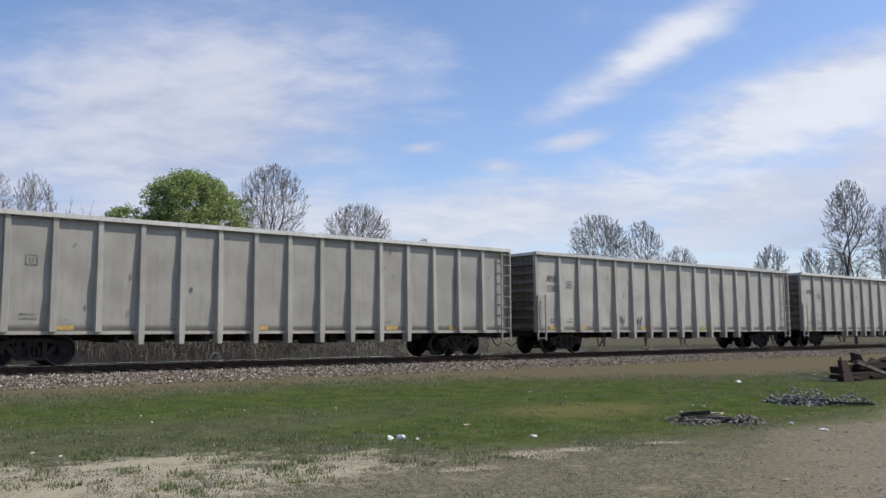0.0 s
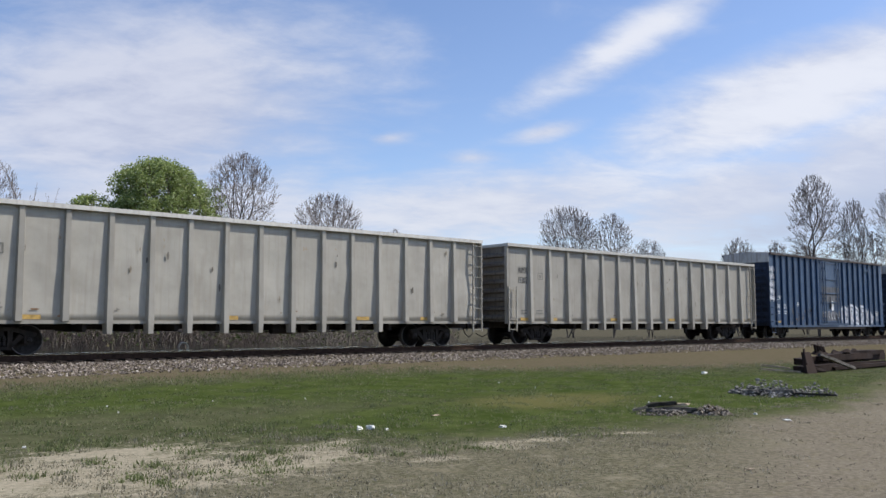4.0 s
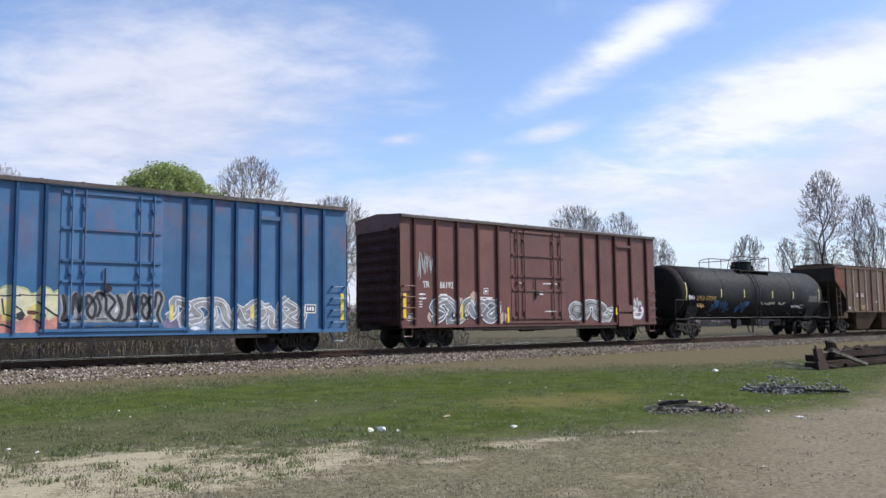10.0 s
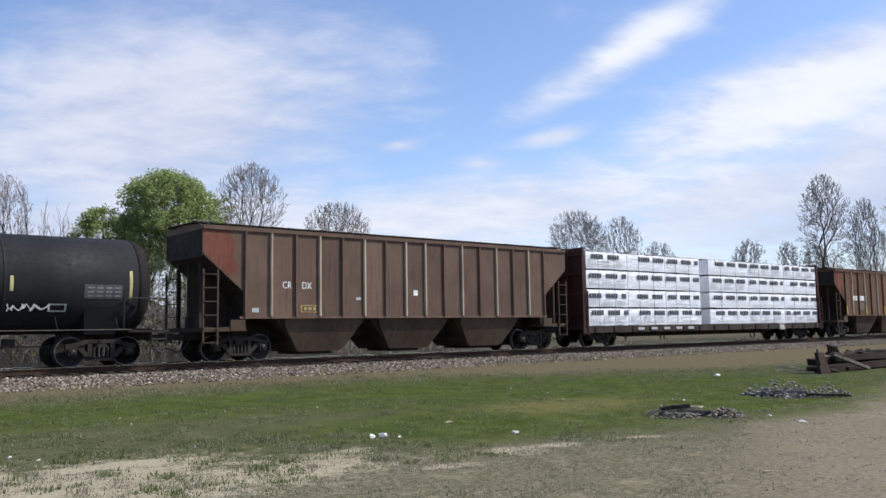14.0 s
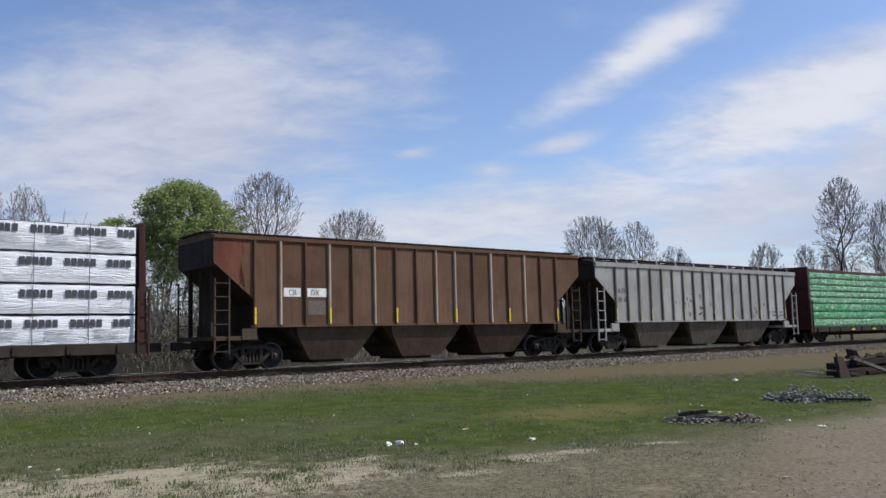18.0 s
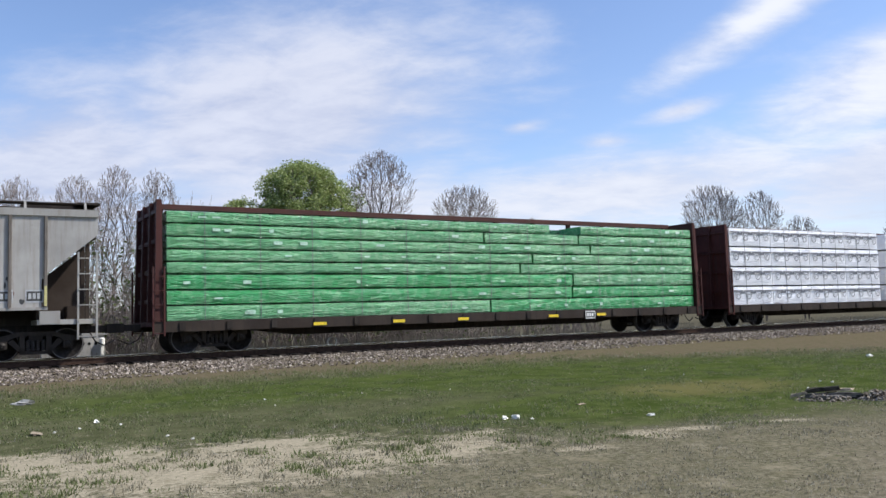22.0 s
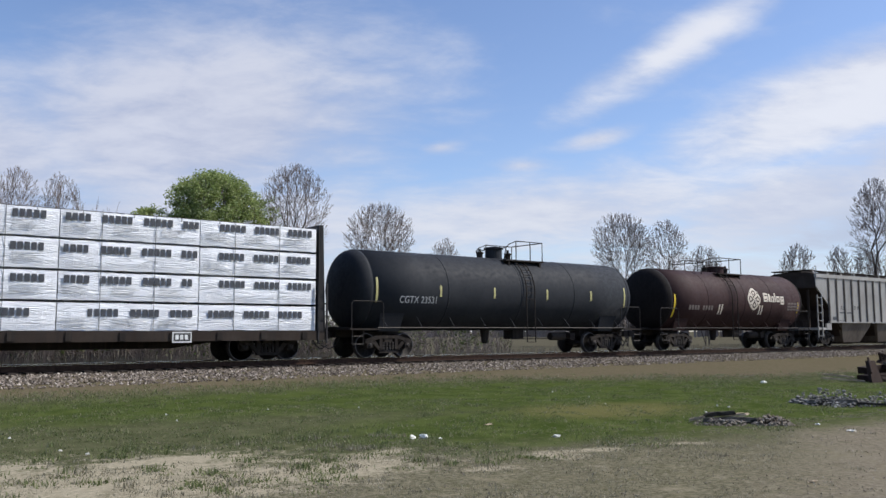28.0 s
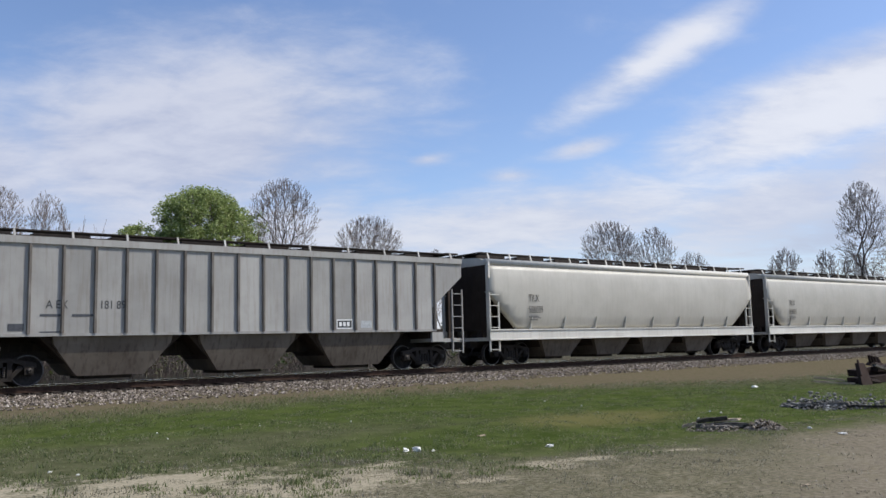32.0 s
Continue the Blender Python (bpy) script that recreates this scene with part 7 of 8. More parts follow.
    for side in (-1, 1):
        for j in range(8):
            xs = [s0 + 0.06, *cuts[j], s1 - 0.05]
            for a, b in zip(xs, xs[1:]):
                a2 = a + (0.05 if a != xs[0] else 0)
                if j == 7 and a != xs[0] and side < 0:
                    a2 = a + 1.55
                mat = WRAP_GREEN_DEEP if j in (0, 1, 2) and rnd.random() < 0.75 else WRAP_GREEN
                k = bundle(load, a2 - m, b - m, zs[j], zs[j + 1] - 0.005, mat, side, rnd.randint(0, 9999), 0.05)
                if side < 0:
                    straps(k, [x - m for x in [s0 + 1.2 + 1.75 * i for i in range(13)] if a2 + 0.1 < x < b - 0.1], zs[j], zs[j + 1] - 0.02)
                    bars([(x - m, x - m + rnd.uniform(0.12, 0.3), zs[j] + 0.15, zs[j] + 0.15 + rnd.uniform(0.04, 0.12)) for x in [rnd.uniform(a2 + 0.3, b - 0.6) for _ in range(int((b - a2) / 2.6))]], -1.487, PALE_GREEN, k, "printed_mark")
                    if j == 7:
                        straps(k, [x - m for x in [s0 + 0.8 + 1.75 * i for i in range(13)] if a2 + 0.1 < x < b - 0.1], zs[8] - 0.2, zs[8] - 0.04)
    # white packs with a band of round emblems
    s0, s1, gap0, gap1 = 95.46, 118.0, 106.85, 107.6
    car, half = centrebeam(s0, s1, DECK_RED, "centre-beam flat car with rusty red bulkheads")
    m = (s0 + s1) / 2
    load = load_for(m, "white wrapped lumber packs with round grey emblems")
    rnd = random.Random(55)
    sign(car, half - 6.2, half - 5.7, 0.60, 0.92, -1.588)
    for side in (-1, 1):
        for a, b in ((s0 + 0.05, gap0), (gap1, s1 - 0.03)):
            for j in range(4):
                for i in range(4):
                    x0, x1 = a + (b - a) * i / 4 - m, a + (b - a) * (i + 1) / 4 - m
                    k = bundle(load, x0, x1, tiers[j], tiers[j + 1], WRAP_WHITE, side, rnd.randint(0, 9999))
                    if side < 0:
                        z = tiers[j] + 0.50
                        step = (x1 - x0) / 4
                        rows = []
                        for q in range(4):
                            bm = bmesh.new()
                            cx = x0 + step * (q + 0.5)
                            pts = [(cx + math.cos(t * 0.42) * 0.17, z - 0.07 + math.sin(t * 0.42) * 0.17) for t in range(16)]
                            ribbon(bm, pts, 0.034, -1.49)
                            pts = [(cx + math.cos(t * 0.7) * 0.08, z - 0.09 + math.sin(t * 0.7) * 0.08) for t in range(7)]
                            ribbon(bm, pts, 0.034, -1.49)
                            rows.append((max(cx - step * 0.46, x0 + 0.02), min(cx + step * 0.46, x1 - 0.02), z + 0.09, z + 0.16))
                            rows.append((cx + 0.17, min(cx + step - 0.2, x1 - 0.02), z + 0.0, z + 0.09)) if q < 3 else None
                            part("printed_emblem", bm, EMBLEM_GREY, k)
                        [bars([row], -1.487, EMBLEM_GREY, k, "printed_band") for row in rows]
                        straps(k, [x0 + (x1 - x0) * f for f in (0.34, 0.72)], tiers[j], tiers[j + 1])
                        if j == 3:
                            straps(k, [x0 + (x1 - x0) * f for f in (0.1, 0.5, 0.9)], tiers[j] + 0.75, tiers[j + 1] - 0.07)


SMUDGE = plain("pale_rust_smudge", (0.235, 0.195, 0.145), 0.7, 0.0, 0.3)
FADED_INK = plain("faded_spray_paint", (0.20, 0.185, 0.16), 0.6, 0.0, 0.3)
GRIMY_PRIMER = paint("grimy_grey_primer", (0.13, 0.135, 0.145), (0.19, 0.195, 0.205), 0.7, (0.035, 0.032, 0.032), 0.6)
SPRAY_RUST = plain("rusty_tan_spray_paint", (0.22, 0.13, 0.07), 0.7, 0.0, 0.4, 3.0)
EMBLEM_GREY = plain("pale_grey_print", (0.15, 0.155, 0.17), 0.6, 0.0, 0.25)
EMBLEM_CREAM = plain("cream_emblem_paint", (0.62, 0.55, 0.45), 0.6, 0.0, 0.12)
SPRAY_BLUE_DULL = plain("thin_blue_spray_paint", (0.025, 0.06, 0.12), 0.6, 0.0, 0.4, 3.0)
FADED_CREAM = plain("faded_cream_stencil", (0.16, 0.13, 0.115), 0.6, 0.0, 0.3)
DARK_BOARDS = plain("shaded_boards", (0.10, 0.095, 0.06), 0.8, 0.0, 0.4, 6.0)
SPRAY_SILVER = plain("dull_silver_spray_paint", (0.27, 0.265, 0.27), 0.55, 0.0, 0.3, 3.0)
SPRAY_LIME = plain("pale_lime_spray_paint", (0.36, 0.42, 0.20), 0.6, 0.0, 0.25, 3.0)
SPRAY_MAROON = plain("maroon_spray_paint", (0.09, 0.035, 0.035), 0.6, 0.0, 0.3, 3.0)
SPRAY_MAUVE = plain("mauve_spray_paint", (0.16, 0.14, 0.21), 0.6, 0.0, 0.3, 3.0)
SPRAY_OLIVE = plain("dark_olive_spray_paint", (0.05, 0.06, 0.035), 0.6, 0.0, 0.3, 3.0)
SPRAY_PALE = plain("thin_white_spray_paint", (0.30, 0.33, 0.38), 0.6, 0.0, 0.35, 3.0)
GOND_DULL = paint("dull_cream_steel", (0.38, 0.31, 0.235), (0.47, 0.39, 0.30), 0.6, (0.16, 0.11, 0.08), 0.5, 0.2)
PRIMER = plain("grey_primer", (0.13, 0.10, 0.085), 0.7)
PALE_GREEN = plain("pale_print_on_green", (0.42, 0.62, 0.48), 0.5)
gondolas()
blue_boxcars()
red_boxcar()
tank_cars()
brown_hoppers()
flat_cars()
grey_hoppers()
# ---- trees and brush ----
BARK = plain("grey_brown_bark", (0.085, 0.072, 0.064), 0.95, 0.0, 0.4, 5.0)
TWIG = plain("budding_twigs", (0.24, 0.20, 0.175), 0.95, 0.0, 0.35, 2.0)
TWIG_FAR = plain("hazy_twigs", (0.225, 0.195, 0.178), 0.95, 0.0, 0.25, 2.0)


def leaf_material(name, a, b, c):
    m, nt, bs = surface(name)
    rnd = node(nt, "ShaderNodeNewGeometry").outputs["Random Per Island"]
    col = blend(nt, ramp(nt, rnd, 0.0, 0.6), a, b)
    col = blend(nt, ramp(nt, rnd, 0.82, 0.97), col, c)
    link(nt, col, bs.inputs["Base Color"])
    bs.inputs["Roughness"].default_value = 0.75
    bs.inputs["Specular IOR Level"].default_value = 0.15
    trans = node(nt, "ShaderNodeBsdfTranslucent")
    link(nt, col, trans.inputs[0])
    mix = node(nt, "ShaderNodeMixShader", Fac=0.42)
    out = [n for n in nt.nodes if n.type == "OUTPUT_MATERIAL"][0]
    link(nt, bs.outputs[0], mix.inputs[1])
    link(nt, trans.outputs[0], mix.inputs[2])
    link(nt, mix.outputs[0], out.inputs[0])
    return m


LEAF = leaf_material("spring_leaves", (0.17, 0.225, 0.07), (0.33, 0.39, 0.15), (0.52, 0.55, 0.30))
LEAF_DULL = leaf_material("dull_brush_leaves", (0.06, 0.085, 0.03), (0.11, 0.13, 0.055), (0.15, 0.14, 0.08))
GRASS_BLADE = leaf_material("grass_blades", (0.105, 0.128, 0.048), (0.165, 0.19, 0.08), (0.29, 0.28, 0.17))


def tubes(name, segs, material, parent, sides=3):
    """Tapered twigs and limbs as one mesh; rows of (start, end, radius, radius)."""
    verts, faces = [], []
    for a, b, ra, rb in segs:
        d = (b - a)
        if d.length < 1e-5:
            continue
        d.normalize()
        s = d.cross((0, 0, 1) if abs(d.z) < 0.9 else (1, 0, 0)).normalized()
        t = d.cross(s)
        k = len(verts)
        for c, r in ((a, ra), (b, rb)):
            for i in range(sides):
                q = 2 * math.pi * i / sides
                verts.append(c + (s * math.cos(q) + t * math.sin(q)) * r)
        for i in range(sides):
            j = (i + 1) % sides
            faces.append((k + i, k + j, k + sides + j, k + sides + i))
    me = bpy.data.meshes.new(name)
    me.from_pydata(verts, [], faces)
    me.materials.append(material)
    ob = new(name, me)
    ob.parent = parent
    return ob


def crown_spots(rnd, count, width, low, top, lean=0.0, belly=0.55, ragged=0.12):
    """Places of the twig ends in a domed, uneven crown."""
    lumps = [(rnd.uniform(0, 6.283), rnd.uniform(0.15, 0.95), rnd.uniform(-1, 1)) for _ in range(9)]
    out = []
    while len(out) < count:
        q, a = rnd.random() ** 0.72, rnd.uniform(0, 6.283)
        wide = max(0.0, 1 - ((q - belly) / (1 - belly)) ** 2.3) ** 0.5 if q > belly else 0.6 + 0.4 * q / belly
        if rnd.random() > wide + 0.15:
            continue
        bulge = 1 + ragged * sum(g * math.exp(-((math.sin((a - la) / 2) * 2.2) ** 2 + ((q - lq) * 4.5) ** 2)) for la, lq, g in lumps)
        k = wide * bulge * rnd.uniform(0.05, 1.0) ** 0.45 * width / 2 * 0.94
        up = low + (top - low) * q * (1 + 0.35 * ragged * (bulge - 1) / max(ragged, 0.01))
        out.append(Vector((math.cos(a) * k + lean * q * width, math.sin(a) * k, up)))
    return out


def limbs(rnd, root, spots, girth):
    """Limbs that fork again and again towards the twig ends; rows of (start, end, radius, radius, share)."""
    segs, total = [], len(spots)

    def fork(p, group, d):
        n = len(group)
        r = girth * (n / total) ** 0.5
        c = sum(group, Vector()) / n
        reach = c - p
        if n == 1:
            mid = p + reach * 0.5 + d * reach.length * 0.10 + Vector((rnd.gauss(0, 1), rnd.gauss(0, 1), rnd.gauss(0, 1))) * reach.length * 0.06
            segs.append((p, mid, r, r * 0.7, 0.0))
            segs.append((mid, c, r * 0.7, r * 0.45, 0.0))
            return
        step = rnd.uniform(0.24, 0.38) if n > total * 0.2 else rnd.uniform(0.34, 0.5)
        q = p + reach * step + Vector((rnd.gauss(0, 1), rnd.gauss(0, 1), rnd.gauss(0, 0.5))) * reach.length * 0.07
        segs.append((p, q, r, r * 0.92, n / total))
        far = max(group, key=lambda v: (v - c).length_squared)
        axis = (far - c) if (far - c).length > 1e-6 else Vector((1, 0, 0))
        row = sorted(group, key=lambda v: (v - c).dot(axis))
        k = min(max(int(n * rnd.uniform(0.3, 0.7)), 1), n - 1)
        for g in (row[:k], row[k:]):
            fork(q, g, (q - p).normalized())
    fork(root, spots, Vector((0, 0, 1)))
    return segs


def skeleton(rnd, count, width, low, top, stems, girth, lean=0.0, belly=0.55, ragged=0.12):
    spots = crown_spots(rnd, count, width, low, top, lean, belly, ragged)
    if stems == 1:
        return limbs(rnd, Vector((0, 0, 0)), spots, girth), spots
    spots.sort(key=lambda v: math.atan2(v.y, v.x))
    segs = []
    for k in range(stems):
        group = spots[len(spots) * k // stems:len(spots) * (k + 1) // stems]
        c = sum(group, Vector()) / len(group)
        segs += limbs(rnd, Vector((c.x * 0.22, c.y * 0.22, 0)), group, girth / stems ** 0.5)
    return segs, spots


def spot(bearing, distance):
    a = radians(bearing)
    return Vector((math.sin(a) * distance, math.cos(a) * distance, -0.05))


def bare_tree(bearing, distance, width, height, seed, low=0.4, stems=1, count=420, label="leafless spring tree with fine grey-brown twigs", hazy=False, lean=0.0, belly=0.55, ragged=0.12, girth=0.011):
    rnd = random.Random(seed)
    segs, spots = skeleton(rnd, count, width, height * low, height, stems, girth * height, lean, belly, ragged)
    tree = tagged(new("bare_tree"), label, "tree", group="trees behind the track")
    tree.location = spot(bearing, distance)
    tree.rotation_euler = (0, 0, -radians(bearing))
    tubes("trunk", [s[:4] for s in segs if s[4] >= 0.04], BARK, tree, 6)
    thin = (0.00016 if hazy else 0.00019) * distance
    fine = [(a, b, max(ra, thin), max(rb, thin * 0.8)) for a, b, ra, rb, share in segs if share < 0.04]
    mid = Vector((0, 0, height * (low + 1) * 0.45))
    for q in spots:
        out = (q - mid).normalized()
        for _ in range(2):
            e = (out + Vector((rnd.uniform(-1, 1), rnd.uniform(-1, 1), rnd.uniform(0.0, 1.1))) * 0.7).normalized()
            g = q + e * width * rnd.uniform(0.05, 0.10)
            fine.append((q, g, thin * 0.8, thin * 0.5))
            e2 = (e + Vector((rnd.uniform(-1, 1), rnd.uniform(-1, 1), rnd.uniform(-0.3, 0.9))) * 0.6).normalized()
            k = q.lerp(g, rnd.uniform(0.2, 0.7))
            fine.append((k, k + e2 * width * rnd.uniform(0.03, 0.06), thin * 0.65, thin * 0.5))
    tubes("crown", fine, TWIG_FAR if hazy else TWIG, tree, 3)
    return tree


def leaves(name, spots, size, material, parent, seed):
    rnd = random.Random(seed)
    verts, faces = [], []
    for p in spots:
        r = rnd.uniform(*size)
        a = Vector((rnd.uniform(-1, 1), rnd.uniform(-1, 1), rnd.uniform(-0.6, 0.6))).normalized()
        b = a.cross(Vector((rnd.uniform(-1, 1), rnd.uniform(-1, 1), rnd.uniform(-1, 1)))).normalized()
        k = len(verts)
        verts += [p - a * r, p + b * r * 0.6, p + a * r, p - b * r * 0.6]
        faces.append((k, k + 1, k + 2, k + 3))
    me = bpy.data.meshes.new(name)
    me.from_pydata(verts, [], faces)
    me.materials.append(material)
    ob = new(name, me)
    ob.parent = parent
    return ob


def leafy_tree(bearing, distance, width, height, seed, count, lobes, label, size=(0.04, 0.09), low=0.3):
    rnd = random.Random(seed)
    segs, spots = skeleton(rnd, lobes, width * 1.04, height * low, height * 0.985, 4, 0.018 * height, belly=0.56, ragged=0.2)
    tree = tagged(new("leafy_tree"), label, "tree", group="trees behind the track")
    tree.location = spot(bearing, distance)
    tree.rotation_euler = (0, 0, -radians(bearing))
    tubes("trunk", [s[:4] for s in segs if s[4] >= 0.04], BARK, tree, 6)
    tubes("limbwork", [(a, b, max(ra, 0.012), max(rb, 0.010)) for a, b, ra, rb, share in segs if share < 0.04], TWIG, tree, 3)
    clumps = [(q, rnd.uniform(0.02, 0.052) * height, max(0.10, min(1.0, (q.z / height - low) / 0.38))) for q in spots]
    places = []
    while len(places) < count:      # leaves in clumps at the twig ends, fewer low down
        c, r, full = clumps[rnd.randrange(len(clumps))]
        if rnd.random() > full:
            continue
        d = Vector((rnd.gauss(0, 1), rnd.gauss(0, 1), rnd.gauss(0, 0.8))).normalized()
        places.append(c + d * r * rnd.random() ** 0.45)
    leaves("crown", places, size, LEAF, tree, seed + 1)
    return tree


def high(elevation, distance):
    return EYE + distance * math.tan(radians(elevation)) + 0.05


def build_trees():
    leafy_tree(-17.0, 50, 6.6, high(10.6, 50), 3, 60000, 760, "rounded tree in fresh green spring leaf")
    leafy_tree(-21.2, 49, 2.8, high(8.0, 49), 4, 9000, 170, "small green leafing tree at the brush's edge")
    leafy_tree(-13.6, 51.5, 2.0, high(9.2, 51.5), 5, 1500, 70, "thin green leafing tree among bare twigs")
    rows = [  # bearing, distance, width in degrees, top in degrees, foot of the crown, stems, twig ends, seed, lean
        (-11.75, 52, 4.9, 11.0, 0.38, 2, 460, 21, 0.0), (-5.85, 62, 5.1, 8.45, 0.42, 5, 460, 22, 0.0), (-1.48, 66, 2.3, 6.2, 0.4, 3, 200, 23, 0.0),
        (10.65, 92, 4.2, 7.65, 0.36, 4, 520, 24, 0.0), (13.5, 93, 2.8, 7.2, 0.36, 2, 300, 25, 0.0), (15.9, 100, 2.3, 5.45, 0.4, 4, 220, 26, 0.0),
        (21.5, 110, 2.2, 5.3, 0.35, 4, 220, 27, 0.0), (26.15, 104, 3.5, 9.1, 0.3, 1, 480, 28, -0.03), (28.2, 100, 2.3, 7.6, 0.25, 3, 300, 29, 0.0), (31.4, 96, 4.6, 8.2, 0.3, 2, 420, 43, 0.0),
        (-28.8, 46, 3.4, 10.0, 0.3, 3, 360, 31, 0.0), (-26.3, 47, 2.7, 9.5, 0.3, 3, 320, 32, 0.0), (-31.2, 45, 3.2, 9.3, 0.3, 3, 300, 33, 0.0), (-34.5, 44, 4.0, 9.0, 0.3, 4, 320, 34, 0.0), (-38.5, 44, 4.5, 9.5, 0.3, 3, 320, 44, 0.0),
        (23.9, 128, 1.6, 5.1, 0.35, 4, 160, 30, 0.0), (25.4, 132, 2.0, 4.8, 0.3, 5, 200, 45, 0.0), (28.9, 130, 3.0, 5.5, 0.3, 5, 240, 46, 0.0), (31.0, 128, 3.0, 5.3, 0.3, 5, 240, 47, 0.0), (33.6, 128, 3.2, 5.6, 0.3, 5, 240, 48, 0.0),
    ]
    for bearing, dist, wide, top, low, stems, count, seed, lean in rows:
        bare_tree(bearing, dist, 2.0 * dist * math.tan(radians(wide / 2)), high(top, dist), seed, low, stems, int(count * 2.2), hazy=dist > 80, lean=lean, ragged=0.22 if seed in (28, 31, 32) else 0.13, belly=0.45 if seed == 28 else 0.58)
    for i, (bearing, top) in enumerate(((-24.3, 8.7), (-23.55, 8.1), (-22.9, 8.6), (-25.1, 8.2), (-29.9, 9.2))):
        bare_tree(bearing, 46 + i * 0.6, 0.7, high(top, 46), 60 + i, 0.45, 1, 40, "slender leafless sapling with upright twigs", girth=0.006)


def build_brush():
    """Dry stems and half-leafed brush along the far side of the track."""
    rnd = random.Random(91)
    segs, spots = [], []
    for _ in range(1500):
        b = rnd.uniform(-39, -7) if rnd.random() < 0.9 else rnd.uniform(-7, 3)
        n = rnd.uniform(35, 45)
        dist = n / math.cos(radians(b + 38.53))
        p = spot(b, dist)
        h = rnd.uniform(1.2, 5.2) * (1.0 if b < -13 else 0.5)
        d = Vector((rnd.uniform(-0.25, 0.25), rnd.uniform(-0.25, 0.25), 1)).normalized()
        r = rnd.uniform(0.012, 0.03)
        for k in range(4):
            q = p + d * h / 4
            segs.append((p, q, r * (1 - k * 0.2), r * (0.8 - k * 0.2)))
            p = q
            d = (d + Vector((rnd.uniform(-0.25, 0.25), rnd.uniform(-0.25, 0.25), 0.1))).normalized()
            for _ in range(3):
                e = (d + Vector((rnd.uniform(-1, 1), rnd.uniform(-1, 1), 0.3))).normalized()
                t = p + e * rnd.uniform(0.3, 0.9)
                segs.append((p, t, r * 0.4, 0.006))
                if rnd.random() < 0.2:
                    spots += [t + Vector((rnd.gauss(0, 0.15), rnd.gauss(0, 0.15), rnd.gauss(0, 0.15))) for _ in range(3)]
    ob = tubes("brush", segs, TWIG, None, 3)
    tagged(ob, "tangle of dry grey-brown brush stems behind the track", "brush", kind="stuff")
    ob = leaves("brush_leaves", spots, (0.06, 0.12), LEAF_DULL, None, 5)
    tagged(ob, "sparse dull green leaves on the brush", "leaves", kind="stuff")
    segs = []
    for _ in range(9000):      # dry weeds at the foot of the bank
        u, n = -8 + 75 * rnd.random() ** 1.3, rnd.uniform(30.6, 37.5)
        p = at(u, n, rise(n) - 0.02)
        h = rnd.uniform(0.2, 0.75)
        segs.append((p, p + Vector((rnd.uniform(-0.12, 0.12), rnd.uniform(-0.12, 0.12), h)), 0.012, 0.004))
    ob = tubes("dry_weeds", segs, WEED, None, 3)
    tagged(ob, "dry pale weeds along the far foot of the bank", "weeds", kind="stuff")


WEED = plain("dry_weed_stalks", (0.27, 0.245, 0.19), 0.95, 0.0, 0.4, 3.0)


def build_far_woods():
    """A low line of distant leafless woods round the horizon."""
    rnd = random.Random(14)
    segs = []
    for i in range(5200):
        b = rnd.uniform(-75, 75) if i % 4 else rnd.uniform(-180, 180)
        dist = rnd.uniform(230, 330)
        p = spot(b, dist)
        h = rnd.uniform(6, 13) * (0.8 + 0.3 * math.sin(b * 0.23) + 0.15 * math.sin(b * 0.9))
        segs.append((p, p + Vector((0, 0, h * 0.5)), 0.35, 0.2))
        for _ in range(5):
            q = p + Vector((0, 0, h * rnd.uniform(0.3, 0.55)))
            segs.append((q, q + Vector((rnd.uniform(-3, 3), rnd.uniform(-3, 3), h * rnd.uniform(0.3, 0.5))), 0.22, 0.1))
    ob = tubes("far_woods", segs, TWIG_FAR, None, 3)
    tagged(ob, "low distant line of leafless woods", "woods", kind="stuff")


build_trees()
build_brush()
build_far_woods()
# ---- things on the ground ----
RUST = paint("flaking_rust", (0.026, 0.017, 0.014), (0.042, 0.026, 0.020), 0.9, (0.022, 0.016, 0.014), 0.6, 0.2, (0.075, 0.036, 0.021))
OLD_WOOD = plain("weathered_grey_timber", (0.145, 0.13, 0.112), 0.95, 0.0, 0.5, 7.0)
DARK_WOOD = plain("rotten_dark_timber", (0.042, 0.037, 0.03), 0.95, 0.0, 0.5, 7.0)
PALE_WOOD = plain("split_pale_timber", (0.36, 0.29, 0.21), 0.9, 0.0, 0.35, 8.0)
CONCRETE = plain("stained_concrete", (0.33, 0.32, 0.30), 0.9, 0.0, 0.3, 2.0)
PAPER = plain("white_litter", (0.82, 0.79, 0.72), 0.7, 0.0, 0.1)
HOLE = plain("dark_hole", (0.012, 0.012, 0.012), 0.95)


def rough_beam(bm, a, b, w, h, rnd, seg=5):
    """A worn timber between two points, with uneven faces and split ends."""
    a, b = Vector(a), Vector(b)
    d = (b - a).normalized()
    s = d.cross((0, 0, 1)).normalized()
    up = s.cross(d)
    rings = []
    for i in range(seg + 1):
        c = a + (b - a) * i / seg
        k = 1.0 if 0 < i < seg else rnd.uniform(0.65, 0.95)
        ring = []
        for sx, sz in ((-1, 0), (1, 0), (1, 1), (-1, 1)):
            ring.append(bm.verts.new(c + s * sx * w / 2 * k * rnd.uniform(0.85, 1.1) + up * (sz * h * k * rnd.uniform(0.85, 1.08)) + d * rnd.uniform(-0.04, 0.04)))
        rings.append(ring)
    for p, q in zip(rings, rings[1:]):
        for i in range(4):
            j = (i + 1) % 4
            bm.faces.new((p[i], p[j], q[j], q[i]))
    bm.faces.new(rings[0]), bm.faces.new(rings[-1])


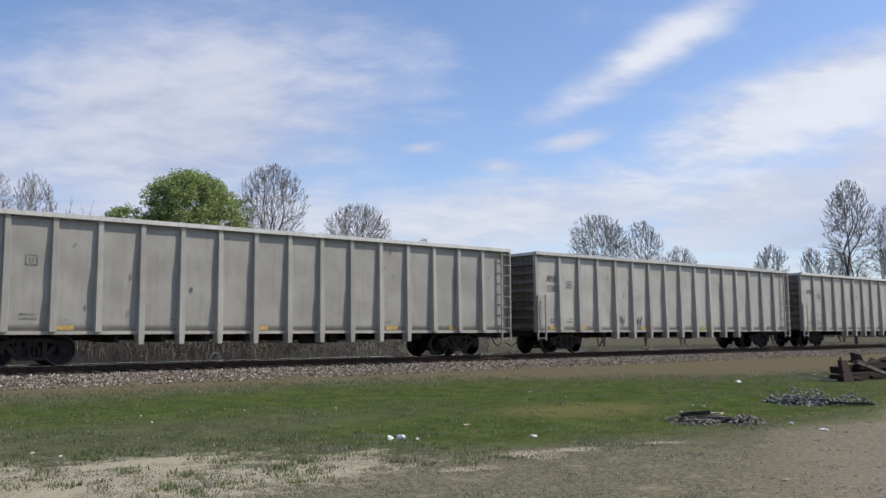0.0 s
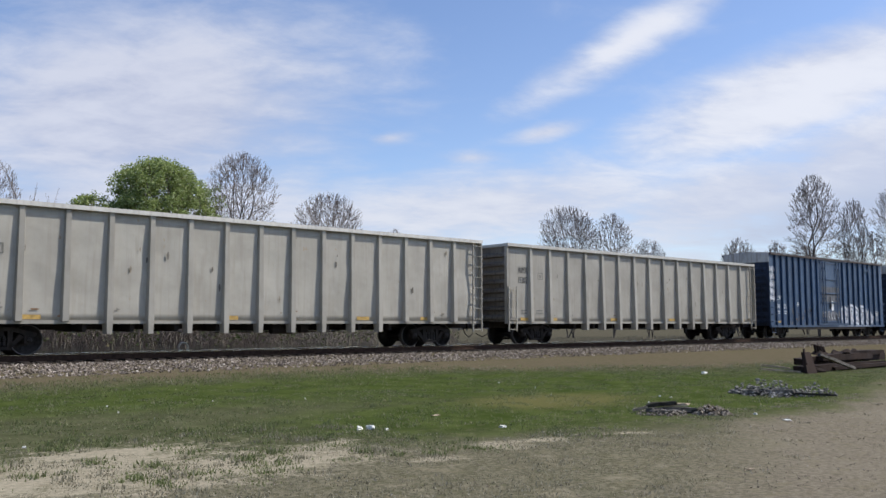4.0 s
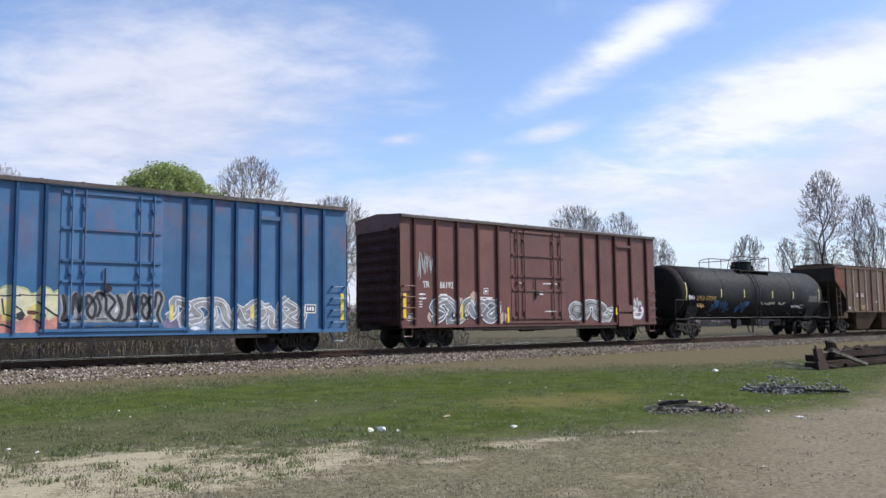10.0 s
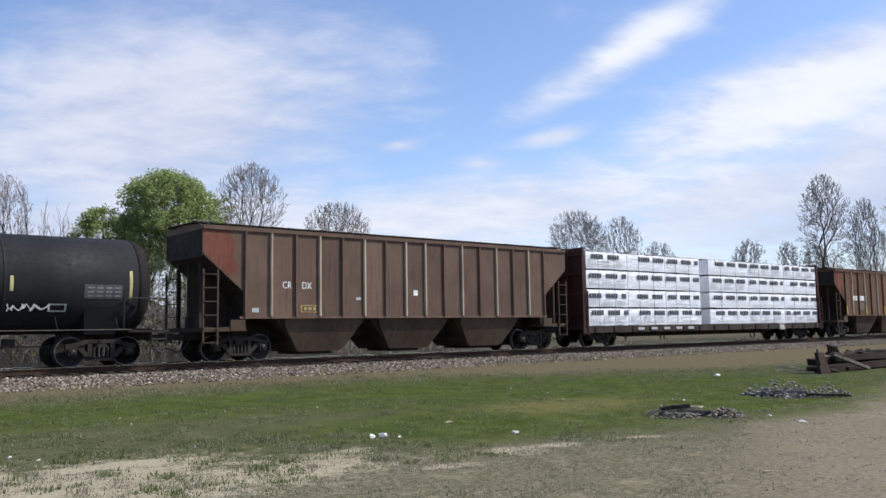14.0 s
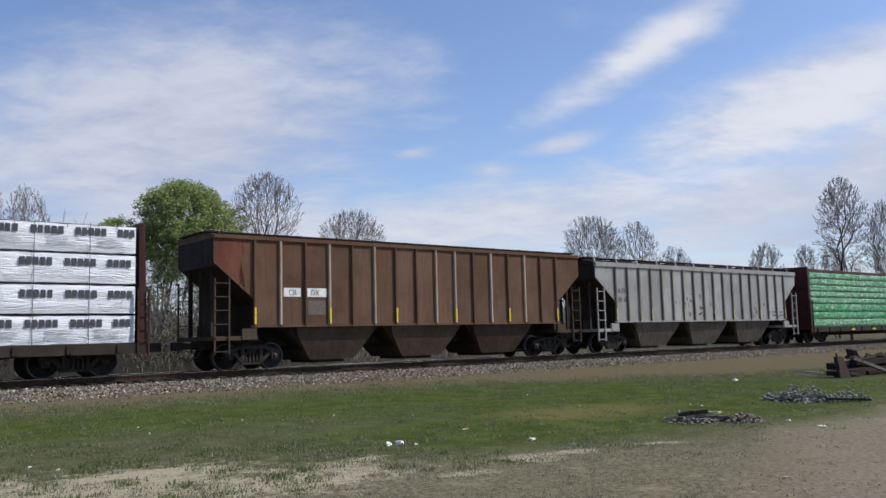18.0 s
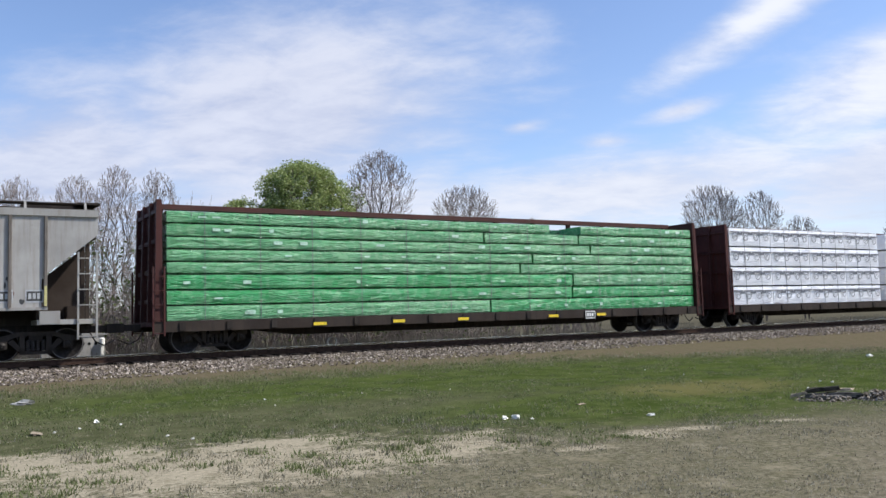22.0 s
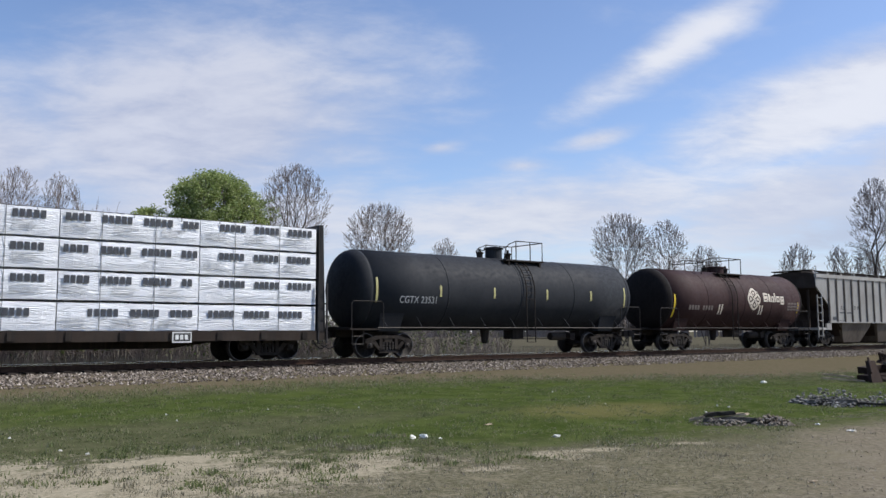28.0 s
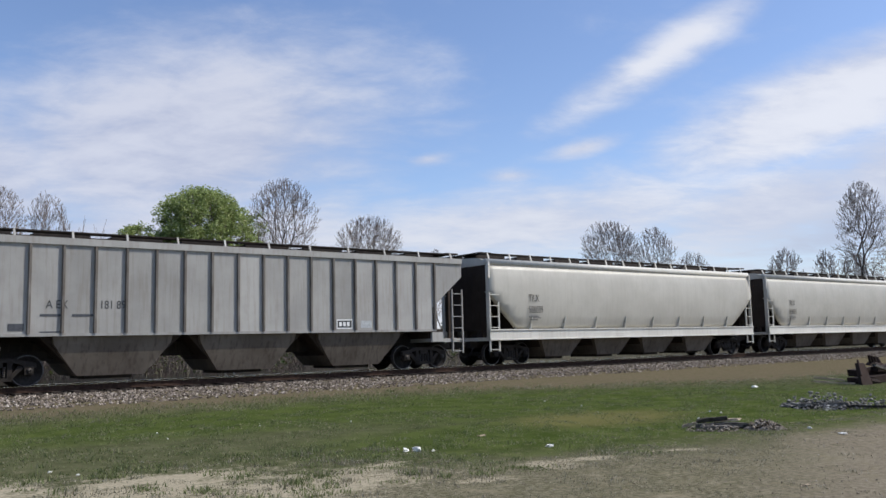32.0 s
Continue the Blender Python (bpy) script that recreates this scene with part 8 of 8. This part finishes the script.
def ground_thing(name, label, category):
    ob = tagged(new(name), label, category)
    ob.matrix_world = TRACK
    return ob


def rubble(name, parent, u, n, su, sn, height, count, size, seed, material):
    """A spread of small stones, heaped towards its middle."""
    def where(r):
        a, q = r.uniform(0, 6.283), math.sqrt(r.random())
        return u + math.cos(a) * su * q, n + math.sin(a) * sn * q, rise(n) + height * (1 - q * q) * r.random()
    ob = stones(name, count, where, size, seed, "", "", material)
    ob.parent = parent
    return ob


def rock(parent, u, n, z, r, rnd):
    """One broken rock."""
    bm = bmesh.new()
    bmesh.ops.create_icosphere(bm, subdivisions=1, radius=1.0)
    sx, sy, sz = r * rnd.uniform(0.8, 1.3), r * rnd.uniform(0.7, 1.1), r * rnd.uniform(0.55, 0.85)
    for v in bm.verts:
        k = rnd.uniform(0.75, 1.12)
        v.co = Vector((u + v.co.x * sx * k, n + v.co.y * sy * k, z + sz * 0.6 + v.co.z * sz * k))
    part("rock", bm, ROCK_PLAIN, parent)


ROCK_PLAIN = plain("blue_grey_stone", (0.20, 0.19, 0.172), 0.9, 0.0, 0.65, 4.0)


def build_debris():
    rnd = random.Random(31)
    pile = ground_thing("debris_pile", "low ragged heap of rotten ties and dirt on grass", "debris pile")
    for a, b, w, h, mat in (((12.6, 9.15, 0.10), (12.95, 8.75, 0.16), 0.13, 0.07, DARK_WOOD), ((12.6, 9.15, 0.02), (13.1, 8.45, 0.05), 0.15, 0.08, OLD_WOOD), ((12.55, 9.0, 0.0), (12.8, 8.55, 0.02), 0.1, 0.07, OLD_WOOD),
                           ((12.5, 9.35, 0.02), (12.6, 9.1, 0.09), 0.06, 0.05, PALE_WOOD), ((12.85, 8.95, 0.12), (13.1, 8.6, 0.15), 0.17, 0.04, PALE_WOOD), ((13.0, 8.6, 0.02), (13.2, 8.2, 0.04), 0.1, 0.06, DARK_WOOD)):
        bm = bmesh.new()
        rough_beam(bm, a, b, w, h, rnd)
        part("broken_tie", bm, mat, pile)
    tagged(rubble("loose_rubble", pile, 12.8, 8.85, 0.55, 0.5, 0.12, 260, (0.015, 0.04), 5, PEBBLE), kind="stuff")
    tagged(rubble("dirt_mound", pile, 13.2, 8.2, 0.32, 0.34, 0.17, 380, (0.02, 0.05), 15, PEBBLE), kind="stuff")
    pile = ground_thing("stone_heap", "heap of blue-grey rocks with slim weathered logs", "stone heap")
    for a, b, w, h, mat in (((17.5, 10.1, 0.03), (17.95, 9.1, 0.07), 0.11, 0.08, OLD_WOOD), ((17.9, 9.2, 0.04), (18.3, 8.35, 0.03), 0.06, 0.05, DARK_WOOD), ((17.4, 9.9, 0.0), (17.75, 9.1, 0.01), 0.1, 0.06, DARK_WOOD)):
        bm = bmesh.new()
        rough_beam(bm, a, b, w, h, rnd, 7)
        part("old_log", bm, mat, pile)
    for k in range(280):
        a, q = rnd.uniform(0, 6.283), math.sqrt(rnd.random())
        if k < 200:
            e, f, z = math.cos(a) * 0.8 * q, math.sin(a) * 0.6 * q, 0.36 * (1 - q * q) * rnd.random()
            u, n = 18.05 + 0.414 * e + 0.9 * f, 9.85 - 0.91 * e + 0.4 * f
        else:
            e, f, z = math.cos(a) * 0.42 * q, math.sin(a) * 0.4 * q, 0.27 * (1 - q * q) * rnd.random()
            u, n = 18.55 + 0.414 * e + 0.9 * f, 8.9 - 0.91 * e + 0.4 * f
        rock(pile, u, n, rise(n) + z, rnd.uniform(0.026, 0.052), rnd)
    tagged(rubble("rock_rubble", pile, 18.1, 9.7, 0.85, 0.9, 0.16, 300, (0.025, 0.06), 6, ROCK_MAT), kind="stuff")


def build_scrap():
    """Rusty steel scrap beside the track."""
    scrap = ground_thing("rusty_scrap_frame", "heap of rusty steel beams and plates on the grass", "scrap metal")
    rnd = random.Random(3)
    ax = lambda k, off=0.0, z=0.0: (26.4 + 6.6 * k + 0.62 * off, 13.05 - 0.1 * k + 0.78 * off, z)
    for k0, k1, off, w, h, z in ((0.0, 1.0, 0.35, 0.5, 0.22, 0.02), (0.05, 1.0, 0.75, 0.35, 0.26, 0.22), (0.22, 0.78, 0.45, 0.45, 0.22, 0.34), (0.3, 1.0, 0.0, 0.2, 0.12, 0.04), (0.5, 0.95, 0.65, 0.5, 0.16, 0.45)):
        bm = bmesh.new()
        rough_beam(bm, ax(k0, off, z), ax(k1, off, z + rnd.uniform(-0.03, 0.06)), w, h, rnd, 7)
        part("scrap_beam", bm, RUST, scrap)
    bm = bmesh.new()
    a, b, c, d = ax(0.0, -0.25, 0.0), ax(0.085, -0.35, 0.0), ax(0.075, 0.05, 0.66), ax(0.02, 0.1, 0.66)
    solid(bm, [a, b, c, d], [tuple(Vector(p) + Vector((0.12, 0.16, 0))) for p in (a, b, c, d)])
    part("end_plate", bm, RUST, scrap)
    for p, q, r in ((ax(0.09, -0.1, 0.1), ax(0.17, -0.15, 0.02), 0.09), (ax(0.0, -0.2, 0.3), ax(0.02, 0.1, 0.75), 0.035)):
        bm = bmesh.new()
        rod(bm, p, q, r, 8)
        part("bent_bar", bm, RUST, scrap)
    bm = bmesh.new()
    rough_beam(bm, ax(0.13, -0.2, 0.55), ax(0.44, -0.5, 0.05), 0.16, 0.1, rnd)
    part("leaning_bar", bm, OLD_WOOD, scrap)
    for k, off, z in ((0.18, 0.2, 0.62), (0.25, 0.4, 0.6), (0.42, 0.5, 0.58), (0.52, 0.4, 0.6), (0.63, 0.55, 0.58), (0.72, 0.5, 0.52)):
        bm = bmesh.new()
        p = Vector(ax(k, off, z))
        ring = [p + Vector((math.cos(i * 1.05) * rnd.uniform(0.15, 0.4), math.sin(i * 1.05) * rnd.uniform(0.12, 0.28), rnd.uniform(-0.1, 0.02))) for i in range(6)]
        top = [v * 0.4 + (p + Vector((0, 0, rnd.uniform(0.08, 0.24)))) * 0.6 for v in ring]
        solid(bm, ring, top)
        part("rusted_chunk", bm, RUST, scrap)
    bm = bmesh.new()
    for k in range(4):
        rod(bm, ax(0.15 + 0.03 * k, 0.15, 0.65), ax(0.13 + 0.035 * k, 0.1 + 0.05 * k, 0.9 - 0.03 * k), 0.045, 6)
    part("upright_stub", bm, RUST, scrap)
    for p, q in (((25.2, 13.9, 0.12), (26.3, 13.15, 0.02)), ((26.0, 14.3, 0.2), (26.6, 13.6, 0.1))):
        stick = tagged(new("loose_stick"), "pale stick leaning on the rusty scrap", "stick")
        stick.matrix_world = TRACK
        bm = bmesh.new()
        rough_beam(bm, p, q, 0.07, 0.06, rnd)
        part("shaft", bm, PALE_WOOD, stick)


def crumple(name, u, n, size, seed, label, mat=PAPER):
    """A crumpled scrap of paper or plastic."""
    rnd = random.Random(seed)
    bm = bmesh.new()
    bmesh.ops.create_icosphere(bm, subdivisions=2, radius=1.0)
    for v in bm.verts:
        k = rnd.uniform(0.35, 1.25)
        v.co = Vector((v.co.x * size[0] * k, v.co.y * size[1] * k, max(v.co.z * size[2] * k, -0.01)))
    ob = part(name, bm, mat)
    ob.matrix_world = Matrix.Translation(at(u, n, ground_height(u, n) + 0.012)) @ pose(0, 0, 0, 0, 0, rnd.uniform(0, 360))
    return tagged(ob, label, "litter")


def build_litter():
    crumple("paper_litter", 7.36, 10.55, (0.055, 0.045, 0.045), 1, "crumpled white paper lying on the grass")
    crumple("paper_litter", 7.49, 10.44, (0.115, 0.05, 0.06), 2, "crumpled white paper lying on the grass")
    crumple("paper_litter", 9.4, 11.2, (0.12, 0.05, 0.02), 3, "flat pale scrap of paper on the grass", PALE_WOOD)
    crumple("paper_litter", 23.7, 14.95, (0.12, 0.1, 0.07), 4, "small white scrap near the bank")
    crumple("paper_litter", 13.25, 6.86, (0.09, 0.04, 0.015), 5, "torn white plastic scrap on the dirt")
    crumple("paper_litter", 13.76, 7.7, (0.05, 0.03, 0.02), 6, "small white scrap on the dirt")
    crumple("paper_litter", 2.22, 14.8, (0.07, 0.06, 0.06), 7, "small white scrap on the grass")
    crumple("paper_litter", 1.25, 13.9, (0.2, 0.09, 0.03), 8, "flat pale scrap of paper on the grass", PALE_WOOD)
    crumple("paper_litter", 9.15, 9.3, (0.07, 0.05, 0.04), 9, "small white scrap on the grass")
    crumple("paper_litter", 1.5, 19.3, (0.3, 0.2, 0.08), 10, "pale stone-grey scrap on the grass", CONCRETE)
    crumple("paper_litter", 8.6, 4.9, (0.08, 0.02, 0.012), 12, "pale splinter on the dirt", PALE_WOOD)
    rnd = random.Random(40)
    for i in range(16):
        u, n = rnd.uniform(0.5, 16), rnd.uniform(9.5, 17)
        crumple("litter_scrap", u, n, (rnd.uniform(0.015, 0.03), rnd.uniform(0.012, 0.028), 0.02), 100 + i, "tiny white scrap in the grass")
    # the white plastic loop by the far rail
    bag = tagged(new("plastic_scrap"), "white plastic loop and scrap beside the far rail", "litter")
    bag.matrix_world = TRACK
    bm = bmesh.new()
    pts = [(12.35 + math.cos(a) * 0.17, 28.55, 0.74 + math.sin(a) * 0.17) for a in [i * 0.5 - 0.4 for i in range(11)]]
    for a, b in zip(pts, pts[1:]):
        rod(bm, a, b, 0.035, 6)
    part("loop", bm, PAPER, bag)
    bm = bmesh.new()
    rough_beam(bm, (12.45, 28.5, 0.56), (13.0, 28.6, 0.58), 0.12, 0.07, rnd)
    part("scrap", bm, PAPER, bag)


def build_wall():
    """A low concrete footing with four drain holes, beyond the track."""
    wall = ground_thing("concrete_footing", "low stained concrete footing with four round holes", "concrete footing")
    bm = bmesh.new()
    box(bm, 3.2, 5.35, 33.8, 34.3, -0.05, 1.24)
    part("block", bm, CONCRETE, wall)
    bm = bmesh.new()
    box(bm, 3.1, 5.45, 33.75, 34.35, 1.24, 1.31)
    part("coping", bm, CONCRETE, wall)
    for i in range(4):
        bm = bmesh.new()
        turned(bm, [(33.79, 0.055), (33.81, 0.055)], "y", (4.38 + i * 0.22, 0, 0.93), 12)
        part("drain_hole", bm, HOLE, wall)
    bm = bmesh.new()
    turned(bm, [(0.86, 0.03), (0.88, 0.1), (1.1, 0.1), (1.14, 0.04)], "z", (5.25, 33.65, 0), 10)
    box(bm, 5.2, 5.3, 33.6, 33.8, 0.0, 0.88)
    part("white_cap", bm, PAPER, wall)


DRY_BLADE = leaf_material("straw_blades", (0.15, 0.135, 0.09), (0.27, 0.248, 0.175), (0.45, 0.41, 0.31))


def blades(name, tufts, material, label, seed, wide=(0.007, 0.014)):
    """Blades of grass as one object; tufts are rows of (u, n, height, count, spread)."""
    rnd = np.random.RandomState(seed)
    t = np.array([(*at(u, n, ground_height(u, n) - 0.008), h, c, sp) for u, n, h, c, sp in tufts])
    t = np.repeat(t, t[:, 4].astype(int), axis=0)
    k = len(t)
    a = rnd.uniform(0, 2 * math.pi, k)
    d = np.stack((np.cos(a), np.sin(a), np.zeros(k)), 1)
    side = np.stack((-d[:, 1], d[:, 0], np.zeros(k)), 1) * rnd.uniform(*wide, (k, 1))
    foot = t[:, :3] + np.concatenate((rnd.normal(0, 1, (k, 2)) * t[:, 5:6], np.zeros((k, 1))), 1)
    tall = t[:, 3:4] * rnd.uniform(0.55, 1.3, (k, 1))
    tip = foot + d * tall * rnd.uniform(0.2, 0.9, (k, 1)) + np.array((0, 0, 1)) * tall
    verts = np.stack((foot - side, foot + side, tip), 1).reshape(-1, 3)
    me = bpy.data.meshes.new(name)
    me.from_pydata(verts.tolist(), [], np.arange(3 * k).reshape(-1, 3).tolist())
    me.materials.append(material)
    return tagged(new(name, me), label, "grass", kind="stuff")


def turf_edge(u):
    """Where the turf ends at the sandy bank."""
    return 21.4 - 0.4 * min(max(u - 17, 0), 12)


def build_grass():
    rnd = random.Random(17)
    rows, straw = [], []
    for _ in range(52000):
        u = -3 + 40 * rnd.random() ** 1.5
        n = rnd.uniform(7.5 + max(u - 16, 0) * 0.3, turf_edge(u))
        patch = noise.noise(Vector((u * 0.9, n * 0.9, 7))) + 0.6 * noise.noise(Vector((u * 2.6, n * 2.6, 3)))
        if n > u * 1.4 + 21.5 or patch < -0.1 and rnd.random() < 0.75 or n < (11.4 if u < 6.5 else 8.6) and patch < 0.22:
            continue
        (rows if rnd.random() < 0.82 else straw).append((u, n, rnd.uniform(0.014, 0.034) * (1.0 + max(patch, 0)), 5, 0.07))
    for _ in range(420):      # taller weeds
        u = -2 + 32 * rnd.random() ** 1.4
        n = rnd.uniform(8.5, turf_edge(u) - 0.6)
        rows.append((u, n, rnd.uniform(0.05, 0.09), 18, 0.08))
    for _ in range(230):      # clumps on the sand
        u, n = rnd.uniform(-3.5, 7.5), rnd.uniform(7.6, 12.0)
        w = rnd.uniform(0.05, 0.13)
        (rows if rnd.random() < 0.6 else straw).append((u, n, rnd.uniform(0.025, 0.075), int(20 + 260 * w), w))
    for _ in range(90):      # weeds in the lot and on the worn ground
        u, n = rnd.uniform(2, 22), rnd.uniform(3.5, 8.5)
        straw.append((u, n, rnd.uniform(0.02, 0.05), 22, 0.07))
    for _ in range(26000):     # thin dry blades on the worn ground
        u, n = rnd.uniform(1, 19), rnd.uniform(4.0, 10.4)
        if n < 0.5 * min(u, 14) + 1.0 or u > 7.5 and n > 8.5 or noise.noise(Vector((u * 0.8, n * 0.8, 2))) < -0.2:
            continue
        straw.append((u, n, rnd.uniform(0.010, 0.032), 4, 0.05))
    for _ in range(2600):      # ragged edge of the turf along the bank
        u = -6 + 60 * rnd.random() ** 1.3
        n = turf_edge(u) + rnd.gauss(-0.1, 0.6)
        (rows if rnd.random() < 0.6 else straw).append((u, n, rnd.uniform(0.04, 0.10), 9, 0.12))
    blades("grass", rows, GRASS_BLADE, "short patchy spring grass and weeds", 17)
    blades("dry_grass", straw, DRY_BLADE, "sparse straw-coloured dead grass on the worn dirt", 18, (0.005, 0.010))

    def lot(r):
        u, n = r.uniform(1, 22), r.uniform(1.5, 8.5)
        return u, n, ground_height(u, n) + 0.002
    gravel = stones("gravel", 5000, lot, (0.005, 0.013), 19, "scattered tan gravel on the dirt", "gravel", PEBBLE)
    gravel.matrix_world = TRACK


build_debris()
build_scrap()
build_litter()
build_wall()
build_grass()
# ---- the train rolls by ----
def train_place(s, t):
    return s - SPEED * (t - 16) - SLOW * (t - 16) ** 2


def motions():
    stops = (0, 4, 8, 12, 16, 20, 24, 28, 32)
    for thing, s in CARS:
        walk(thing, [(t, Matrix.Translation(at(train_place(s, t), TRACK_N, RAIL_Z)) @ pose(0, 0, 0, 0, 0, TRACK_TURN)) for t in stops])
    spins = [i / 15 for i in range(481)]
    for wheel, dx in WHEELS:
        walk(wheel, [(t, Matrix.Translation((dx, 0, 0.44)) @ Matrix.Rotation(-(SPEED * t + SLOW * (t * t - 32 * t)) / 0.44, 4, "Y")) for t in spins])


motions()
